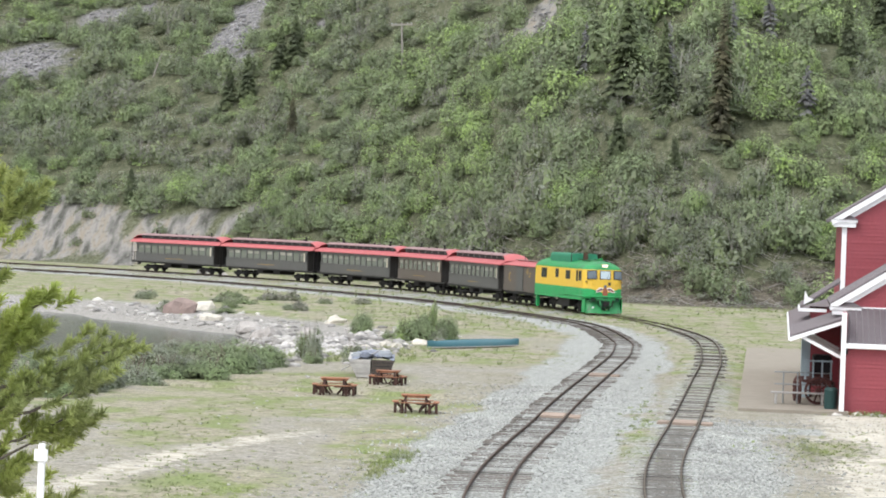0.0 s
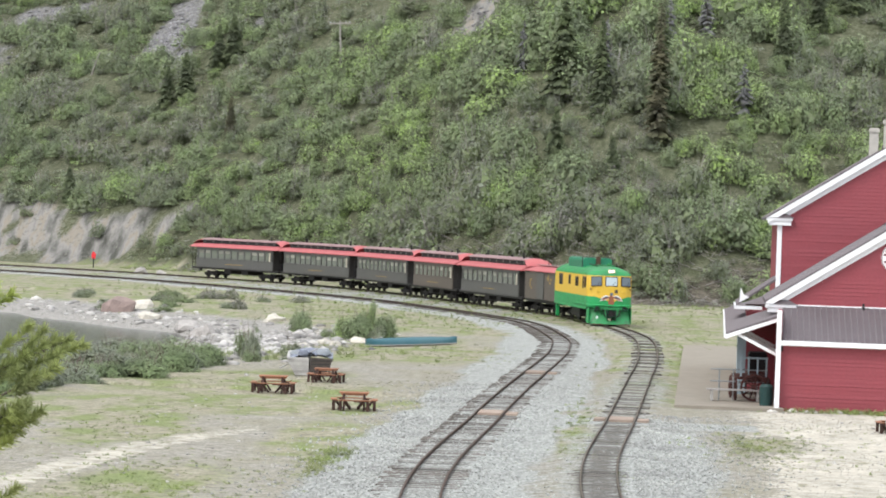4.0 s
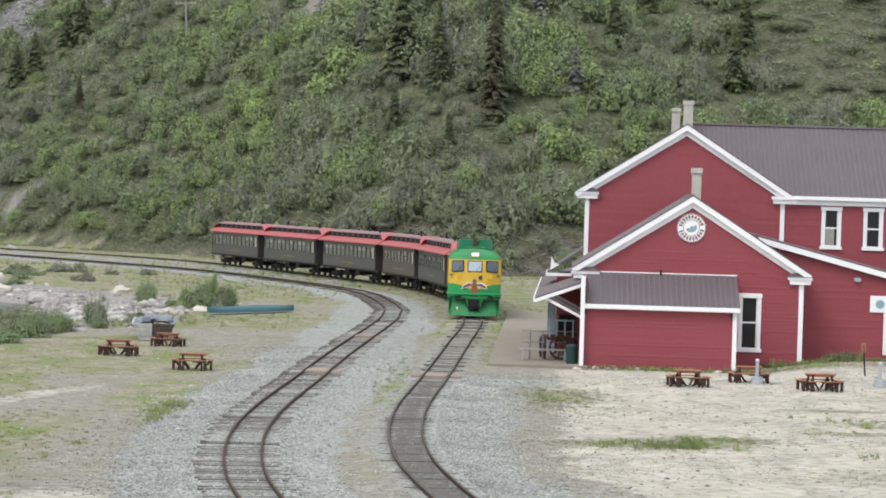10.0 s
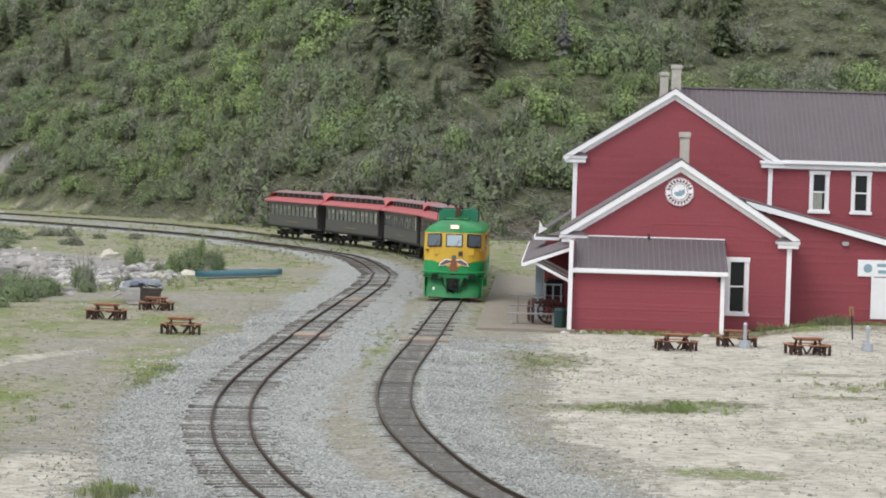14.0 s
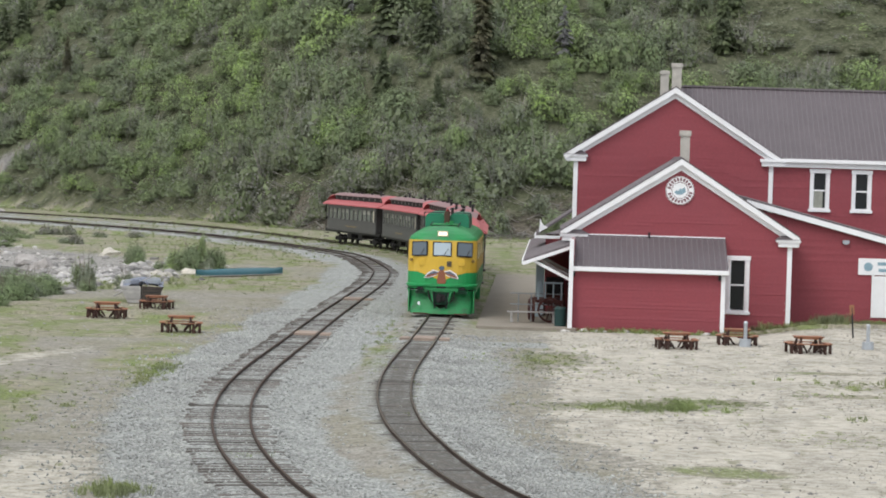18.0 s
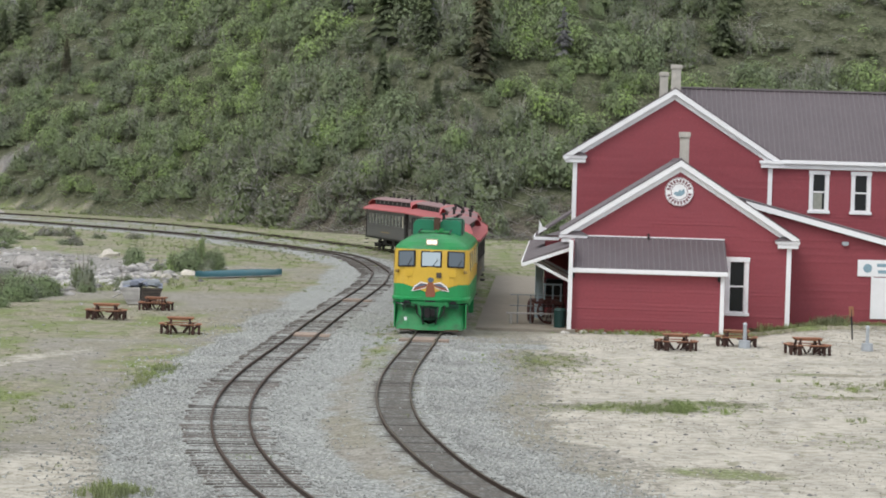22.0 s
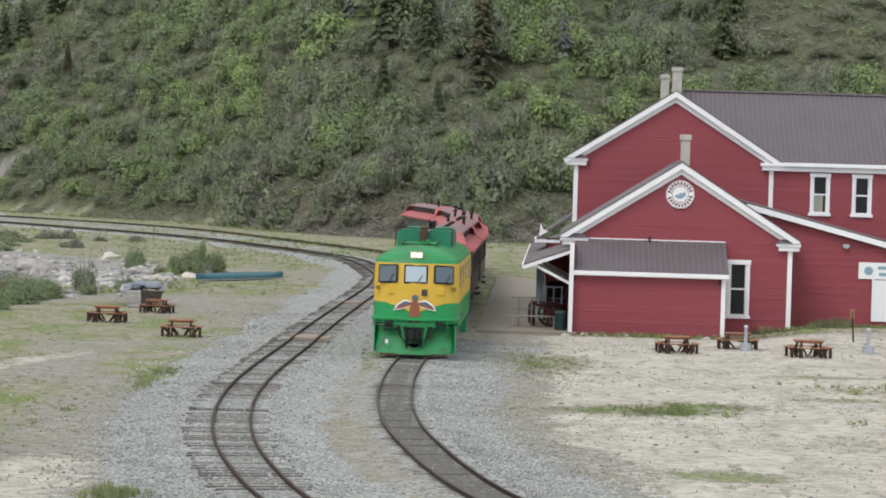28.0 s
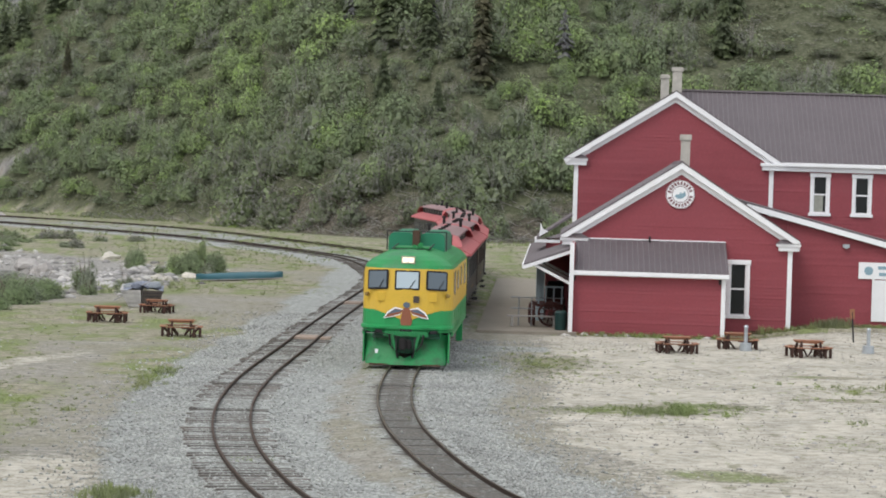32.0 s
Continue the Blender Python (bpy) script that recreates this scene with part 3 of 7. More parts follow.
    scuff = ramp(mixn.outputs[0], [(0.36, (0.2, 0.185, 0.15)), (0.5, (0.37, 0.345, 0.29)), (0.62, (0.5, 0.475, 0.41))])
    sand = over(sand, scuff, ramp(drift.outputs[0], [(0.36, (0.9, 0.9, 0.9)), (0.5, (0.35, 0.35, 0.35)), (0.6, (0.0, 0.0, 0.0))]))
    sand = over(sand, ramp(pebble.outputs["Color"], [(0.2, (0.17, 0.16, 0.14)), (0.8, (0.34, 0.325, 0.29))]), ramp(speck.outputs[0], [(0.56, (0, 0, 0)), (0.66, (0.45, 0.45, 0.45))]))
    sand = over(sand, ramp(fine.outputs[0], [(0.38, (0.13, 0.13, 0.075)), (0.62, (0.26, 0.25, 0.16))]), ramp(weeds.outputs[0], [(0.6, (0, 0, 0)), (0.7, (0.7, 0.7, 0.7))]))
    grime = ramp(mixn.outputs[0], [(0.38, (0.035, 0.031, 0.026)), (0.5, (0.09, 0.081, 0.07)), (0.62, (0.2, 0.185, 0.165))])
    # hill soil, darkened so that shade between shrubs is in the colour
    shaded_soil = ramp(mixn.outputs[0], [(0.36, (0.04, 0.045, 0.025)), (0.5, (0.095, 0.103, 0.06)), (0.62, (0.175, 0.175, 0.125))])
    rock = ramp(stones.outputs["Color"], [(0.1, (0.07, 0.07, 0.075)), (0.5, (0.17, 0.165, 0.17)), (0.9, (0.3, 0.29, 0.295))])
    rock = over(rock, shaded_soil, ramp(mid.outputs[0], [(0.5, (0, 0, 0)), (0.62, (0.6, 0.6, 0.6))]))
    streak = tex(0.5, 6, stretch=(1.3, 0.35, 0.35))
    clay = ramp(streak.outputs[0], [(0.36, (0.07, 0.07, 0.06)), (0.45, (0.16, 0.155, 0.145)), (0.53, (0.25, 0.238, 0.222)), (0.6, (0.24, 0.21, 0.165)), (0.7, (0.25, 0.24, 0.225))])
    clay = over(clay, rock, ramp(mid.outputs[0], [(0.54, (0, 0, 0)), (0.62, (0.7, 0.7, 0.7))]))
    shore = ramp(mixn.outputs[0], [(0.38, (0.15, 0.145, 0.13)), (0.5, (0.33, 0.315, 0.29)), (0.62, (0.46, 0.435, 0.4))])
    shore = over(shore, ramp(pebble.outputs["Color"], [(0.1, (0.1, 0.1, 0.095)), (0.9, (0.4, 0.385, 0.36))]), ramp(mid.outputs[0], [(0.42, (0, 0, 0)), (0.6, (0.8, 0.8, 0.8))]))
    banks = ramp(mixn.outputs[0], [(0.38, (0.045, 0.04, 0.03)), (0.5, (0.105, 0.093, 0.072)), (0.62, (0.2, 0.18, 0.145))])
    col = over(dirt, grass, mask("zone", "Green"))
    col = over(col, sand, mask("zone", "Blue"))
    col = over(col, shore, mask("zone_two", "Blue"))
    col = over(col, gravel, mask("zone", "Red"))
    col = over(col, shaded_soil, mask("zone_two", "Green"))
    col = over(col, banks, mask("zone_three", "Red"))
    col = over(col, over(rock, clay, mask("zone_three", "Blue")), mask("zone_two", "Red"))
    col = over(col, grime, mask("zone_three", "Green", 0.5, 1.1))
    l.new(col, b.inputs["Base Color"])
    bp = n.new("ShaderNodeBump")
    bp.inputs["Strength"].default_value, bp.inputs["Distance"].default_value = 0.35, 0.04
    l.new(mixn.outputs[0], bp.inputs["Height"])
    bp2 = n.new("ShaderNodeBump")
    bp2.inputs["Strength"].default_value, bp2.inputs["Distance"].default_value = 0.5, 0.03
    l.new(pebble.outputs["Distance"], bp2.inputs["Height"])
    l.new(bp.outputs[0], bp2.inputs["Normal"])
    l.new(bp2.outputs[0], b.inputs["Normal"])
    return m


ground_mesh = make_ground()
ground_mesh.materials.append(groundmat())
ground = tagged(new("ground", ground_mesh), "gravel yard, dry grass, sand and a scrubby hillside", "ground", kind="structure")


def watermat():
    m = bpy.data.materials.new("lake_water")
    m.use_nodes = True
    n, l = m.node_tree.nodes, m.node_tree.links
    b = n["Principled BSDF"]
    b.inputs["Base Color"].default_value = (0.1, 0.105, 0.1, 1)
    b.inputs["Roughness"].default_value = 0.16
    tc = n.new("ShaderNodeTexCoord")
    nz = n.new("ShaderNodeTexNoise")
    nz.inputs["Scale"].default_value, nz.inputs["Detail"].default_value = 2.2, 5
    l.new(tc.outputs["Object"], nz.inputs["Vector"])
    bp = n.new("ShaderNodeBump")
    bp.inputs["Strength"].default_value, bp.inputs["Distance"].default_value = 0.4, 0.05
    l.new(nz.outputs[0], bp.inputs["Height"])
    l.new(bp.outputs[0], b.inputs["Normal"])
    return m


tagged(part("water", ([(-110, 112, -1.0), (-22, 112, -1.0), (-22, 240, -1.0), (-110, 240, -1.0)], [(0, 1, 2, 3)]), watermat()), "still grey lake water at the stony shore", "water", kind="structure")


# ---- tracks ----
def make_track(name, line, lo, hi, near, label, wood, sunk=0.0, west=0.0):
    t = tagged(root(name), label, "railway track", kind="structure")
    ss = np.arange(lo, hi, 0.8)
    prof = [(-0.055, 0.07), (0.055, 0.07), (0.055, 0.085), (0.012, 0.1), (0.012, 0.16), (0.031, 0.168), (0.031, 0.2), (-0.031, 0.2), (-0.031, 0.168), (-0.012, 0.16), (-0.012, 0.1), (-0.055, 0.085)]
    k = len(prof)
    for side in (-0.485, 0.485):
        vs, fs = [], []
        for i, s in enumerate(ss):
            p, d = line.at(s), line.way(s)
            nrm = np.array([d[1], -d[0]])
            vs += [(*(p + nrm * (side + a)), z) for a, z in prof]
            if i:
                o = (i - 1) * k
                fs += [(o + j, o + (j + 1) % k, o + k + (j + 1) % k, o + k + j) for j in range(k)]
        part("rail", (vs, fs), M["rail"], t, "rusty steel rail")
        tops = []
        tf = []
        for i, s in enumerate(ss):
            p, d = line.at(s), line.way(s)
            nrm = np.array([d[1], -d[0]])
            tops += [(*(p + nrm * (side - 0.02)), 0.204), (*(p + nrm * (side + 0.02)), 0.204)]
            if i:
                tf.append((2 * i - 2, 2 * i - 1, 2 * i + 1, 2 * i))
        part("rail_head", (tops, tf), M["rail_head_" + name], t, "worn running surface")
    rng = random.Random(5)
    kinds = []
    for q in range(4):
        a = 0.74 + 0.035 * q
        kinds.append(rgeo(-a - 1.5 * west, a + 0.03 * (q % 2) + 0.6 * west, -0.105, 0.105, -0.06, 0.085, r=0.015))
    meshes = [part("tie", g, wood, t) for g in kinds]
    used = set()
    far = []
    count = 0
    s = lo
    while s < hi:
        p, d = line.at(s), line.way(s)
        m = Matrix.Translation((p[0] + rng.uniform(-0.06, 0.06), p[1], rng.choice((0.0, 0.0, 0.0, -0.01, -0.022)) + rng.uniform(-0.014, 0.006) - sunk)) @ Matrix.Rotation(math.atan2(-d[0], d[1]) + rng.uniform(-0.03, 0.03), 4, "Z")
        q = rng.randrange(4)
        if p[1] > 56 and count < near:
            if q not in used:
                meshes[q].matrix_basis = m
                used.add(q)
            else:
                share("tie", meshes[q], t, m)
            count += 1
        else:
            far.append(moved(kinds[q], m))
        s += 0.5 + rng.uniform(-0.04, 0.04)
    tagged(part("tie_run", join(*far), wood, t), "weathered wooden ties", kind="stuff")
    return t


M["rail_head_main_track"] = mat("rail_head_worn", (0.16, 0.125, 0.1), 0.4, 0.6, vary=0.25)
M["rail_head_loop_track"] = mat("rail_head_rusty", (0.085, 0.05, 0.036), 0.6, 0.4, vary=0.25)


# ---- the depot ----
TURN = Matrix.Translation((10, 120, 0)) @ Matrix.Rotation(radians(-2.3), 4, "Z") @ Matrix.Translation((-10, -120, 0))
depot = tagged(root("station_building", TURN), "red clapboard two-storey railway depot with white trim and grey metal roofs", "station building")


def gable_wall(x0, x1, zb, ze, xr, zr, y0, y1):
    return prism([(x0, zb), (x1, zb), (x1, ze), (xr, zr), (x0, ze)], "y", y0, y1)


def pierced(x0, x1, y0, y1, z0, z1, holes):
    """A straight wall along x with rectangular openings (x0, x1, z0, z1) right through it."""
    xs = sorted({x0, x1, *[h[0] for h in holes], *[h[1] for h in holes]})
    zs = sorted({z0, z1, *[h[2] for h in holes], *[h[3] for h in holes]})
    geos = []
    for a, b in zip(xs, xs[1:]):
        for c, d in zip(zs, zs[1:]):
            mx, mz = (a + b) / 2, (c + d) / 2
            if not any(h[0] < mx < h[1] and h[2] < mz < h[3] for h in holes):
                geos.append(box(a, b, y0, y1, c, d))
    return join(*geos)


def clapboards(parent, y, z0, z1, left, right, holes=(), pitch=0.155, seed=1):
    """Lapped boards, each row a wedge standing proud at its lower edge; left and right give the wall's ends at a height."""
    rng = random.Random(seed)
    rows = []
    z = z0
    while z < z1 - 0.02:
        h = min(pitch, z1 - z)
        a, b = left(z + h), right(z + h)
        cuts = [(a, b)]
        for hx0, hx1, hz0, hz1 in holes:
            if z + h > hz0 and z < hz1:
                cuts = [c for p, q in cuts for c in ((p, min(q, hx0)), (max(p, hx1), q)) if c[1] - c[0] > 0.02]
        for p, q in cuts:
            x = p
            while x < q - 0.01:
                e = min(q, x + rng.uniform(2.4, 4.9))
                k = 0.018 + rng.uniform(-0.005, 0.008)
                rows.append(([(x, y - k, z), (e - 0.004, y - k, z), (e - 0.004, y - 0.004, z + h + 0.012), (x, y - 0.004, z + h + 0.012), (x, y, z), (e - 0.004, y, z)], [(0, 1, 2, 3), (4, 5, 1, 0), (0, 3, 4), (1, 5, 2)]))
                x = e
        z += pitch
    for r in rows:
        part("siding_board", r, M["red_siding"], parent)


def slope_roof(name, a, b, y0, y1, parent, thick=0.12, ribs=0.23, along="y", label=""):
    """A ribbed sheet from the edge a=(h, z) down to b, drawn out from y0 to y1. along: the axis of the ridge."""
    (h0, z0), (h1, z1) = a, b
    put = (lambda h, c, z: (h, c, z)) if along == "y" else (lambda h, c, z: (c, h, z))
    v = [put(h, c, z + dz) for c in (y0, y1) for h, z in (a, b) for dz in (0, thick)]
    f = [(0, 1, 3, 2), (4, 6, 7, 5), (0, 4, 5, 1), (2, 3, 7, 6), (1, 5, 7, 3), (0, 2, 6, 4)]
    sheet = part(name, (v, f), M["roof_metal"], parent, label or "grey-brown ribbed metal roof sheet")
    if ribs:
        geos = []
        c = y0 + ribs / 2
        while c < y1:
            geos.append(([put(h, c + e, z + thick + dz) for h, z in (a, b) for e, dz in ((-0.03, 0), (-0.012, 0.03), (0.012, 0.03), (0.03, 0))], [(0, 1, 5, 4), (1, 2, 6, 5), (2, 3, 7, 6), (0, 3, 2, 1), (4, 5, 6, 7)]))
            c += ribs
        tagged(part("rib", join(*geos), M["roof_rib"], sheet), kind="stuff")
    return sheet


def rake(p, q, y, parent, drop=0.26, deep=0.2):
    """White bargeboard and soffit along a gable's edge, in the plane of y, with a shadow board behind."""
    (x0, z0), (x1, z1) = p, q
    part("bargeboard", prism([(x0, z0 - drop), (x1, z1 - drop), (x1, z1), (x0, z0)], "y", y - 0.06, y), M["white_paint"], parent)
    part("frieze_board", prism([(x0 + (0.28 if x0 < x1 else -0.28) * 0.6, z0 - drop - 0.10), (x1, z1 - drop - 0.24), (x1, z1 - drop + 0.0), (x0 + (0.28 if x0 < x1 else -0.28) * 0.6, z0 - drop + 0.14)], "y", y + deep - 0.05, y + deep + 0.02), M["white_paint"], parent)
    part("roof_edge", prism([(x0, z0 + 0.004), (x1, z1 + 0.004), (x1, z1 + 0.06), (x0, z0 + 0.06)], "y", y - 0.075, y + 0.05), M["roof_metal"], parent)
    part("soffit", prism([(x0, z0 - drop), (x1, z1 - drop), (x1, z1 - drop + 0.03), (x0, z0 - drop + 0.03)], "y", y, y + deep), M["white_paint"], parent)


def cornice_return(x0, x1, y, z, parent):
    """Boxed eave end with a little hipped metal cap."""
    part("cornice", join(rgeo(x0, x1, y - 0.1, y + 0.3, z - 0.13, z, r=0.02), rgeo(x0 + 0.1, x1 - 0.06, y - 0.04, y + 0.3, z - 0.32, z - 0.13, r=0.015)), M["white_paint"], parent)
    mx = (x0 + x1) / 2
    part("cornice_cap", ([(x0 - 0.04, y - 0.14, z), (x1 + 0.04, y - 0.14, z), (x1 + 0.04, y + 0.3, z), (x0 - 0.04, y + 0.3, z), (mx - 0.05, y + 0.25, z + 0.3), (mx + 0.05, y + 0.25, z + 0.3)], [(0, 1, 5, 4), (1, 2, 5), (3, 0, 4), (2, 3, 4, 5), (0, 3, 2, 1)]), M["roof_metal"], parent)


def sash_window(name, x0, x1, y, z0, z1, parent, trim=0.15, blind=0.0):
    w = part(name, join(rgeo(x0, x0 + trim, y - 0.05, y + 0.03, z0, z1, r=0.01), rgeo(x1 - trim, x1, y - 0.05, y + 0.03, z0, z1, r=0.01), rgeo(x0 - 0.03, x1 + 0.03, y - 0.08, y + 0.03, z1 - trim, z1 + 0.03, r=0.01)), M["white_paint"], parent, "white-painted window surround")
    part("sill", rgeo(x0 - 0.06, x1 + 0.06, y - 0.12, y + 0.03, z0 - 0.04, z0 + 0.1, r=0.015), M["white_paint"], w)
    mid = (z0 + z1) / 2
    part("sash", join(box(x0 + trim, x1 - trim, y + 0.03, y + 0.1, mid - 0.035, mid + 0.035), box(x0 + trim, x1 - trim, y + 0.035, y + 0.1, z0 + 0.1, z0 + 0.15), box(x0 + trim, x0 + trim + 0.04, y + 0.037, y + 0.1, z0 + 0.1, z1 - trim), box(x1 - trim - 0.04, x1 - trim, y + 0.037, y + 0.1, z0 + 0.1, z1 - trim)), M["white_paint"], w)
    part("pane", box(x0 + trim + 0.02, x1 - trim - 0.02, y + 0.05, y + 0.06, mid, z1 - trim), M["glass_dark"], w)
    part("pane", box(x0 + trim + 0.02, x1 - trim - 0.02, y + 0.07, y + 0.08, z0 + 0.1, mid), M["glass_dark"], w)
    if blind:
        part("curtain", box(x0 + trim + 0.03, x0 + trim + 0.03 + blind, y + 0.055, y + 0.065, z0 + 0.15, mid - 0.035), M["curtain"], w, "pale curtain behind the lower pane")
    return w


# low wing in front, with its lean-to roof
part("wing_wall", join(box(5.45, 11.85, 118.0, 118.15, -0.3, 2.56), box(5.45, 5.6, 118.15, 120.8, -0.3, 2.56), box(11.7, 11.85, 118.15, 120.8, -0.3, 2.56), prism([(118.15, 2.56), (120.8, 2.56), (120.8, 3.82)], "x", 11.7, 11.85)), M["red_siding"], depot, "red lapped-board wall")
slope_roof("wing_roof", (120.8, 3.84), (117.72, 2.56), 5.6, 12.0, depot, along="x")
part("fascia", rgeo(5.43, 12.02, 117.68, 117.74, 2.5, 2.68, r=0.01), M["white_paint"], depot)
part("eave_board", rgeo(5.45, 11.95, 117.74, 118.0, 2.48, 2.53, r=0.008), M["white_paint"], depot)
part("flashing", box(6.1, 12.0, 120.72, 120.79, 3.94, 3.99), M["white_paint"], depot)
part("vent_stub", join(tube((8.75, 120.6, 3.85), (8.75, 120.6, 4.12), 0.05)), M["dark"], depot)
for x, z in ((5.36, 3.82), (11.72, 2.5)):
    part("corner_board", rgeo(x, x + 0.18, 117.6 if z > 3 else 117.93, 118.16, -0.3, z, r=0.012), M["white_paint"], depot)
part("side_wall", prism([(118.15, 2.5), (120.8, 2.5), (120.8, 3.8), (118.15, 3.8)], "x", 5.45, 5.58), M["red_siding"], depot)
# dark blocks stand in for shade under the wing's eave ends
part("bracket_shadow_board", rgeo(5.5, 5.62, 117.8, 117.98, 2.25, 2.48, r=0.02), M["dark"], depot)
part("bracket_shadow_board", rgeo(11.6, 11.7, 117.8, 117.98, 2.25, 2.48, r=0.02), M["dark"], depot)

# one-storey gabled part
part("gable_wall", join(pierced(5.55, 14.8, 120.8, 121.0, -0.3, 4.0, [(12.22, 12.94, 0.86, 3.06)]), gable_wall(5.55, 14.8, 4.0, 4.33, 10.03, 7.19, 120.8, 121.0)), M["red_siding"], depot, "red lapped-board gable wall")
clapboards(depot, 120.8, -0.1, 7.0, lambda z: 5.6 + max(0, (z - 4.3) / 0.636) if z > 3.9 else 11.86, lambda z: 14.7 - max(0, (z - 4.3) / 0.636), [(12.04, 13.12, 0.7, 3.25)], seed=2)
clapboards(depot, 118.0, -0.1, 2.5, lambda z: 5.5, lambda z: 11.74, seed=3)
clapboards(depot, 123.0, 0.1, 4.9, lambda z: 14.8, lambda z: min(24.0, 14.8 + max(0.1, (4.9 - z) / 0.25)), [(18.5, 19.84, 0.6, 2.58)], seed=6)
part("side_wall", join(box(5.55, 5.75, 121.0, 146.0, -0.3, 3.72), box(14.6, 14.8, 121.0, 129.0, -0.3, 3.72)), M["red_siding"], depot)
slope_roof("gable_roof", (10.03, 7.2), (4.95, 3.97), 120.55, 129.0, depot)
slope_roof("gable_roof", (10.03, 7.2), (15.15, 3.97), 120.55, 129.0, depot)
part("ridge_cap", prism([(9.85, 7.24), (10.03, 7.4), (10.21, 7.24), (10.03, 7.32)], "y", 120.5, 129), M["roof_metal"], depot)
rake((4.95, 4.07), (10.03, 7.3), 120.56, depot)
rake((15.15, 4.07), (10.03, 7.3), 120.56, depot)
cornice_return(4.92, 6.15, 120.62, 3.98, depot)
cornice_return(14.15, 15.2, 120.62, 3.98, depot)
for x, y in ((5.47, 120.74), (14.66, 120.74)):
    part("corner_board", rgeo(x, x + 0.2, y, y + 0.2, -0.3, 3.7, r=0.012), M["white_paint"], depot)
sash_window("window", 12.08, 13.08, 120.8, 0.76, 3.2, depot, trim=0.17, blind=0.0)
part("chimney", join(rgeo(10.1, 10.5, 123.75, 124.2, 6.6, 8.35, r=0.015), rgeo(10.05, 10.55, 123.69, 124.26, 8.3, 8.55, r=0.02)), M["brick"], depot, "pale weathered brick chimney")

# two-storey block with a cross gable
part("gable_wall", gable_wall(5.55, 14.5, 3.0, 7.6, 10.02, 10.43, 129.0, 129.2), M["red_siding"], depot, "red lapped-board upper gable wall")
part("side_wall", join(box(5.55, 5.75, 129.2, 146.0, 3.72, 7.2)), M["red_siding"], depot)
UPPER = (16.25, 18.15, 20.6, 22.6, 25.4, 28.0)
upper_holes = [(x + 0.13, x + 0.77, 5.22, 6.87) for x in UPPER]
part("main_wall", pierced(14.5, 46, 129.06, 129.26, -0.2, 7.35, upper_holes), M["red_siding"], depot, "red lapped-board long wall")
clapboards(depot, 129.06, 3.2, 7.1, lambda z: 14.5, lambda z: 34.0, [(x - 0.02, x + 0.92, 5.08, 7.03) for x in UPPER], seed=4)
clapboards(depot, 129.0, 3.8, 10.2, lambda z: 5.6 + max(0, (z - 7.55) / 0.634), lambda z: 14.4 - max(0, (z - 7.55) / 0.634), seed=5)
# near-black sheets added behind the windows in place of unlit rooms
part("dark_room", join(box(12.3, 12.9, 122.4, 122.5, 0.5, 3.4), box(14.7, 45, 131.5, 131.6, 3.2, 7.3)), M["dark"], depot)
part("end_wall", box(45.8, 46, 129.26, 139.0, -0.2, 7.35), M["red_siding"], depot)
part("back_wall", box(5.75, 45.8, 138.8, 139.0, -0.2, 7.35), M["red_siding"], depot)
slope_roof("upper_roof", (10.02, 10.45), (5.05, 7.3), 128.75, 146.2, depot)
slope_roof("upper_roof", (10.02, 10.45), (14.85, 7.38), 128.75, 132.0, depot, ribs=0)
main_roof = part("main_roof", join(prism([(10.02, 134.0), (14.9, 128.75), (46.3, 128.75), (46.3, 134.0)], "z", 0, 0.12)), M["roof_metal"], depot, "grey-brown ribbed metal roof sheet")
for v_ in main_roof.data.vertices:
    v_.co.z += 7.36 + (v_.co.y - 128.75) * 0.625
ribs_ = []
for i in range(int((46.3 - 10.3) / 0.23)):
    x = 10.3 + 0.23 * i
    y0 = 128.75 + 5.25 * max(0.0, (14.9 - x) / 4.88)
    z0 = 7.48 + (y0 - 128.75) * 0.625
    ribs_.append(([(x + e_, y_, z_ + dz_) for y_, z_ in ((134.0, 10.765), (y0, z0)) for e_, dz_ in ((-0.03, 0), (-0.012, 0.03), (0.012, 0.03), (0.03, 0))], [(0, 1, 5, 4), (1, 2, 6, 5), (2, 3, 7, 6), (0, 3, 2, 1), (4, 5, 6, 7)]))
tagged(part("rib", join(*ribs_), M["roof_rib"], main_roof), kind="stuff")
slope_roof("main_roof", (134.0, 10.64), (139.3, 7.36), 10.0, 46.3, depot, along="x", ribs=0)
part("ridge_cap", box(10.3, 46.3, 133.85, 134.15, 10.74, 10.82), M["roof_rib"], depot, "pale metal ridge cap")
rake((5.05, 7.41), (10.02, 10.56), 128.76, depot)
rake((14.95, 7.41), (10.02, 10.56), 128.76, depot)
cornice_return(5.0, 6.1, 128.82, 7.4, depot)
part("cornice", join(rgeo(13.95, 15.1, 128.66, 129.0, 7.27, 7.42, r=0.02), rgeo(14.02, 15.1, 128.74, 129.0, 7.08, 7.27, r=0.02)), M["white_paint"], depot)
part("fascia", join(rgeo(14.9, 46.3, 128.68, 128.76, 7.3, 7.47, r=0.012), rgeo(14.9, 46.2, 128.86, 129.05, 7.08, 7.3, r=0.012)), M["white_paint"], depot)
for x in (5.47, 14.36):
    part("corner_board", rgeo(x, x + 0.2, 128.94, 129.15, 3.4, 7.1, r=0.012), M["white_paint"], depot)
for i, x in enumerate(UPPER):
    sash_window("window", x, x + 0.9, 129.06, 5.12, 7.0, depot, trim=0.15, blind=0.42 if i == 0 else 0.0)
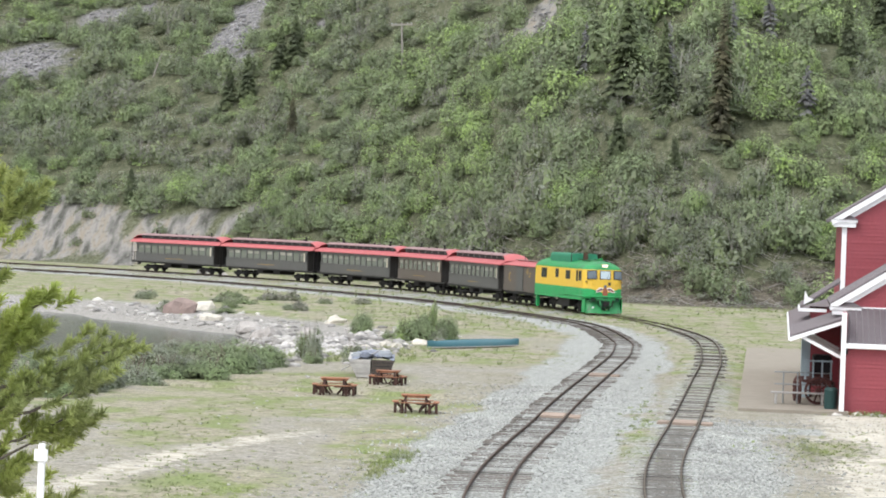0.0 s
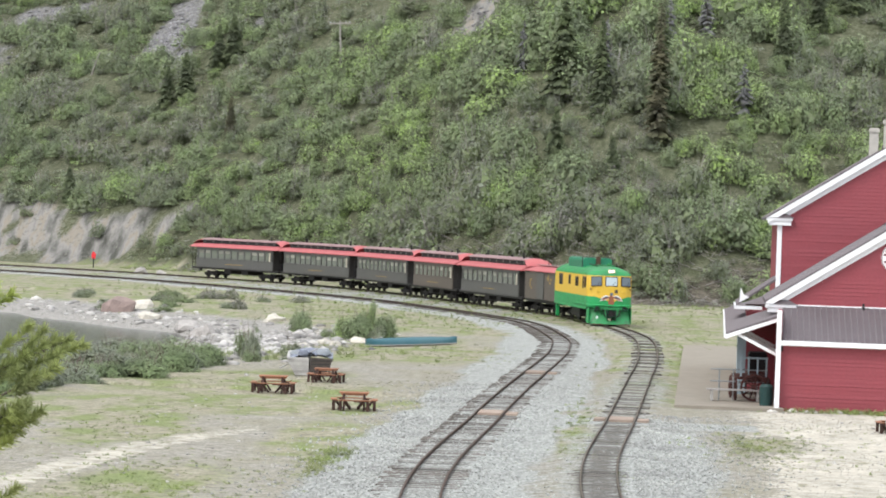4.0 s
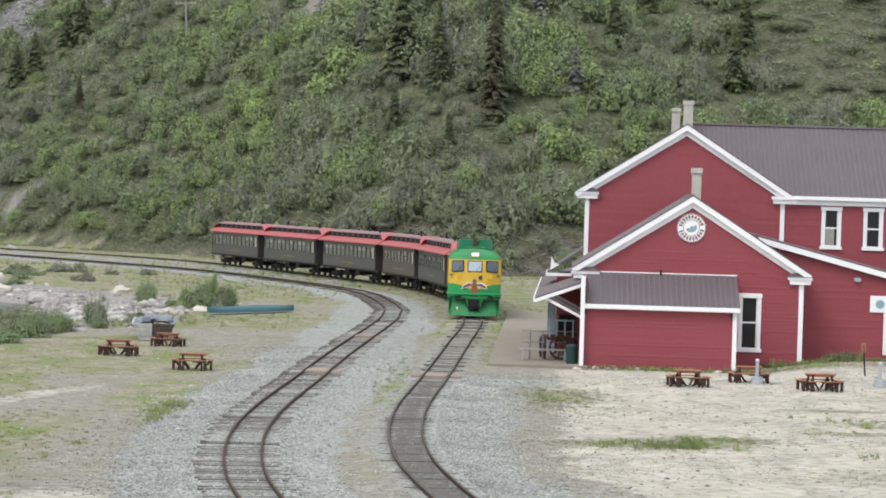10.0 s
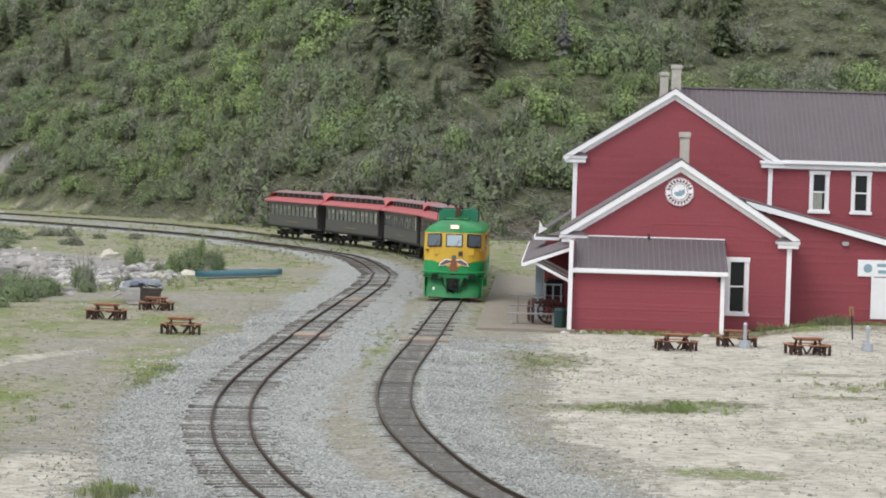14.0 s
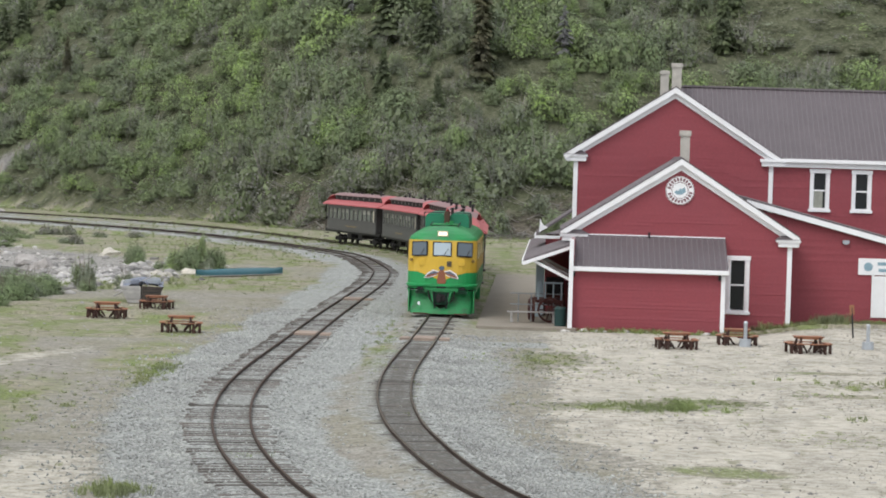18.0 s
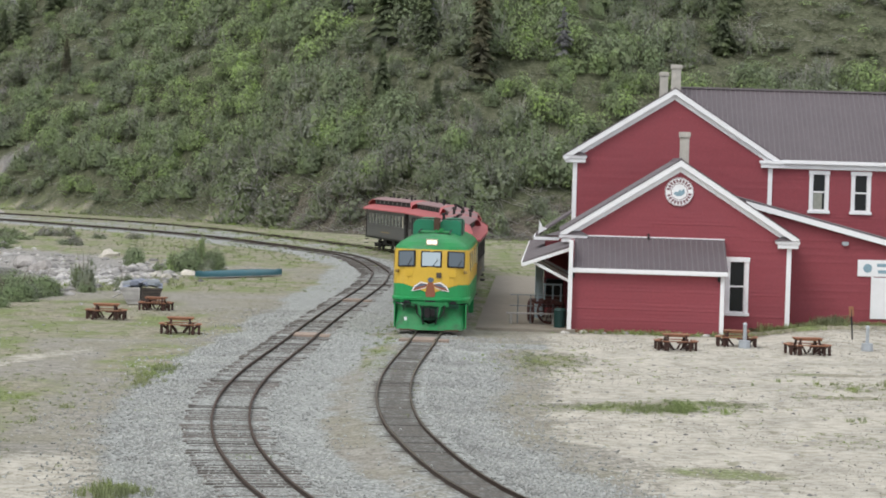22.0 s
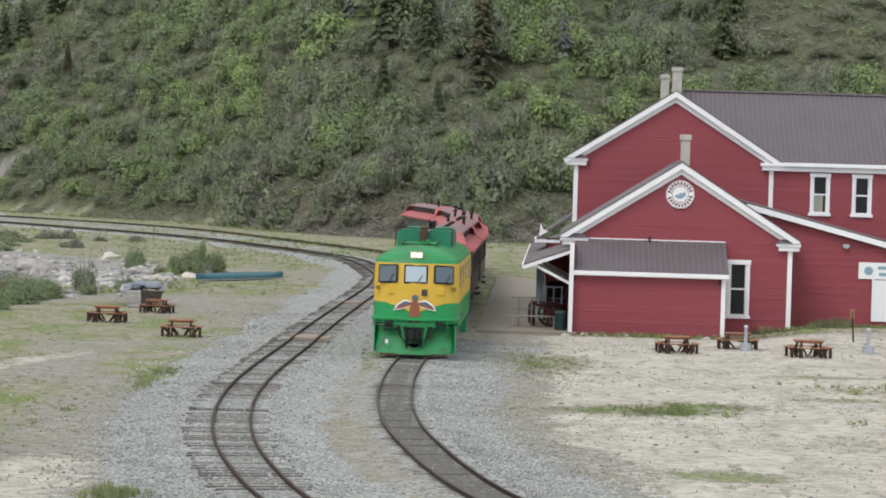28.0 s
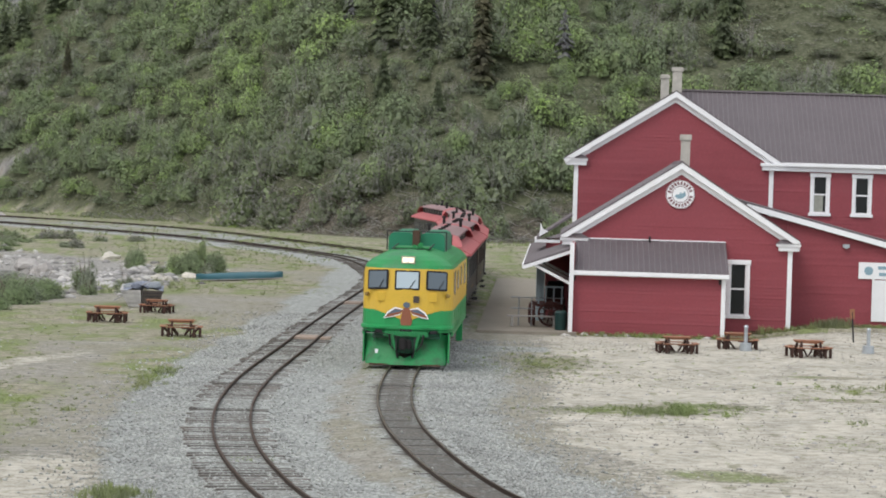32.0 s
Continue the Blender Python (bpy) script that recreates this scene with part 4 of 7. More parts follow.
part("chimney", join(rgeo(9.98, 10.42, 132.6, 133.05, 10.0, 11.72, r=0.015), rgeo(9.93, 10.47, 132.55, 133.1, 11.6, 11.8, r=0.02)), M["brick"], depot, "pale weathered brick chimney")
part("chimney", join(rgeo(9.6, 10.0, 137.2, 137.6, 9.6, 11.6, r=0.015), rgeo(9.56, 10.04, 137.15, 137.65, 11.4, 11.56, r=0.02)), M["brick"], depot, "pale weathered brick chimney")

# lean-to east of the gabled part
part("shed_wall", prism([(14.8, -0.2), (24.0, -0.2), (24.0, 2.6), (14.8, 4.9)], "y", 123.0, 123.2), M["red_siding"], depot, "red board wall of the side shed")
slope_roof("shed_roof", (12.6, 5.72), (24.3, 2.81), 122.75, 129.0, depot, thick=0.08)
part("bargeboard", prism([(13.0, 5.38), (24.3, 2.57), (24.3, 2.81), (13.0, 5.62)], "y", 122.69, 122.75), M["white_paint"], depot)
part("shed_wall_corner", prism([(12.9, 4.0), (14.79, 4.0), (14.79, 4.9), (12.9, 5.37)], "y", 123.0, 123.2), M["red_siding"], depot)
part("shed_wall_end", box(23.85, 24.0, 123.2, 129.0, -0.2, 2.6), M["red_siding"], depot)
part("wall_light", join(rgeo(17.2, 17.5, 122.86, 123.0, 3.82, 3.98, r=0.02), rgeo(17.24, 17.46, 122.78, 122.9, 3.8, 3.9, r=0.03)), M["galv"], depot, "small galvanised wall light")
door = part("door", rgeo(18.62, 19.72, 122.93, 123.0, 0.66, 2.46, r=0.01), M["white_paint"], depot, "white-painted door")
for a in (18.52, 19.72):
    part("door_frame", box(a, a + 0.1, 122.9, 123.0, 0.66, 2.56), M["white_paint"], door)
sign = part("sign_board", rgeo(17.92, 21.4, 122.92, 122.98, 2.5, 3.22, r=0.01), M["white_paint"], depot, "white sign board with grey-blue marks")
disc = [(18.35 + 0.19 * math.cos(a), 2.86 + 0.19 * math.sin(a)) for a in [math.pi * i / 12 for i in range(24)]]
part("sign_roundel", prism(disc, "y", 122.905, 122.92), M["sign_blue"], sign)
for z, a, b in ((3.0, 18.75, 19.5), (3.0, 19.6, 20.6), (2.72, 18.8, 19.4), (2.72, 19.5, 20.3)):
    part("sign_lettering", box(a, b, 122.908, 122.92, z - 0.07, z + 0.07), M["sign_blue"], sign)

# round badge in the gable, with plain bars for its ring of letters
badge = part("badge", prism([(10.0 + 0.62 * math.cos(a), 5.95 + 0.62 * math.sin(a)) for a in [math.pi * i / 20 for i in range(40)]], "y", 120.72, 120.8), M["white_paint"], depot, "round white enamel badge with dark red lettering ring")
for r0, r1 in ((0.585, 0.61), (0.335, 0.36)):
    ring = []
    for i in range(40):
        a, c = math.pi * i / 20, math.pi * (i + 1) / 20
        ring.append(([(10.0 + r * math.cos(t), 120.715, 5.95 + r * math.sin(t)) for t in (a, c) for r in (r0, r1)], [(0, 1, 3, 2)]))
    part("badge_ring", join(*ring), M["badge_ink"], badge)
for i in range(22):
    a = math.pi * 2 * i / 22 + 0.07
    if i in (0, 11):
        continue
    g = moved(box(-0.042, 0.042, -0.004, 0.0, -0.07, 0.07), Matrix.Translation((10.0 + 0.47 * math.cos(a), 120.719, 5.95 + 0.47 * math.sin(a))) @ Matrix.Rotation(-a - math.pi / 2, 4, "Y"))
    part("badge_lettering", g, M["badge_ink"], badge)
part("badge_picture", prism([(9.76, 5.86), (9.84, 5.96), (9.93, 5.93), (10.0, 6.04), (10.1, 6.0), (10.2, 6.1), (10.24, 5.9), (10.1, 5.78), (9.9, 5.76)], "y", 120.71, 120.72), M["sign_blue"], badge)

# canopy along the platform
slope_roof("canopy_roof", (5.55, 3.55), (3.42, 2.76), 118.9, 150.0, depot, thick=0.09, ribs=0.3)
part("canopy_bargeboard", prism([(3.42, 2.62), (5.5, 3.38), (5.5, 3.52), (3.42, 2.78)], "y", 118.82, 118.9), M["white_paint"], depot)
part("canopy_soffit", prism([(3.46, 2.7), (5.5, 3.46), (5.5, 3.5), (3.46, 2.74)], "y", 118.95, 150.0), M["deck"], depot)
part("canopy_fascia", box(3.36, 3.42, 118.9, 150, 2.66, 2.85), M["white_paint"], depot)
for i, y in enumerate((118.98, 123.5, 128.0, 132.5, 137.0, 141.5, 146.0)):
    part("canopy_bracket", join(beam((3.85, y, 2.83), (5.5, y, 2.02), 0.09, 0.12)), M["white_paint"], depot)
for y in (121.5, 126.0):
    part("canopy_lamp", rgeo(4.4, 4.52, y, y + 1.2, 2.98, 3.06, r=0.02), M["white_paint"], depot, "unlit white tube light")
slope_roof("bay_roof", (5.5, 4.75), (3.85, 3.62), 128.95, 134.0, depot, thick=0.1)
part("bay_fascia", join(box(3.8, 4.95, 128.85, 128.95, 3.5, 3.64), box(3.78, 3.85, 128.85, 134.0, 3.5, 3.66)), M["white_paint"], depot)
part("bay_wall", box(4.3, 5.55, 129.2, 133.8, -0.1, 3.6), M["red_siding"], depot)
part("signal_board", prism([(3.98, 3.78), (4.4, 4.02), (4.16, 4.12), (4.02, 4.4)], "y", 128.8, 128.84), M["white_paint"], depot, "small white pointed signal board")
part("floor_slab", box(5.75, 14.6, 121.0, 138.8, -0.3, 0.1), M["deck"], depot)

platform = tagged(part("platform", ([(1.45, 117.4, -0.2), (5.6, 117.4, -0.2), (7.2, 172, -0.2), (3.3, 172, -0.2), (1.45, 117.4, 0.1), (5.6, 117.4, 0.1), (7.2, 172, 0.1), (3.3, 172, 0.1)], [(0, 3, 2, 1), (4, 5, 6, 7), (0, 1, 5, 4), (1, 2, 6, 5), (2, 3, 7, 6), (3, 0, 4, 7)]), M["deck"]), "worn brown wooden station platform", "platform", kind="structure")

# things under the canopy
wagon = tagged(root("baggage_wagon", pose(4.55, 122.6, 0.1, 0, 0, 4)), "old baggage wagon with spoked red wheels, darkened for shade under the canopy", "wagon")
part("deck", rgeo(-0.6, 0.6, -1.3, 1.3, 0.85, 0.97, r=0.02), M["wagon_red_shaded"], wagon)
part("end_rack", join(*[beam((x, -1.2, 0.97), (x, -1.2, 1.75), 0.06) for x in (-0.5, -0.2, 0.15, 0.5)], beam((-0.55, -1.2, 1.7), (0.55, -1.2, 1.7), 0.07)), M["blue_grey"], wagon)
for y in (-0.85, 0.85):
    for x in (-0.66, 0.66):
        rim = []
        for i in range(20):
            a, c = math.pi * i / 10, math.pi * (i + 1) / 10
            rim.append(beam((x, y + 0.42 * math.cos(a), 0.45 + 0.42 * math.sin(a)), (x, y + 0.42 * math.cos(c), 0.45 + 0.42 * math.sin(c)), 0.06, 0.07))
        wheel = part("wheel", join(*rim), M["wagon_red_shaded"], wagon)
        part("spokes", join(*[beam((x, y, 0.45), (x, y + 0.4 * math.cos(a), 0.45 + 0.4 * math.sin(a)), 0.035) for a in [math.pi * i / 5 for i in range(10)]], tube((x - 0.06, y, 0.45), (x + 0.06, y, 0.45), 0.08)), M["wagon_red_shaded"], wheel)
part("front_wheel_rim", join(*[beam((0.5 * math.cos(a), -1.38, 0.55 + 0.5 * math.sin(a)), (0.5 * math.cos(a + 0.314), -1.38, 0.55 + 0.5 * math.sin(a + 0.314)), 0.08, 0.09) for a in [math.pi * i / 10 for i in range(20)]], *[beam((0, -1.38, 0.55), (0.48 * math.cos(a), -1.38, 0.55 + 0.48 * math.sin(a)), 0.05) for a in [math.pi * i / 5 for i in range(10)]], tube((0, -1.46, 0.55), (0, -1.3, 0.55), 0.1)), M["wagon_red_shaded"], wagon, "large spoked wheel leaning on the wagon's end")
can = tagged(root("litter_bin", pose(5.02, 119.0, 0.1)), "green steel litter bin beside the depot corner, darkened for shade", "bin")
part("drum", tube((0, 0, 0), (0, 0, 0.72), 0.25, 0.27, 16), M["can_green_shaded"], can, smooth=False)
part("lid", tube((0, 0, 0.72), (0, 0, 0.82), 0.285, 0.2, 16), M["can_green_shaded"], can)
bench = tagged(root("bench", pose(3.9, 121.0, 0.1, 0, 0, 3)), "grey plank bench on the platform", "bench")
part("seat", rgeo(-1.1, 1.1, -0.2, 0.2, 0.42, 0.48, r=0.01), M["old_wood"], bench)
for x in (-0.9, 0.9):
    part("leg", rgeo(x - 0.04, x + 0.04, -0.18, 0.18, 0, 0.42, r=0.01), M["old_wood"], bench)
railing = tagged(root("platform_railing", pose(3.3, 121.5, 0.1)), "thin grey pipe railing on the platform", "railing")
for x in (0, 0.55, 1.5):
    part("post", tube((x, 0, 0), (x, 0, 1.25), 0.03), M["pipe_grey"], railing)
for z in (0.75, 1.22):
    part("rail_bar", tube((-0.35, 0, z), (1.9, 0, z), 0.025), M["pipe_grey"], railing)
post = tagged(part("canopy_post", rgeo(-0.18, 0.18, -0.18, 0.18, 0, 2.75, r=0.02), M["blue_grey"]), "pale blue-grey painted canopy post", "post")
post.matrix_basis = pose(4.35, 126.0, 0.1)
# added cart shape that fills the dark door recess
door_recess = tagged(root("freight_cart", pose(5.0, 127.2, 0.1)), "dark cart-shaped filler for the shaded door recess under the canopy", "cart")
part("body", rgeo(-0.35, 0.5, -0.8, 0.8, 0.5, 1.0, r=0.03), M["wagon_red_shaded"], door_recess)
part("load", rgeo(-0.3, 0.45, -0.7, 0.7, 1.0, 1.7, r=0.05), M["dark"], door_recess)
for y in (-0.5, 0.5):
    part("wheel", tube((-0.42, y, 0.3), (-0.36, y, 0.3), 0.3, n=16), M["black_iron"], door_recess)


# ---- picnic tables ----
def picnic_table():
    """A square table with four benches on crossed legs."""
    t = root("picnic_table")
    # square top, benches on all four sides
    for i in range(5):
        y = -0.44 + 0.18 * i
        part("top_plank", rgeo(-0.62, 0.62, y, y + 0.165, 0.70, 0.74, r=0.008), M["table_wood"], t)
    for a in (-0.4, 0.36):
        part("apron", box(-0.55, 0.55, a, a + 0.04, 0.62, 0.7), M["table_wood"], t)
    for a in range(4):
        r = Matrix.Rotation(a * math.pi / 2, 4, "Z")
        part("bench_plank", moved(rgeo(-0.72 if a % 2 == 0 else -0.5, 0.72 if a % 2 == 0 else 0.5, -0.98, -0.72, 0.42, 0.46, r=0.008), r), M["table_wood"], t)
        part("leg", moved(join(beam((-0.42, -0.40, 0.68), (-0.42, -0.66, 0.0), 0.09, 0.05)), r), M["table_dark"], t)
        part("leg", moved(join(beam((0.42, -0.40, 0.68), (0.42, -0.66, 0.0), 0.09, 0.05)), r), M["table_dark"], t)
        part("bench_leg", moved(join(rgeo(-0.62, -0.51, -0.91, -0.79, 0.0, 0.42, r=0.01), beam((-0.42, -0.8, 0.4), (-0.15, -0.5, 0.05), 0.06)), r), M["table_dark"], t)
        part("bench_leg", moved(join(rgeo(0.51, 0.62, -0.91, -0.79, 0.0, 0.42, r=0.01), beam((0.42, -0.8, 0.4), (0.15, -0.5, 0.05), 0.06)), r), M["table_dark"], t)
        part("brace", moved(beam((-0.42, -0.5, 0.36), (-0.42, 0.0, 0.36), 0.07, 0.05), r), M["table_dark"], t)
    return t


TABLES = [(-13.9, 117.3, 2, 0.88), (-12.65, 125.3, -4, 0.88), (-10.1, 109.6, 5, 0.97), (9.0, 107.8, 3, 0.95), (11.7, 111.5, -3, 0.97), (14.05, 107.9, 6, 0.99)]
first_table = None
for x, y, a, size in TABLES:
    m = pose(x, y, hz(x, y), 0, 0, a) @ Matrix.Scale(size, 4)
    if first_table is None:
        first_table = picnic_table()
        tagged(first_table, "brown-stained wooden picnic table with four attached benches", "picnic table", "picnic tables in the yard")
        first_table.matrix_basis = m
    else:
        copy_thing(first_table, m)

# canoe, upturned on the grass
canoe = tagged(root("canoe", pose(-11.6, 161.6, 0.02, 0, 0, 57)), "blue-green canoe lying upturned on the grass", "canoe")
rings = []
N = 22
for i in range(N + 1):
    u = -1 + 2 * i / N
    w = 0.46 * (1 - abs(u) ** 2.6) + 0.015
    h = 0.36 * (1 - 0.25 * abs(u) ** 3) + (0.06 if abs(u) > 0.85 else 0)
    rings.append([(u * 4.1, w * math.cos(a), 0.02 + h * math.sin(a) ** 0.7) for a in [math.pi * j / 10 for j in range(11)]])
hull_v = [p for r in rings for p in r]
hull_f = [(i * 11 + j, i * 11 + j + 1, (i + 1) * 11 + j + 1, (i + 1) * 11 + j) for i in range(N) for j in range(10)]
part("hull", (hull_v, hull_f), M["canoe_paint"], canoe, smooth=True)
part("gunwale", join(*[beam(rings[i][j], rings[i + 1][j], 0.05) for i in range(N) for j in (0, 10)]), M["old_wood"], canoe)
part("keel", join(*[beam(rings[i][5], rings[i + 1][5], 0.03) for i in range(N)]), M["canoe_paint"], canoe)

# old scow with a dark tarpaulin
scow = tagged(root("rowing_boat", pose(-13.97, 130.2, hz(-13.97, 130.2), 0, 0, 5) @ Matrix.Diagonal((0.78, 0.78, 0.64, 1))), "weathered grey plank boat with gear under a tarpaulin", "boat")
for k in range(7):
    z0, z1 = 0.06 + 0.17 * k, 0.06 + 0.17 * (k + 1) - 0.012
    o0, o1 = 0.07 * k, 0.07 * (k + 1)
    part("side_plank", ([(-0.62 - o0, -1.6, z0), (0.12, -1.75, z0), (-0.62 - o1, -1.6, z1), (0.12, -1.75, z1), (-0.62 - o0, 3.6, z0 + 0.15), (-0.62 - o1, 3.6, z1 + 0.15), (0.12, 3.6, z0 + 0.15), (0.12, 3.6, z1 + 0.15)], [(0, 1, 3, 2), (0, 2, 5, 4), (1, 6, 7, 3), (4, 5, 7, 6), (2, 3, 7, 5), (0, 4, 6, 1)]), M["old_wood"], scow)
# right-hand faces: their shade is put into the wood's colour
part("transom", prism([(0.14, 0.06), (1.05, 0.2), (1.45, 1.22), (0.2, 1.25)], "y", -1.78, -1.7), M["shade_crest_brown"], scow, "wooden transom, darkened as the boat's shaded side")
part("side_planking", prism([(-1.75, 0.2), (3.5, 0.35), (3.6, 1.35), (-1.7, 1.22)], "x", 1.2, 1.26), M["shade_crest_brown"], scow)
rngb = random.Random(3)
tv, tf = [], []
for i in range(9):
    for j in range(9):
        x, y = -1.0 + 2.4 * i / 8, -1.65 + 5.0 * j / 8
        tv.append((x, y, 1.22 + 0.38 * math.sin(math.pi * i / 8) * (0.5 + 0.5 * math.sin(math.pi * (j + 1) / 10)) + rngb.uniform(-0.2, 0.2)))
        if i and j:
            a = i * 9 + j
            tf.append((a - 10, a - 1, a, a - 9))
part("tarpaulin", (tv, tf), M["tarp"], scow, "dark blue-grey wrinkled tarpaulin")
part("oar", beam((-1.45, -1.7, 0.5), (0.55, 0.5, 1.75), 0.06), M["old_wood"], scow)
part("oar", beam((0.3, -1.6, 1.3), (0.9, 0.4, 1.7), 0.07), M["cream"], scow)
for k in range(4):
    part("transom_batten", prism([(0.16 + 0.02 * k, 0.3 + 0.24 * k), (1.14 + 0.09 * k, 0.4 + 0.22 * k), (1.14 + 0.09 * k, 0.44 + 0.22 * k), (0.16 + 0.02 * k, 0.34 + 0.24 * k)], "y", -1.8, -1.775), M["dark"], scow)
for k in range(5):
    x, y = rngb.uniform(-0.7, 1.0), rngb.uniform(-1.5, 1.0)
    part("gear_bundle", rgeo(x - 0.3, x + 0.3, y - 0.25, y + 0.25, 1.3, 1.55 + rngb.uniform(0, 0.25), r=0.1), M["tarp"] if k % 2 else M["galv"], scow)


# ---- rolling stock: local x forward, z from the rail's top ----
def bogie(parent, x, wheelbase, r, name="bogie"):
    b = part(name, join(*[rgeo(x - wheelbase / 2 - 0.35, x + wheelbase / 2 + 0.35, y - 0.06, y + 0.06, r - 0.08, r + 0.16, r=0.02) for y in (-0.72, 0.72)], rgeo(x - 0.2, x + 0.2, -0.75, 0.75, r - 0.02, r + 0.3, r=0.03), *[rgeo(x + d - 0.13, x + d + 0.13, y - 0.12, y + 0.12, r - 0.14, r + 0.14, r=0.03) for d in (-wheelbase / 2, wheelbase / 2) for y in (-0.74, 0.74)]), M["black_iron"], parent)
    for d in (-wheelbase / 2, wheelbase / 2):
        part("wheelset", join(*[tube((x + d, y - 0.05, r), (x + d, y + 0.05, r), r, n=20) for y in (-0.5, 0.5)], tube((x + d, -0.5, r), (x + d, 0.5, r), 0.07)), M["black_iron"], b)
    return b


def passenger_car(length, body, label, windows, wide_end=True):
    c = tagged(root("passenger_car"), label, "passenger car", "cars of the train")
    hl = length / 2
    e = hl - 1.0
    W = 1.27
    part("underframe", join(rgeo(-hl + 0.15, hl - 0.15, -1.2, 1.2, 0.86, 1.06, r=0.02), *[beam((-e + 1, y, 0.5), (e - 1, y, 0.5), 0.05) for y in (-0.85, 0.85)], *[rgeo(x - 0.6, x + 0.6, -0.9, 0.9, 0.5, 0.86, r=0.04) for x in (-1.6, 1.4)]), M["black_iron"], c)
    for a, b in ((-W, -W + 0.08), (W - 0.08, W)):
        part("side_panel", box(-e, e, a, b, 1.0, 1.86), body, c)
        part("upper_panel", box(-e, e, a, b, 2.72, 3.0), body, c)
    for a, b in ((-e, -e + 0.08), (e - 0.08, e)):
        part("body_end", box(a, b, -W + 0.08, W - 0.08, 1.0, 3.0), M["car_end_shaded"], c, "end bulkhead, darkened for the open platform's shade")
    part("belt_rail", join(*[rgeo(-e - 0.01, e + 0.01, y - 0.025, y + 0.025, z, z + 0.07, r=0.012) for y in (-W, W) for z in (1.06, 1.82)]), body, c)
    part("letter_board", join(*[rgeo(-e - 0.01, e + 0.01, y - 0.02, y + 0.02, 2.88, 3.0, r=0.01) for y in (-W, W)]), body, c)
    part("sash_board", join(*[box(-e, e, y - 0.012, y + 0.012, 1.86, 1.94) for y in (-W + 0.03, W - 0.03)]), body, c)
    # windows: posts between panes, each pane a piece of its own
    pitch = (2 * e - 0.5) / windows
    first = None
    for s in (-1, 1):
        y = s * (W - 0.03)
        for i in range(windows + 1):
            x = -e + 0.25 + i * pitch
            if first is None:
                first = part("window_post", box(-0.1, 0.1, -0.04, 0.04, 1.86, 2.74), body, c)
                first.matrix_basis = Matrix.Translation((x, y, 0))
            else:
                share("window_post", first, c, Matrix.Translation((x, y, 0)))
    pane = None
    for s in (-1, 1):
        for i in range(windows):
            x = -e + 0.25 + (i + 0.5) * pitch
            m = Matrix.Translation((x, s * (W - 0.07), 2.3))
            if pane is None:
                pane = part("window", box(-pitch / 2 + 0.1, pitch / 2 - 0.1, -0.012, 0.012, -0.4, 0.42), M["glass_car_reflect"], c)
                pane.matrix_basis = m
                part("blind", join(box(-pitch / 2 + 0.12, pitch / 2 - 0.12, -0.02, -0.013, 0.12, 0.42), box(-pitch / 2 + 0.12, pitch / 2 - 0.12, 0.013, 0.02, 0.12, 0.42)), M["blind"], pane, "pale roller blind")
            else:
                w_ = share("window", pane, c, m)
                if (i * 7 + s) % 5 < 3:
                    share("blind", pane.children[0], w_, Matrix())
        part("window_frame", join(box(e - 0.6, e - 0.42, s * W - 0.02, s * W + 0.02, 1.9, 2.74)), M["cream"], c, "pale vestibule window")
        part("lettering", box(-1.5, 1.5, s * (W + 0.004) - 0.006, s * (W + 0.004) + 0.006, 1.38, 1.43), M["gold"], c)
    part("interior_floor", box(-e, e, -W + 0.08, W - 0.08, 1.0, 1.05), M["dark"], c)
    # roof: lower deck, raised clerestory, swept ends over the platforms
    deck = []
    prof = [(-W - 0.16, 2.98), (-W - 0.14, 3.06), (-1.0, 3.27), (-0.72, 3.37), (0.72, 3.37), (1.0, 3.27), (W + 0.14, 3.06), (W + 0.16, 2.98), (0, 2.96)]
    part("roof_deck", prism(prof, "x", -hl + 0.05, hl - 0.05), M["car_red"], c, "bright red lower roof")
    cl = hl - 1.25
    for a, b in ((-0.72, -0.66), (0.66, 0.72)):
        part("clerestory_side", box(-cl, cl, a, b, 3.3, 3.72), M["dark"], c)
    first = None
    n = max(6, windows - 2)
    for i in range(n):
        x = -cl + 0.3 + (2 * cl - 0.6) * i / (n - 1)
        for s in (-1, 1):
            m = Matrix.Translation((x, s * 0.725, 3.55))
            if first is None:
                first = part("clerestory_window", box(-0.2, 0.2, -0.01, 0.01, -0.09, 0.09), M["glass_clerestory"], c)
                first.matrix_basis = m
            else:
                share("clerestory_window", first, c, m)
    top = [(-0.84, 3.7), (-0.82, 3.76), (-0.4, 3.88), (0, 3.92), (0.4, 3.88), (0.82, 3.76), (0.84, 3.7)]
    part("clerestory_roof", prism(top, "x", -cl - 0.1, cl + 0.1), M["car_top"], c, "dull brown-red clerestory top")
    for s in (-1, 1):
        vs, fs = [], []
        steps = 6
        for i in range(steps + 1):
            u = i / steps
            x = s * (cl + 0.06 + u * (hl - cl - 0.08))
            k = 1 - u * u
            z0 = 3.3
            vs += [(x, y * (1 + 0.25 * u), z0 + (z - z0) * k + 0.03 * (1 - k)) for y, z in top]
            if i:
                o = (i - 1) * 7
                fs += [(o + j, o + j + 1, o + 8 + j, o + 7 + j) for j in range(6)]
        o = steps * 7
        part("roof_end", (vs, fs), M["car_red"], c, "red swept roof end", smooth=True)
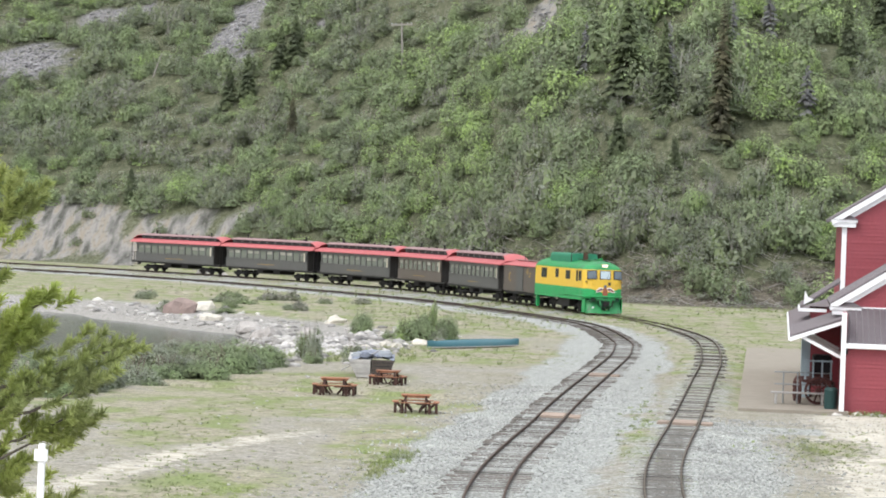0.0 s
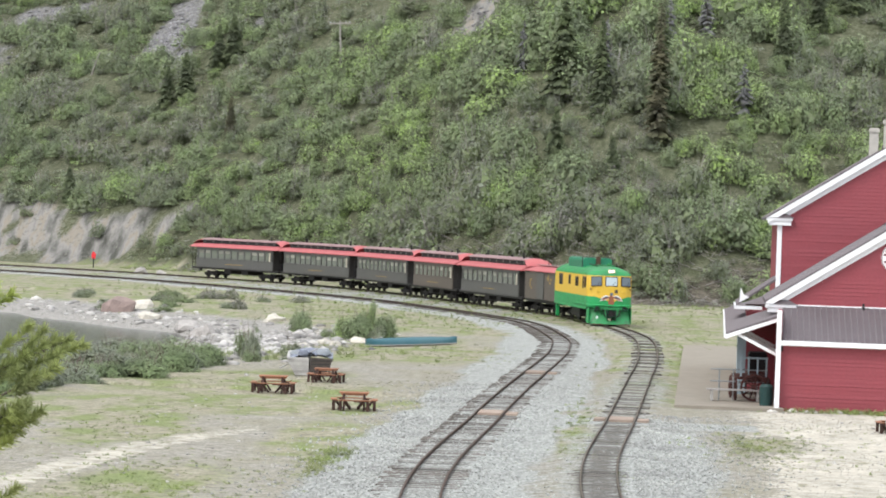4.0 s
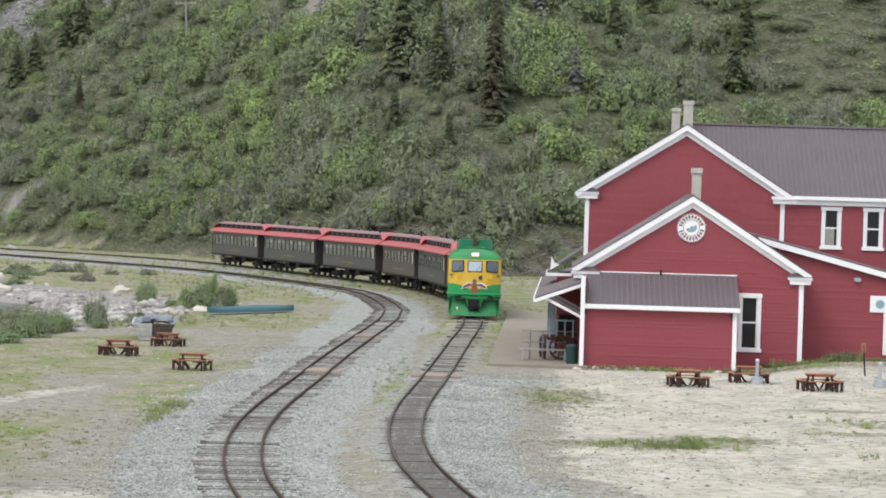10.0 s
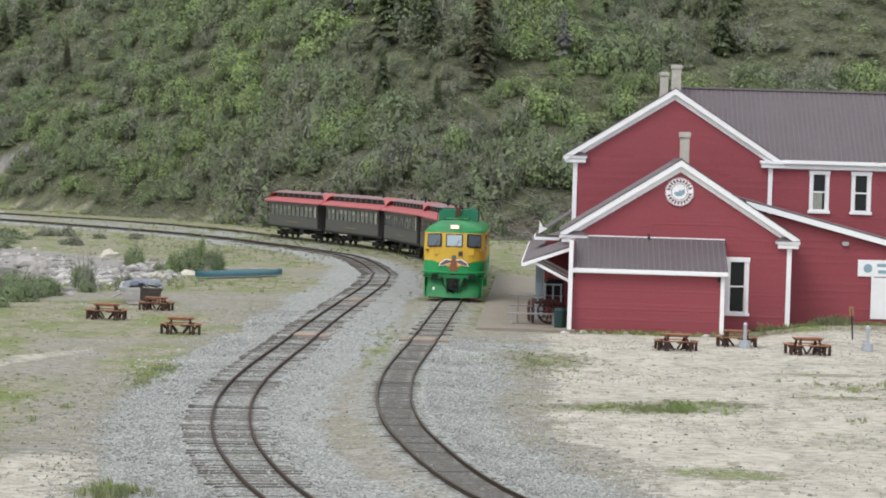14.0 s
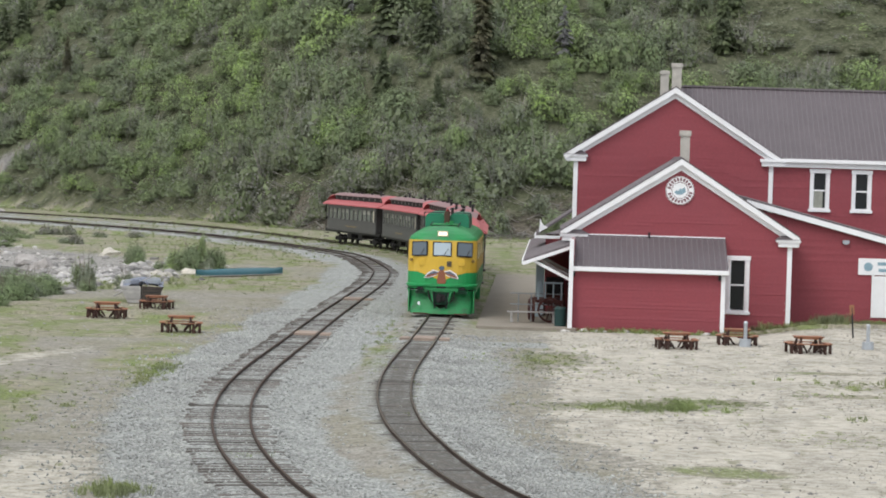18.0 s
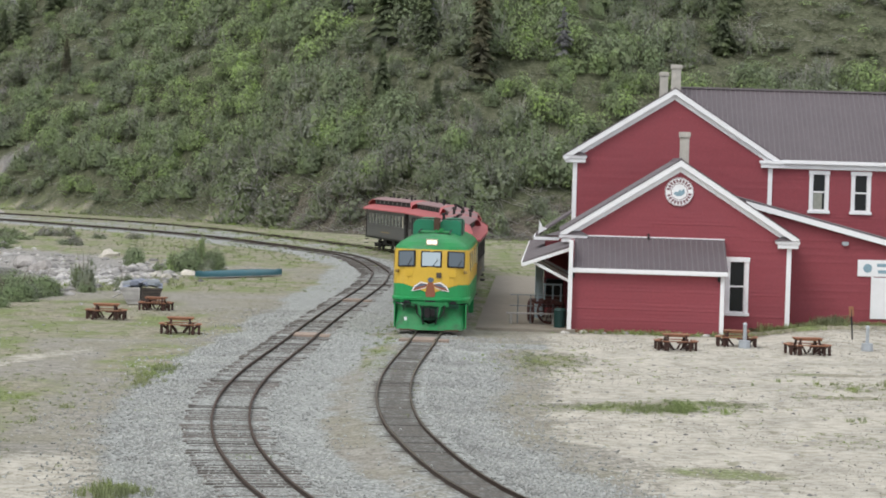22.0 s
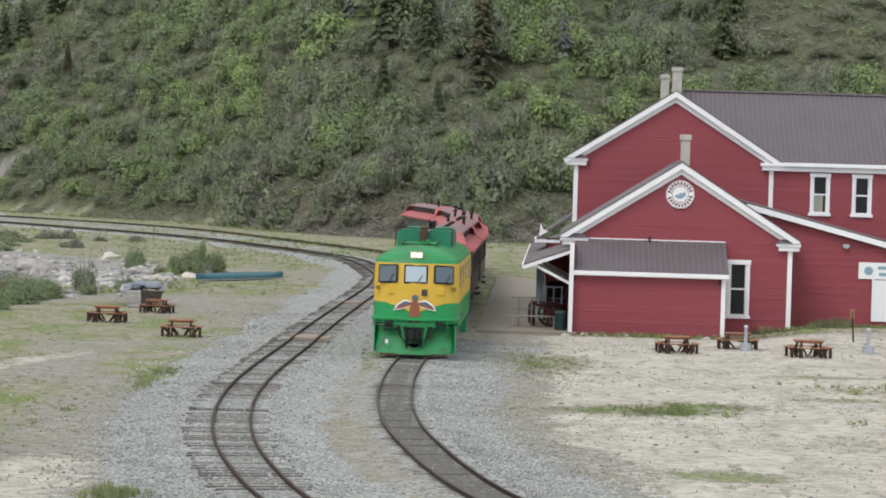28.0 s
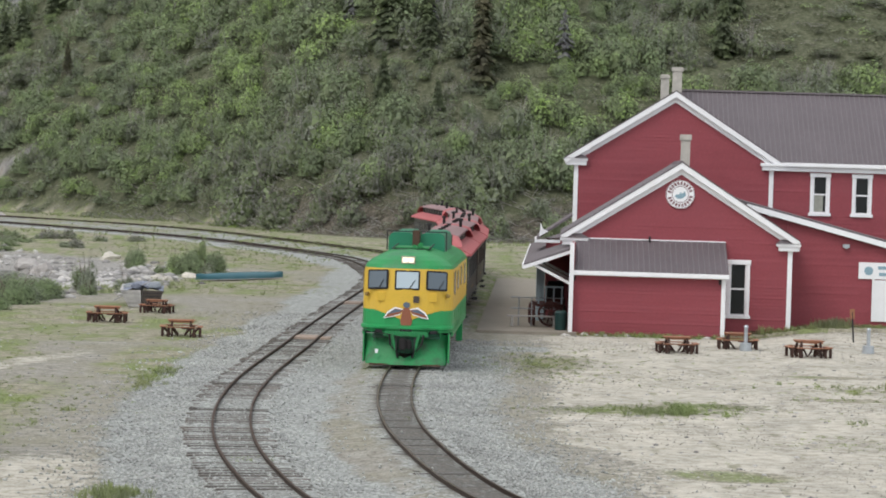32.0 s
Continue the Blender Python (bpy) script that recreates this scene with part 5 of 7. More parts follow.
        # open platform with gate, posts and steps
        part("end_platform", join(rgeo(min(s * e, s * hl), max(s * e, s * hl), -1.15, 1.15, 0.98, 1.06, r=0.01), *[rgeo(s * (e + 0.5) - 0.3, s * (e + 0.5) + 0.3, y - 0.12, y + 0.12, z, z + 0.05, r=0.01) for y, z in ((-1.15, 0.7), (1.15, 0.7), (-1.2, 0.42), (1.2, 0.42))]), M["black_iron"], c)
        part("platform_railing", join(*[beam((s * (hl - 0.08), y, 1.05), (s * (hl - 0.08), y, 2.95 if abs(y) > 1 else 1.95), 0.05) for y in (-1.12, -0.8, -0.5, 0.5, 0.8, 1.12)], *[beam((s * (hl - 0.08), a, z), (s * (hl - 0.08), b, z), 0.045) for a, b in ((-1.12, -0.45), (0.45, 1.12)) for z in (1.5, 1.95)], beam((s * (hl - 0.05), -0.4, 1.6), (s * (hl - 0.05), 0.4, 1.6), 0.04)), M["black_iron"], c)
        part("coupler", rgeo(min(s * hl, s * (hl + 0.3)), max(s * hl, s * (hl + 0.3)), -0.12, 0.12, 0.6, 0.84, r=0.03), M["black_iron"], c)
        part("end_door", box(min(s * e, s * (e + 0.02)), max(s * e, s * (e + 0.02)), -0.36, 0.36, 1.06, 2.85), M["dark"], c)
        bogie(c, s * (e - 1.9), 1.5, 0.36)
    for x, y in ((-e + 1.2, 0.5), (e - 1.5, -0.45)):
        part("smoke_jack", join(tube((x, y, 3.8), (x, y, 4.15), 0.07), tube((x, y, 4.15), (x, y, 4.25), 0.13, 0.1)), M["black_iron"], c)
    for i in range(4):
        x = -e + 2.5 + (2 * e - 5) * i / 3
        part("roof_vent", tube((x, 0, 3.88), (x, 0, 4.02), 0.09, 0.11), M["black_iron"], c)
    return c


def box_car(length):
    c = tagged(root("box_car"), "dark brown wooden box car with faded yellow lettering", "box car", "cars of the train")
    hl, W = length / 2, 1.22
    part("underframe", join(rgeo(-hl, hl, -1.1, 1.1, 0.8, 1.02, r=0.02), *[beam((-hl + 1, y, 0.5), (hl - 1, y, 0.5), 0.05) for y in (-0.8, 0.8)]), M["black_iron"], c)
    part("body", rgeo(-hl, hl, -W, W, 1.0, 3.05, r=0.02), M["car_brown"], c)
    for i in range(int(length / 0.32)):
        x = -hl + 0.1 + i * 0.32
        for s in (-1, 1):
            part("side_board", box(x, x + 0.305, s * (W + 0.008) - 0.008, s * (W + 0.008) + 0.008, 1.03, 3.0), M["car_brown"], c)
    part("roof", prism([(-W - 0.1, 3.03), (-W - 0.1, 3.09), (0, 3.42), (W + 0.1, 3.09), (W + 0.1, 3.03)], "x", -hl - 0.05, hl + 0.05), M["car_red"], c)
    part("running_board", box(-hl - 0.2, hl + 0.2, -0.25, 0.25, 3.46, 3.5), M["car_top"], c)
    for s in (-1, 1):
        d = part("door", rgeo(-0.9, 0.9, s * (W + 0.05) - 0.03, s * (W + 0.05) + 0.03, 1.05, 2.95, r=0.01), M["car_body"], c)
        part("door_rail", join(box(-1.0, 2.0, s * (W + 0.07) - 0.02, s * (W + 0.07) + 0.02, 2.95, 3.02), box(-1.0, 2.0, s * (W + 0.07) - 0.02, s * (W + 0.07) + 0.02, 1.0, 1.05)), M["black_iron"], d)
        y = s * (W + 0.025)
        for x0, x1, z0, z1 in ((1.6, 2.2, 2.55, 2.7), (1.9, 2.1, 2.4, 2.9), (2.3, 2.7, 2.2, 2.35), (2.5, 2.9, 2.45, 2.6), (-3.0, -2.8, 1.9, 2.4), (-2.85, -2.5, 2.35, 2.5), (-2.7, -2.4, 1.75, 1.9)):
            part("lettering", box(x0, x1, y - 0.006, y + 0.006, z0, z1), M["gold"], c)
        part("ladder", join(*[beam((s * (hl - 0.45), -W - 0.06, z), (s * (hl - 0.05), -W - 0.06, z), 0.03) for z in (1.2, 1.6, 2.0, 2.4, 2.8)], *[beam((s * (hl + 0.04), -0.9, z), (s * (hl + 0.04), -0.45, z), 0.03) for z in (1.2, 1.6, 2.0, 2.4, 2.8)]), M["black_iron"], c)
        part("coupler", rgeo(min(s * hl, s * (hl + 0.35)), max(s * hl, s * (hl + 0.35)), -0.12, 0.12, 0.6, 0.84, r=0.03), M["black_iron"], c)
        bogie(c, s * (hl - 1.6), 1.5, 0.36)
        part("brake_wheel", tube((s * (hl + 0.1), 0.6, 3.1), (s * (hl + 0.1), 0.6, 3.85), 0.03), M["black_iron"], c)
    return c


def outline(w, xf, xr, r=1.0, n=9):
    """A body's plan at one height: square at the rear, rounded at the nose. From rear right round the nose to rear left."""
    w = max(w, 0.02)
    rr = min(r, w * 0.95)
    pts = [(xr, -w), (xf - rr - 4.0, -w), (xf - rr - 1.2, -w)]
    pts += [(xf - rr + rr * math.sin(a), -w + rr - rr * math.cos(a)) for a in [math.pi / 2 * i / (n - 1) for i in range(n)]]
    pts += [(xf + 0.03, -(w - rr) * 0.5), (xf + 0.04, 0), (xf + 0.03, (w - rr) * 0.5)]
    pts += [(xf - rr + rr * math.cos(a), w - rr + rr * math.sin(a)) for a in [math.pi / 2 * i / (n - 1) for i in range(n)]]
    return pts + [(xf - rr - 1.2, w), (xf - rr - 4.0, w), (xr, w)]


def skin(levels):
    vs, fs = [], []
    k = None
    for i, (z, pts) in enumerate(levels):
        k = len(pts)
        vs += [(x, y, z) for x, y in pts]
        if i:
            o = (i - 1) * k
            fs += [(o + j, o + (j + 1) % k, o + k + (j + 1) % k, o + k + j) for j in range(k)]
    return vs, fs


def locomotive(length):
    L = tagged(root("locomotive"), "green and yellow round-nosed diesel locomotive with a bird emblem", "locomotive")
    xf = length / 2
    xr = -length / 2
    W = 1.52
    part("lower_body", skin([(1.12, outline(W - 0.02, xf, xr)), (1.2, outline(W, xf, xr)), (1.86, outline(W, xf, xr))]), M["loco_green"], L, "green lower body", smooth=False)
    part("upper_body", skin([(1.86, outline(W, xf, xr)), (2.5, outline(W, xf - 0.02, xr)), (3.24, outline(W - 0.02, xf - 0.13, xr))]), M["loco_yellow"], L, "yellow window band")
    part("roof", skin([(3.24, outline(W - 0.02, xf - 0.13, xr)), (3.36, outline(W - 0.07, xf - 0.18, xr)), (3.52, outline(W - 0.24, xf - 0.3, xr)), (3.66, outline(W - 0.5, xf - 0.5, xr)), (3.77, outline(W - 0.82, xf - 0.8, xr)), (3.84, outline(W - 1.15, xf - 1.2, xr)), (3.86, outline(0.02, xf - 1.6, xr))]), M["loco_roof"], L, "green arched roof", smooth=False)
    part("floor", box(xr, xf - 0.6, -W + 0.05, W - 0.05, 1.05, 1.13), M["dark"], L)
    part("rear_wall", prism([(-W, 1.12), (W, 1.12), (W, 3.24), (0.8, 3.7), (-0.8, 3.7), (-W, 3.24)], "x", xr - 0.03, xr), M["loco_green"], L)
    band = []
    for k in range(29):
        y = -1.12 + 2.24 * k / 28
        over_ = max(0.0, abs(y) - (W - 1.0))
        x = xf - 1.0 + math.sqrt(1.0 - over_ * over_) + (0.042 if over_ == 0 else 0.042 * max(0.0, 1 - over_ * 3)) + 0.006
        band += [(x, y, 1.868), (x, y, 1.864 - 0.38 * max(0.0, 1 - abs(y) / 1.12) ** 1.15)]
    part("nose_stripe", (band, [(2 * k, 2 * k + 1, 2 * k + 3, 2 * k + 2) for k in range(28)]), M["loco_yellow"], L, "yellow point of the nose band")
    # windscreens, with dark gaskets
    for y, w in ((-0.98, 0.32), (0.0, 0.37), (0.98, 0.32)):
        back = -0.03 if y == 0 else 0.075
        m = Matrix.Translation((xf - 0.075 - back, y, 2.86)) @ Matrix.Rotation(-0.14, 4, "Y") @ Matrix.Rotation(0.33 * (1 if y > 0 else -1 if y < 0 else 0), 4, "Z")
        k = part("windscreen", rgeo(-0.03, 0.035, -w - 0.05, w + 0.05, -0.33, 0.33, r=0.028), M["dark"], L, "windscreen in a black rubber frame")
        k.matrix_basis = m
        part("pane", rgeo(0.02, 0.045, -w, w, -0.28, 0.28, r=0.01), M["glass_reflect_pale"] if y == 0 else M["glass_reflect_blue"], k)
        part("wiper", beam((0.06, 0.05, -0.32), (0.06, w * 0.7, 0.0), 0.02), M["dark"], k)
    lamp = part("headlight", rgeo(xf - 0.6, xf - 0.16, -0.21, 0.21, 3.42, 3.64, r=0.03), M["loco_yellow"], L, "square twin headlight casing")
    for y in (-0.1, 0.1):
        part("lens", rgeo(xf - 0.165, xf - 0.14, y - 0.088, y + 0.088, 3.45, 3.61, r=0.01), M["lamp_glow"], lamp)
    part("headlight_bezel", rgeo(xf - 0.175, xf - 0.155, -0.235, 0.235, 3.41, 3.66, r=0.01), M["cream"], lamp)
    # bird emblem
    e = xf + 0.055
    bird = part("emblem", prism([(-0.13, 1.86), (-0.2, 1.48), (-0.16, 1.36), (0.16, 1.36), (0.2, 1.48), (0.13, 1.86), (0.05, 1.98), (-0.05, 1.98)], "x", e, e + 0.008), M["bird_brown"], L, "brown, white and blue bird emblem")
    part("head", prism([(0.12 * math.cos(a), 2.04 + 0.1 * math.sin(a)) for a in [math.pi * i / 8 for i in range(16)]], "x", e + 0.008, e + 0.014), M["bird_blue"], bird)
    for s in (-1, 1):
        part("wing_edge", prism([(s * 0.1, 1.9), (s * 0.38, 1.97), (s * 0.64, 1.8), (s * 0.76, 1.58), (s * 0.5, 1.62), (s * 0.2, 1.72)], "x", e - 0.004, e + 0.004), M["white_paint"], bird)
        part("wing", prism([(s * 0.1, 1.87), (s * 0.37, 1.91), (s * 0.6, 1.765), (s * 0.71, 1.61), (s * 0.5, 1.65), (s * 0.2, 1.75)], "x", e + 0.004, e + 0.01), M["bird_brown"], bird)
        part("wing_bar", prism([(s * 0.16, 1.86), (s * 0.38, 1.89), (s * 0.58, 1.77), (s * 0.64, 1.7), (s * 0.48, 1.76), (s * 0.2, 1.82)], "x", e + 0.01, e + 0.014), M["bird_blue"], bird)
    part("crest", rgeo(e - 0.04, e + 0.006, 0.22, 0.42, 2.12, 2.34, r=0.006), M["shade_crest_brown"], L, "small dark crest")
    for s in (-1, 1):
        part("marker_light", join(tube((xf - 0.42, s * 1.33, 2.36), (xf - 0.25, s * 1.38, 2.36), 0.07, 0.06), tube((xf - 0.25, s * 1.38, 2.36), (xf - 0.21, s * 1.38, 2.36), 0.04)), M["gold"], L)
        part("nose_panel", rgeo(xf - 0.14, xf - 0.012, s * 0.86 - 0.13, s * 0.86 + 0.13, 2.16, 2.44, r=0.004), M["loco_yellow"], L)
    # bumper beam, pilot plough, coupler, steps
    part("bumper_beam", skin([(1.2, outline(W + 0.02, xf + 0.05, xf - 2.2)), (1.24, outline(W + 0.05, xf + 0.09, xf - 2.2)), (1.32, outline(W + 0.05, xf + 0.09, xf - 2.2)), (1.35, outline(W + 0.005, xf + 0.005, xf - 2.2))]), M["loco_green"], L)
    part("coupler_bolster", rgeo(xf - 0.2, xf + 0.16, -0.75, 0.75, 0.98, 1.16, r=0.03), M["plough_green"], L)
    # dark block stands in for shade between bolster and bumper
    part("coupler_shade", rgeo(xf - 0.1, xf + 0.12, -0.2, 0.2, 1.16, 1.24, r=0.01), M["dark"], L)
    for s in (-1, 1):
        vs, fs = [], []
        steps = 9
        for i in range(steps + 1):
            u = i / steps
            z = 0.06 + 0.98 * u
            x = xf + 0.36 - 0.66 * math.sin(u * math.pi / 2) ** 1.1
            wi = 0.0 if z < 0.3 else 0.24 + 0.3 * (z - 0.3)
            wo = 1.45 - 0.1 * (1 - u) ** 2
            for y, back in ((wi, -0.06), ((wi + wo) / 2, 0.0), (wo - 0.45, 0.06), (wo - 0.18, 0.18), (wo - 0.05, 0.34), (wo, 0.6)):
                vs.append((x - back, s * y, z))
            if i:
                o = (i - 1) * 6
                fs += [(o + j, o + j + 1, o + 7 + j, o + 6 + j) for j in range(5)]
        part("plough", (vs, fs), M["plough_green"], L, "curved dirty green plough blade", smooth=True)
        part("blade_edge", rgeo(xf + 0.1, xf + 0.36, min(0, s * 1.18), max(0, s * 1.18), 0.03, 0.09, r=0.01), M["rusty_iron"], L)
        part("plough_end", box(xf - 1.0, xf - 0.25, min(s * 1.4, s * 1.44), max(s * 1.4, s * 1.44), 0.1, 1.1), M["loco_green"], L)
        part("bracket", rgeo(xf - 0.05, xf + 0.1, s * 0.92 - 0.12, s * 0.92 + 0.12, 1.1, 1.2, r=0.02), M["dark"], L)
        part("pocket_cheek", prism([(s * 0.24, 0.28), (s * 0.3, 0.28), (s * 0.5, 1.1), (s * 0.4, 1.1)], "x", xf - 0.1, xf + 0.26), M["plough_green"], L)
        part("step_box", join(rgeo(xf - 0.1, xf + 0.08, s * 0.86 - 0.2, s * 0.86 + 0.2, 1.04, 1.08, r=0.01), rgeo(xf - 0.35, xf - 0.02, s * 0.9 - 0.24, s * 0.9 + 0.24, 0.92, 1.02, r=0.01)), M["loco_shaded"], L)
        part("grab_iron", join(beam((xf + 0.1, s * 0.5, 1.3), (xf + 0.1, s * 1.25, 1.3), 0.025), beam((xf + 0.06, s * 0.62, 1.02), (xf + 0.1, s * 0.62, 1.3), 0.025), beam((xf + 0.06, s * 1.15, 1.02), (xf + 0.1, s * 1.15, 1.3), 0.025)), M["loco_green"], L)
        part("hose", join(beam((xf + 0.12, s * 0.32, 0.95), (xf + 0.3, s * 0.3, 0.55), 0.05), beam((xf + 0.3, s * 0.3, 0.55), (xf + 0.26, s * 0.24, 0.3), 0.05)), M["dark"], L)
        if s < 0:
            part("lug", rgeo(xf + 0.2, xf + 0.28, s * 0.95 - 0.05, s * 0.95 + 0.05, 0.42, 0.56, r=0.01), M["white_paint"], L)
    part("coupler", join(rgeo(xf - 0.2, xf + 0.3, -0.14, 0.14, 0.62, 0.9, r=0.03), rgeo(xf + 0.25, xf + 0.55, -0.2, 0.05, 0.55, 0.95, r=0.05), rgeo(xf + 0.3, xf + 0.5, 0.05, 0.22, 0.58, 0.92, r=0.05)), M["black_iron"], L, "dark knuckle coupler")
    part("cut_lever", join(beam((xf + 0.14, -1.0, 1.14), (xf + 0.2, -0.2, 0.98), 0.025), beam((xf + 0.14, -1.0, 1.14), (xf + 0.14, -1.05, 0.8), 0.025)), M["black_iron"], L)
    for y in (-0.55, 0.6):
        part("air_hose", join(beam((xf + 0.16, y, 1.05), (xf + 0.24, y * 0.9, 0.72), 0.045), beam((xf + 0.24, y * 0.9, 0.72), (xf + 0.22, y * 0.6, 0.5), 0.045)), M["black_iron"], L)
    for y in (-0.62, 0.62):
        part("roof_rail", beam((xf - 1.5, y, 3.86), (xf - 4.9, y, 3.93), 0.04), M["dark"], L)
    part("roof_rail", beam((xf - 1.5, -0.62, 3.86), (xf - 1.5, 0.62, 3.86), 0.03), M["dark"], L)
    part("coupler_pocket", rgeo(xf - 0.1, xf + 0.04, -0.38, 0.38, 0.42, 1.1, r=0.03), M["loco_shaded"], L, "dirty green coupler pocket with its shade in the colour")
    # side windows, doors and grilles, in the yellow band and the green side
    for s in (-1, 1):
        y = s * W
        for x, w, z0, z1 in ((xf - 1.35, 0.32, 2.42, 3.1), (xf - 2.1, 0.2, 2.35, 3.12), (xf - 4.4, 0.55, 2.45, 3.05), (xf - 7.2, 0.4, 2.5, 3.1), (xf - 10.6, 0.7, 2.4, 3.1)):
            g = part("side_window", rgeo(x - w - 0.04, x + w + 0.04, y - 0.03, y + 0.012, z0 - 0.04, z1 + 0.04, r=0.01) if s > 0 else rgeo(x - w - 0.04, x + w + 0.04, y - 0.012, y + 0.03, z0 - 0.04, z1 + 0.04, r=0.01), M["gold"], L)
            part("pane", box(x - w, x + w, y + s * 0.012 - 0.004, y + s * 0.012 + 0.004, z0, z1), M["glass_dark"], g)
        part("side_door", rgeo(xf - 2.4, xf - 1.85, min(y, y + s * 0.012), max(y, y + s * 0.012), 1.15, 1.84, r=0.004), M["loco_green"], L)
        for i in range(5):
            x = xf - 3.5 - i * 1.9
            part("body_panel", rgeo(x - 1.5, x, min(y, y + s * 0.01), max(y, y + s * 0.01), 1.25, 1.74, r=0.004), M["loco_green"], L)
        part("sill_skirt", box(xr, xf - 0.9, min(y - s * 0.05, y), max(y - s * 0.05, y), 0.98, 1.13), M["loco_green"], L)
        part("rear_step", rgeo(xr, xr + 0.3, s * 1.3 - 0.12, s * 1.3 + 0.12, 0.1, 1.1, r=0.02), M["loco_green"], L)
    part("fuel_tank", rgeo(-1.5, 1.5, -1.15, 1.15, 0.35, 1.0, r=0.06), M["black_iron"], L)
    for x in (-length / 2 + 3.1, length / 2 - 3.1):
        bogie(L, x, 2.6, 0.45)
    # brake cowls, exhaust and horns on the roof
    for y in (-0.54, 0.54):
        cw = part("roof_cowl", prism([(y - 0.45, 3.6), (y + 0.45, 3.6), (y + 0.45, 4.12), (y + 0.4, 4.25), (y + 0.28, 4.32), (y - 0.28, 4.32), (y - 0.4, 4.25), (y - 0.45, 4.12)], "x", xf - 10.8, xf - 5.2), M["cowl_green"], L, "teal-green roof cowl")
        part("cowl_rail", join(beam((xf - 5.22, y - 0.5, 4.36), (xf - 5.22, y + 0.5, 4.36), 0.04), beam((xf - 5.22, y - 0.5, 3.7), (xf - 5.22, y - 0.5, 4.36), 0.04), beam((xf - 5.22, y + 0.5, 3.7), (xf - 5.22, y + 0.5, 4.36), 0.04)), M["dark"], cw)
    part("exhaust_stack", rgeo(xf - 5.2, xf - 4.8, -0.13, 0.13, 3.75, 4.42, r=0.02), M["rusty_iron"], L, "dark rusty exhaust stack")
    part("horn", join(tube((xf - 2.6, 0.25, 3.98), (xf - 2.1, 0.3, 3.98), 0.03, 0.09), tube((xf - 2.5, 0.1, 3.9), (xf - 2.0, 0.1, 3.92), 0.03, 0.08), beam((xf - 2.6, 0.2, 3.8), (xf - 2.6, 0.2, 4.0), 0.05)), M["loco_roof"], L)
    for x in (3.4, -5.4):
        part("roof_hatch", rgeo(x - 0.9, x + 0.9, -0.6, 0.6, 3.8, 3.9, r=0.02), M["loco_roof"], L)
    return L


main_track = make_track("main_track", MAIN, 20, MAIN.s[-1] - 10, 170, "rusty narrow-gauge track in the yard, sunk in gravel and weeds", M["tie_dark"], -0.018)
loop_track = make_track("loop_track", LOOP, 20, LOOP.s[-1] - 10, 170, "rusty narrow-gauge track on grey ballast", M["tie"], -0.03, 0.28)

# vehicles in order from the front: object, length, distance of the nose from the train's nose
OFFSET = float(np.interp(48.0, MAIN.p[:200, 1][::1], MAIN.s[:200]))
TRAIN = []
gap = 0.35
at = 0.0
loco = locomotive(13.0)
TRAIN.append((loco, 13.0, at))
at += 13.0 + gap
for kind, n, body, wins, lab in (("box", 9.0, None, 0, ""), ("car", 16.9, M["car_body"], 11, "black wooden passenger car with red roof behind the box car"), ("car", 13.2, M["car_brown"], 9, "short dark brown wooden passenger car with red roof"), ("car", 16.2, M["car_body"], 12, "black wooden passenger car with red roof, mid train"), ("car", 16.6, M["car_body"], 12, "black wooden passenger car with red roof, next to last"), ("car", 15.4, M["car_body"], 11, "last black wooden passenger car with red roof")):
    v = box_car(n) if kind == "box" else passenger_car(n, body, lab, wins)
    TRAIN.append((v, n, at))
    at += n + gap

# seconds and the nose's distance along the main track, from the point abreast of the yard's near end
RUN = [(0, 170.8), (3.5, 151.8), (6, 138.1), (9, 119.0), (13, 97.1), (16.5, 81.7), (19, 73.1), (23, 62.8), (28, 52.2), (32, 47.0)]


def run_at(t):
    T = [r[0] for r in RUN]
    S = [r[1] for r in RUN]
    i = max(0, min(len(T) - 2, int(np.searchsorted(T, t) - 1)))

    def slope(k):
        if k == 0:
            return -5.2
        if k == len(T) - 1:
            return -1.15
        return (S[k + 1] - S[k - 1]) / (T[k + 1] - T[k - 1])
    h = T[i + 1] - T[i]
    u = (t - T[i]) / h
    return (2 * u ** 3 - 3 * u * u + 1) * S[i] + (u ** 3 - 2 * u * u + u) * h * slope(i) + (3 * u * u - 2 * u ** 3) * S[i + 1] + (u ** 3 - u * u) * h * slope(i + 1)


def vehicle_pose(t, length, back):
    nose = run_at(t) + OFFSET - 0.3
    half = length / 2 - 2.4
    mid = nose + back + length / 2
    a, b = MAIN.at(mid - half), MAIN.at(mid + half)
    d = a - b
    return Matrix.Translation(((a[0] + b[0]) / 2, (a[1] + b[1]) / 2, RAIL_TOP)) @ Matrix.Rotation(math.atan2(d[1], d[0]), 4, "Z")


# ---- plants, built from many small leaves ----
def mesh_arrays(name, verts, quads, material, parent=None, smooth=False):
    me = bpy.data.meshes.new(name)
    me.vertices.add(len(verts))
    me.vertices.foreach_set("co", np.ascontiguousarray(verts, dtype="f4").ravel())
    me.loops.add(quads.size)
    me.loops.foreach_set("vertex_index", np.ascontiguousarray(quads, dtype="i4").ravel())
    me.polygons.add(len(quads))
    me.polygons.foreach_set("loop_start", np.arange(0, quads.size, quads.shape[1], dtype="i4"))
    me.update(calc_edges=True)
    me.materials.append(material)
    ob = new(name, me)
    if parent:
        ob.parent = parent
    return ob


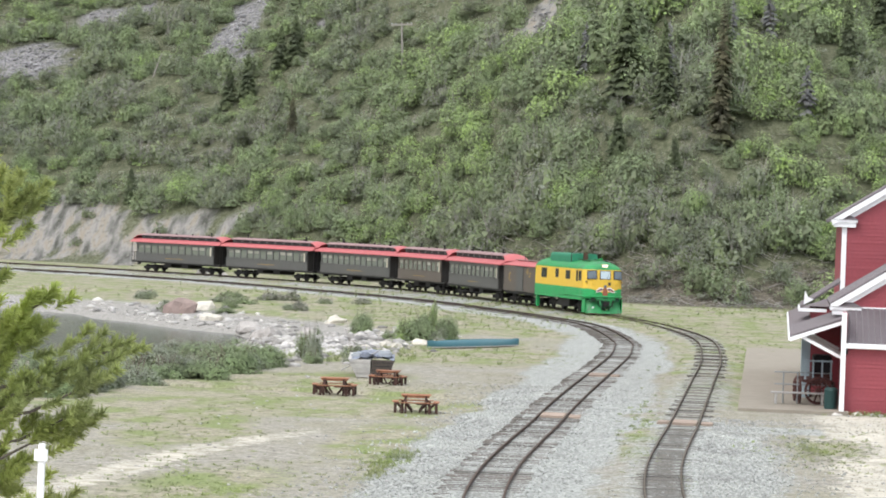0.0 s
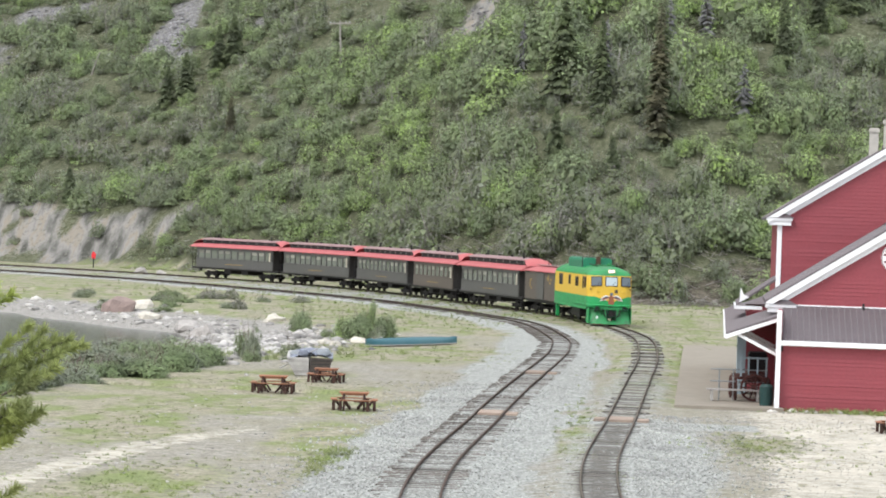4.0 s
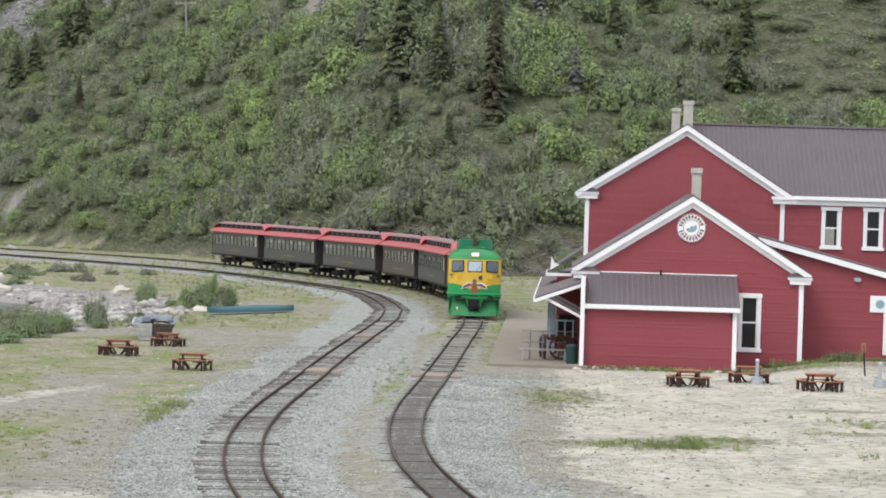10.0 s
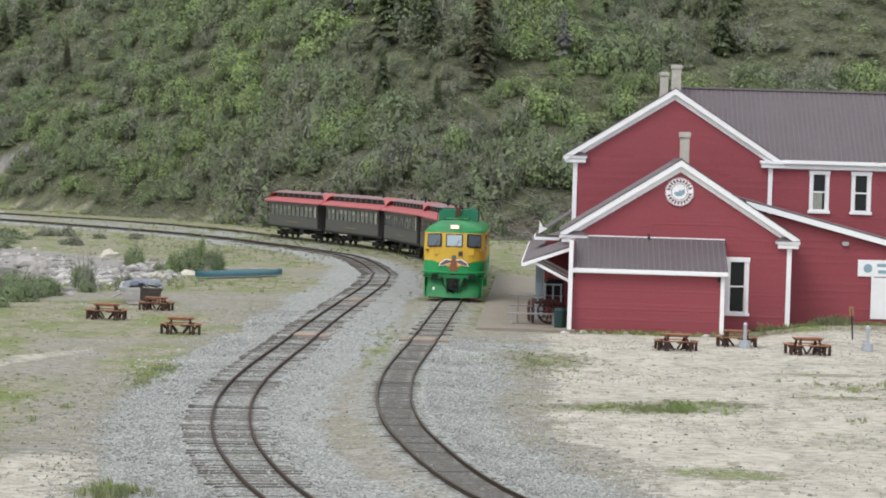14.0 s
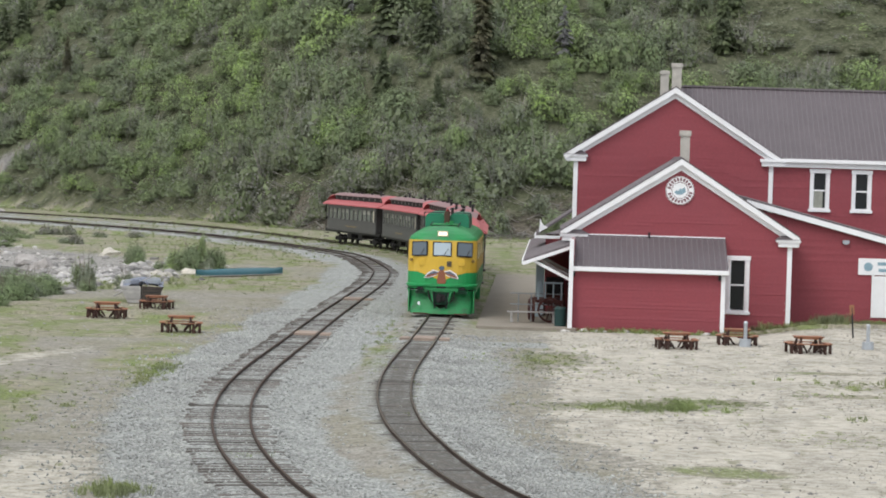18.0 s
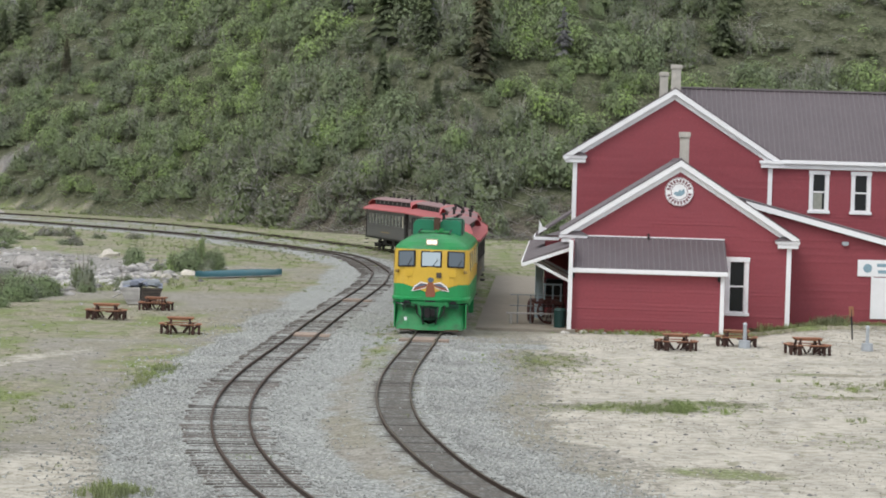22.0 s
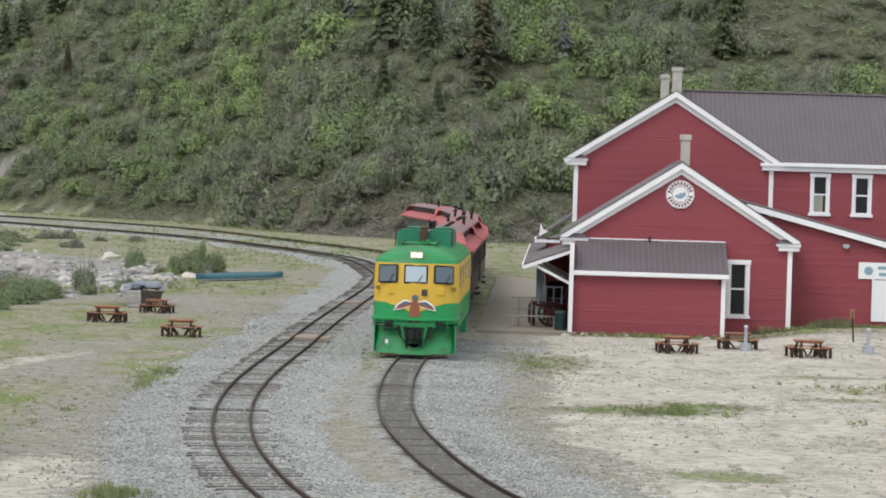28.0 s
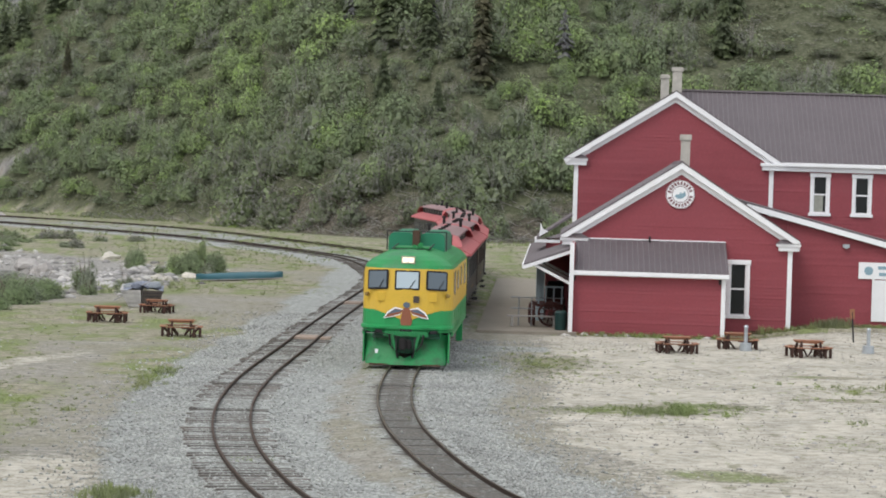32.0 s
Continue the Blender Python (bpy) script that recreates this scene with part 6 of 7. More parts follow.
def cards(pos, nrm, size, rng, ratio=0.7):
    """Leaf quads at pos, facing about nrm."""
    n = len(pos)
    nrm = nrm / (np.linalg.norm(nrm, axis=1, keepdims=True) + 1e-9)
    ref = rng.normal(size=(n, 3))
    u = np.cross(nrm, ref)
    u /= np.linalg.norm(u, axis=1, keepdims=True) + 1e-9
    v = np.cross(nrm, u)
    s = size[:, None]
    a, b = u * s, v * s * ratio
    bend = nrm * s * 0.12
    return np.stack([pos - a - b * 0.5, pos + a - b * 0.5 + bend, pos + b], 1).reshape(-1, 3)


def dome(rng, leaves, lumps=8, size=(0.2, 0.42), open_=0.25):
    """A shrub's foliage in a unit-radius dome of uneven lumps: leaf places, facings, sizes, and the lumps."""
    az, up = rng.uniform(0, 2 * np.pi, lumps), rng.uniform(0.02, 0.95, lumps)
    flat = np.sqrt(1 - up ** 2)
    out = np.stack([np.cos(az) * flat, np.sin(az) * flat, up], 1)
    c = out * rng.uniform(0.32, 0.66, (lumps, 1))
    r = rng.uniform(0.28, 0.5, lumps)
    k = rng.choice(lumps, leaves, p=r ** 2 / (r ** 2).sum())
    d = rng.normal(size=(leaves, 3))
    d /= np.linalg.norm(d, axis=1, keepdims=True)
    inward = (d * (out[k] + (0, 0, 0.5))).sum(1) < -0.25
    d = np.where(inward[:, None], -d, d)
    pos = c[k] + d * (r[k] * (1.04 - open_ * rng.rand(leaves) ** 2))[:, None]
    pos[:, 2] = np.maximum(pos[:, 2], 0.03 * rng.rand(leaves))
    nrm = d * 0.75 + pos * 0.45 + rng.normal(size=(leaves, 3)) * 0.22 + (0, 0, 0.55)
    return pos, nrm, rng.uniform(size[0], size[1], leaves), c, r


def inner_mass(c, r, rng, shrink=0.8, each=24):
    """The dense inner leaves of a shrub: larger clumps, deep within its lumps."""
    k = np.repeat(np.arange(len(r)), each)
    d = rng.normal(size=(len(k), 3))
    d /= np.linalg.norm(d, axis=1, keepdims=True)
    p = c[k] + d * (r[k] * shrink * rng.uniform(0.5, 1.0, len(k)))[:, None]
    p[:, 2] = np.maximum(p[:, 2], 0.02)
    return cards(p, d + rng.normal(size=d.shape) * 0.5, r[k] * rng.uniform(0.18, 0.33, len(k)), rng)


def stems(rng, n, spread=0.7, tall=1.0):
    """Thin upright stems as slender quads."""
    out = []
    for _ in range(n):
        a = rng.uniform(0, 2 * np.pi)
        top = np.array([np.cos(a) * spread * rng.uniform(0.3, 1), np.sin(a) * spread * rng.uniform(0.3, 1), tall * rng.uniform(0.6, 1.1)])
        b = rng.normal(size=3) * (0.08, 0.08, 0)
        w = np.array([0.014, 0, 0]) if rng.rand() < 0.5 else np.array([0.01, 0.01, 0])
        mid = (b + top) / 2 + rng.normal(size=3) * 0.06
        out += [b - w, b + w, mid + w * 0.7, mid - w * 0.7, mid - w * 0.7, mid + w * 0.7, top + w * 0.2, top - w * 0.2]
    return np.array(out)


def stamp(protos, places, rng):
    """Copies of the vertex lists at (x, y, z, radius, height)."""
    out = []
    for x, y, z, r, h in places:
        p = protos[rng.randint(len(protos))]
        a = rng.uniform(0, 2 * np.pi)
        c, s = np.cos(a), np.sin(a)
        q = p * (r, r, h)
        out.append(np.stack([q[:, 0] * c - q[:, 1] * s + x, q[:, 0] * s + q[:, 1] * c + y, q[:, 2] + z], 1))
    return np.concatenate(out)


def tris_of(v):
    return np.arange(len(v)).reshape(-1, 3)


def quads_of(v):
    return np.arange(len(v)).reshape(-1, 4)


rv = np.random.RandomState(11)


def protos_for(leaves, size, n=7, open_=0.25, blobs=11):
    """Foliage of some shrubs, and their inner growth."""
    out, cores = [], []
    for _ in range(n):
        p, m, s, c, r = dome(rv, leaves, blobs, size, open_)
        out.append(cards(p, m, s, rv))
        cores.append(inner_mass(c, r, rv, 0.82))
    return out, cores


P_full, C_full = protos_for(720, (0.028, 0.064), n=12, open_=0.3, blobs=12)
P_thin, C_thin = protos_for(560, (0.023, 0.052), n=10, open_=0.5, blobs=12)
P_low = protos_for(75, (0.06, 0.13), n=9, blobs=5)[0]
P_stem = [stems(rv, 16) for _ in range(6)]


def rock_amount(x, y):
    m = 0.0
    for cx, cy, rx, ry in ROCKS:
        m = max(m, float(smoothstep(1.35, 0.8, math.hypot((x - cx) / rx, (y - cy) / ry))))
    return m


WOOD = {"leaf_bright": [], "leaf_mid": [], "leaf_grey": [], "leaf_brown": [], "heath": []}
thin = {"leaf_grey", "leaf_brown"}
# conifers: x, y, height, needles, slenderness
CONIFERS = [(-6.1, 292.7, 10.2, "spruce", 0.19), (3.2, 279.2, 13.4, "spruce_rust", 0.085), (3.6, 281.5, 12.9, "spruce", 0.07), (-2.3, 284.9, 9.2, "spruce", 0.11), (-1.9, 286.5, 8.2, "spruce_grey", 0.12), (-51.1, 365.8, 5.4, "spruce", 0.3), (-49.2, 365.6, 5.6, "spruce", 0.3), (-57.2, 364.1, 4.6, "spruce", 0.3), (-54.8, 363.0, 5.4, "spruce", 0.3), (15.9, 296.2, 7.0, "spruce", 0.14), (-6.5, 280.4, 4.6, "spruce", 0.18), (28.1, 291.2, 5.8, "spruce", 0.2), (-46.0, 341.2, 4.6, "spruce_rust", 0.14), (23.6, 311.0, 6.5, "spruce", 0.16), (-10.5, 301.1, 5.0, "spruce_grey", 0.12), (4.4, 297.6, 5.4, "spruce_grey", 0.13), (8.3, 302.2, 6.0, "spruce_grey", 0.12), (11.5, 284.0, 5.0, "spruce_grey", 0.2), (-66, 346.5, 3.6, "spruce", 0.28), (20, 307, 7, "spruce", 0.13), (-9.5, 304, 3.5, "spruce", 0.13), (30, 300, 7, "spruce", 0.15), (-1, 275, 3.6, "spruce", 0.2)]


def at_noise(x, y, scale, seed):
    return float(fnoise(np.array([x]), np.array([y]), scale, seed)[0])


taken = np.zeros((0, 3))
tries = 0
while len(taken) < 2600 and tries < 70000:
    tries += 1
    x = rv.uniform(-112, 56)
    dy = 116 * rv.rand() + 1.5
    y = float(np.interp(x, FOOT_X, FOOT_Y)) + dy
    # keep to the wedge that the slope shows from the yard
    if x / y < -0.26 or x / y > 0.175 or rv.rand() < 0.97 * rock_amount(x, y) or (dy < 7 and x > -16 and rv.rand() < 0.8) or (dy < 4 and -60 < x < -22 and rv.rand() < 0.85):
        continue
    east = float(smoothstep(-46, -8, x + 10 * (at_noise(x, y, 15, 31) - 0.5)))
    size = (1.5 + 2.0 * rv.rand() ** 1.2) * (0.86 + 0.22 * east) * (0.75 + 0.5 * at_noise(x, y, 11, 34))
    if any(abs(x - c[0]) < 0.9 + 0.16 * c[2] and -2.5 - 0.8 * c[2] < y - c[1] < 1.2 for c in CONIFERS):
        size = min(size, 1.3)
    if len(taken) and (np.hypot(taken[:, 0] - x, (taken[:, 1] - y) * 0.9) < 0.29 * (taken[:, 2] + size)).any():
        continue
    taken = np.vstack([taken, (x, y, size)])
    z = hz(x, y)
    n1, n2 = at_noise(x, y, 24, 32), at_noise(x, y, 9, 33)
    bare = float(smoothstep(20, 34, x)) * float(smoothstep(22, 32, dy)) + float(smoothstep(-20, -40, x)) * float(smoothstep(70, 95, dy)) * 0.2
    if rv.rand() < bare or (rv.rand() < 0.4 and at_noise(x, y, 17, 35) > 0.64 - 0.1 * (1 - east)):
        WOOD["heath" if rv.rand() < 0.7 else "leaf_brown"].append((x, y, z - 0.1, size * 0.85, size * 0.36))
        continue
    g = 0.5 * n1 + 0.5 * n2 + 0.2 * (east - 0.6) + rv.normal() * 0.07
    kind = "leaf_bright" if g > 0.57 else "leaf_mid" if g > 0.43 else "leaf_grey" if g > 0.3 else "leaf_brown"
    WOOD[kind].append((x, y, z - 0.15, size, size * rv.uniform(1.0, 1.5) * (1.1 if east > 0.5 else 0.95)))
# a taller fringe along the foot of the slope
for i in range(130):
    x = rv.uniform(-60, 48)
    y = np.interp(x, FOOT_X, FOOT_Y) + rv.uniform(8, 15)
    r = rv.uniform(1.5, 2.5)
    kind = ("leaf_mid", "leaf_grey", "leaf_bright", "leaf_brown")[rv.choice(4, p=[0.4, 0.26, 0.22, 0.12])]
    if rock_amount(x, y) < 0.4:
        WOOD[kind].append((x, y, hz(x, y) - 0.2, r, r * rv.uniform(1.4, 1.9)))
# ground cover between the shrubs
for i in range(6800):
    x = rv.uniform(-105, 56)
    y = np.interp(x, FOOT_X, FOOT_Y) + 114 * rv.rand() + 3
    if x / y < -0.26 or x / y > 0.175 or rock_amount(x, y) > 0.35 or (x > -12 and rv.rand() < 0.25):
        continue
    r = rv.uniform(0.6, 1.4)
    WOOD[("heath", "leaf_grey", "leaf_mid", "leaf_bright")[rv.choice(4, p=[0.36, 0.2, 0.27, 0.17])]].append((x, y, hz(x, y) - 0.1, r * 1.3, r * 0.6))

# rough brush along the bank at the foot
for i in range(900):
    x = rv.uniform(-58, 30)
    y = np.interp(x, FOOT_X, FOOT_Y) + rv.uniform(0, 10)
    if rock_amount(x, y) > 0.3 or (x < -24 and rv.rand() < 0.3):
        continue
    r = rv.uniform(0.35, 0.9)
    WOOD[("leaf_brown", "heath", "leaf_grey")[rv.choice(3, p=[0.4, 0.4, 0.2])]].append((x, y, hz(x, y) - 0.1, r * 1.2, r * 0.7))

LABELS = {"leaf_bright": "fresh green leafy alder scrub on the slope", "leaf_mid": "green willow and alder scrub on the slope", "leaf_grey": "grey-green half-leaved scrub on the slope", "leaf_brown": "brown-grey bare-stemmed scrub on the slope", "heath": "low dark heath and moss on the slope"}
mass = []
for n_, (k, places) in enumerate(WOOD.items()):
    big = [p for p in places if p[4] > 1.0]
    low = [p for p in places if p[4] <= 1.0]
    parts_ = [stamp(P_low, low, rv)]
    if big:
        # the same picks for the leaves and for the growth within them
        parts_.append(stamp(P_thin if k in thin else P_full, big, np.random.RandomState(n_)))
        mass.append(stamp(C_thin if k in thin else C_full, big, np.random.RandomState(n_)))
    v = np.concatenate(parts_)
    tagged(mesh_arrays("hillside_scrub" if k != "heath" else "hillside_heath", v, tris_of(v), M[k]), LABELS[k], "scrub", kind="stuff")
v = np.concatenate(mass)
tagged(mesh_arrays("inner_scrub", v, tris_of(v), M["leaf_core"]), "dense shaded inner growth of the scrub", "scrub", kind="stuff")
stem_places = [p for k in ("leaf_grey", "leaf_brown", "leaf_mid") for p in WOOD[k] if p[4] > 1.0 and rv.rand() < (0.9 if k != "leaf_mid" else 0.35)]
v = stamp(P_stem, [(x, y, z, r * 0.9, h * 1.08) for x, y, z, r, h in stem_places], rv)
tagged(mesh_arrays("bare_stems", v, quads_of(v), M["grey_wood"]), "pale bare stems standing out of the scrub", "scrub", kind="stuff")


# ---- conifers ----
def conifer(x, y, h, material, label, width=0.17, bare=0.0, seed=0):
    rng = np.random.RandomState(seed + 100)
    t = tagged(root("conifer", pose(x, y, hz(x, y) - 0.1)), label, "conifer", "conifers on the slope")
    part("trunk", tube((0, 0, 0), (0, 0, h), 0.018 * h, 0.01, 8), M["bark"], t)
    out = []
    z = 0.04 * h
    while z < h * 0.985:
        u = z / h
        reach = width * h * (1 - u) ** 0.8 * (0.6 + 0.4 * min(1, u / 0.1)) + 0.13
        lop = rng.uniform(0.85, 1.1)
        for _ in range(11):
            a = rng.uniform(0, 2 * np.pi)
            rr = reach * lop * rng.uniform(0.55, 1.2)
            if rng.rand() < bare:
                continue
            d = np.array([np.cos(a), np.sin(a), 0])
            side = np.array([-np.sin(a), np.cos(a), 0])
            drop = rng.uniform(0.3, 0.5)
            for f0, f1, w in ((0.0, 0.5, 0.3), (0.3, 0.8, 0.36), (0.65, 1.0, 0.22)):
                p0 = d * rr * f0 + (0, 0, z - drop * rr * f0 ** 1.4)
                p1 = d * rr * f1 + (0, 0, z - drop * rr * f1 ** 1.4 + rng.normal() * 0.03)
                w = w * rr * rng.uniform(0.6, 1.1) + 0.03
                # a fan of hanging sprays to each side of the bough
                for e in (-1, 1):
                    tip = p1 + side * e * w * 0.9 - (0, 0, 0.12 + 0.2 * w)
                    out += [p0, p0 + side * e * w * 0.5 - (0, 0, 0.04), tip, p1]
        z += h * 0.016 + 0.07
    v = np.array(out)
    mesh_arrays("crown", v, quads_of(v), material, t)
    return t


for i, (x, y, h, k, wdt) in enumerate(CONIFERS):
    lab = {"spruce": "dark green narrow spruce on the scrubby slope", "spruce_rust": "dark spruce with rusty dead needles on the slope", "spruce_grey": "dead grey spruce standing on the slope"}[k]
    conifer(x, y, h + 0.6, M[k], lab, min(wdt * 1.1 + 0.015, 0.25), 0.72 if k == "spruce_grey" else 0.05, i)


# ---- shrubs on the flat: each a thing of stems and leaves ----
def shrub(x, y, r, h, kind, seed, label, leaves=1700):
    rng = np.random.RandomState(seed + 500)
    t = tagged(root("shrub", pose(x, y, hz(x, y) - 0.03)), label, "shrub", "willow shrubs by the shore")
    leaves = int(leaves * min(2.2, max(0.7, r * h)))
    p, m, s, c, q = dome(rng, leaves, 13, (0.024, 0.055), 0.3)
    v = cards(p, m, s, rng) * (r, r, h)
    mesh_arrays("foliage", v, tris_of(v), M[kind], t)
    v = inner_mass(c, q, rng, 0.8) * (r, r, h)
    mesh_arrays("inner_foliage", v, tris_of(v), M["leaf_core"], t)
    w = stems(rng, 18) * (r, r, h * 1.08)
    mesh_arrays("woody_base", w, quads_of(w), M["twig"], t)
    return t


SHRUBS = [(-14.7, 168.5, 1.35, 1.95, "leaf_mid"), (-13.7, 169.2, 0.95, 1.6, "leaf_mid"), (-15.9, 169.0, 0.95, 1.5, "leaf_bright"), (-14.0, 167.8, 0.7, 0.9, "leaf_grey"), (-19.7, 181.5, 0.95, 1.6, "leaf_mid"), (-17.6, 139.5, 0.7, 1.9, "leaf_grey"), (-15.9, 141.0, 0.6, 1.4, "leaf_grey"), (-18.4, 143.0, 0.6, 1.6, "leaf_mid"), (-14.4, 168.2, 0.4, 2.6, "leaf_bright"), (-17.4, 138.0, 0.6, 0.8, "leaf_mid"), (-17.2, 172.0, 0.5, 0.7, "leaf_mid")]
rs = random.Random(8)
for i in range(30):
    u = i / 29
    x = -24.8 + 5.4 * u + rs.uniform(-0.8, 0.8)
    y = 107 + 25 * u + rs.uniform(-1.5, 3.0)
    SHRUBS.append((x, y, rs.uniform(1.1, 1.6), rs.uniform(1.0, 1.45) * (1.15 if u < 0.5 else 0.9), rs.choice(["leaf_mid", "leaf_mid", "leaf_grey", "leaf_grey"])))
for i in range(14):
    SHRUBS.append((rs.uniform(-40, -24), rs.uniform(196, 232), rs.uniform(0.7, 1.3), rs.uniform(0.5, 1.0), rs.choice(["leaf_mid", "leaf_grey", "leaf_brown"])))
for x, y in ((-23.5, 136), (-25, 131), (-26, 126), (-28, 120), (-21.5, 133), (-23, 128), (-24.5, 122), (-20.5, 137)):
    SHRUBS.append((x, y, 1.5, 1.2, "leaf_mid" if y % 2 else "leaf_grey"))
for i, (x, y, r, h, k) in enumerate(SHRUBS):
    shrub(x, y, r, h, k, i, {"leaf_mid": "green willow shrub on the flat by the shore", "leaf_grey": "grey-green willow shrub with bare twigs by the shore", "leaf_bright": "fresh light green shrub by the shore", "leaf_brown": "brownish half-bare low shrub by the shore"}[k])


# ---- the pine beside the viewpoint ----
pine = tagged(root("pine_tree", pose(-14.75, 61.2, hz(-14.75, 61.2) - 0.1)), "young lodgepole pine with long yellow-green needle tufts", "pine")
part("trunk", tube((0, 0, 0), (0.05, 0, 8.6), 0.13, 0.03, 10), M["bark"], pine)
rp = np.random.RandomState(77)


def needle_tuft(tip, d, n=120, length=0.19):
    """A bottle-brush of needles along the last stretch of a twig."""
    out = []
    d = np.array(d, float)
    d /= np.linalg.norm(d)
    for _ in range(n):
        u = rp.rand() ** 0.7
        base = np.array(tip) - d * 0.42 * (1 - u)
        w = rp.normal(size=3)
        w -= d * (w @ d)
        w /= np.linalg.norm(w)
        v = d * rp.uniform(0.35, 0.9) + w * rp.uniform(0.5, 1.0)
        v /= np.linalg.norm(v)
        e = base + v * length * rp.uniform(0.7, 1.1)
        s = np.cross(v, rp.normal(size=3))
        s /= np.linalg.norm(s)
        s *= 0.011
        out += [base - s, base + s, e + s * 0.5, e - s * 0.5]
    return out


# branch ends: sideways, depth, height above the foot
PINE_LIMBS = [(1.0, 0.1, 7.6), (1.7, -0.2, 7.25), (1.3, 0.3, 6.9), (0.8, -0.3, 6.5), (2.15, 0.1, 5.35), (1.4, -0.2, 5.0), (1.9, 0.3, 4.7), (1.2, 0.2, 4.3), (2.5, -0.1, 4.05), (3.55, 0.2, 4.55), (3.2, -0.2, 3.9), (1.9, -0.3, 3.6), (2.8, 0.2, 3.3), (1.3, 0.1, 3.15), (2.2, 0.1, 2.85), (1.0, -0.1, 2.5), (1.6, 0.3, 2.3), (2.35, -0.2, 1.6), (1.0, 0.2, 1.5), (-0.9, 0.5, 6.2), (-1.2, 0.3, 4.6), (-1.3, 0.6, 3.2), (0.5, 0.8, 5.8), (0.4, 0.2, 8.3), (-0.4, 0.2, 7.6)]
needles = []
for i, (x, y, z) in enumerate(PINE_LIMBS):
    zb = max(0.6, z - 0.25 * abs(x) - 0.3)
    k = Vector((x * 0.55, y * 0.5, zb + (z - zb) * 0.35))
    limb = join(tube((0, 0, zb), k, 0.045, 0.03, 6), tube(k, (x, y, z), 0.03, 0.012, 6))
    part("limb", limb, M["bark"], pine)
    tip = np.array([x, y, z])
    needles += needle_tuft(tip, (x * 0.5, y, 0.6), 150)
    for q in range(11):
        f = rp.uniform(0.4, 1.0)
        b = np.array(k) * (1 - f) + tip * f
        o = rp.normal(size=3) * (0.28, 0.26, 0.24)
        needles += needle_tuft(b + o, o * 0.5 + (0.15 * x, 0, 0.35), 130)
v = np.array(needles)
mesh_arrays("needles", v, quads_of(v), M["pine"], pine)

# white marker post with a crossboard
marker = tagged(root("marker_post", pose(-12.17, 58.5, hz(-12.17, 58.5))), "white wooden marker post with a small crossboard", "post")
part("post", rgeo(-0.055, 0.055, -0.05, 0.05, 0, 2.75, r=0.01), M["white_paint"], marker)
part("crossboard", rgeo(-0.12, 0.12, -0.09, -0.05, 2.45, 2.66, r=0.01), M["white_paint"], marker)

# utility pole on the slope
pole = tagged(root("utility_pole", pose(-33.4, 343.7, hz(-33.4, 343.7) - 0.2, 0, -3, 0)), "weathered wooden utility pole with a crossarm on the slope", "utility pole")
part("pole", tube((0, 0, 0), (0, 0, 5.6), 0.14, 0.1), M["grey_wood"], pole)
part("crossarm", rgeo(-1.3, 1.3, -0.07, 0.07, 5.2, 5.38, r=0.01), M["grey_wood"], pole)
for x in (-1.15, -0.7, 0.7, 1.15):
    part("insulator", tube((x, 0, 5.38), (x, 0, 5.55), 0.05), M["galv"], pole)
snag = tagged(part("snag", join(tube((0, 0, 0), (1.1, 0, 3.2), 0.12, 0.08), tube((0.5, 0, 1.5), (0.2, 0.2, 2.1), 0.04, 0.02)), M["grey_wood"]), "bleached leaning dead trunk on the slope", "dead trunk")
snag.matrix_basis = pose(-70.0, 380.1, hz(-70, 380.1))
flag = tagged(root("track_marker", pose(-58.3, 322.0, hz(-58.3, 322.0))), "red board on a short black post beside the track", "marker")
part("post", tube((0, 0, 0), (0, 0, 1.1), 0.07), M["dark"], flag)
part("board", prism([(-0.2, 1.0), (0.2, 1.0), (0.26, 1.5), (0, 1.85), (-0.26, 1.5)], "y", -0.03, 0.03), M["red_sign"], flag)


# ---- stones ----
def stone_geo(rng, r, flat=0.65, big=True):
    bm = bmesh.new()
    bmesh.ops.create_icosphere(bm, subdivisions=2 if big else 1, radius=1)
    off = Vector((rng.uniform(0, 50), rng.uniform(0, 50), rng.uniform(0, 50)))
    for v in bm.verts:
        k = 1 + 0.6 * noise.noise(v.co * 1.1 + off) + 0.2 * noise.noise(v.co * 2.7 + off)
        v.co = Vector((v.co.x * k, v.co.y * k, max(v.co.z * k * flat, -0.25))) * r
    bm.verts.index_update()
    g = [tuple(v.co) for v in bm.verts], [tuple(v.index for v in f.verts) for f in bm.faces]
    bm.free()
    return g


rr_ = random.Random(21)
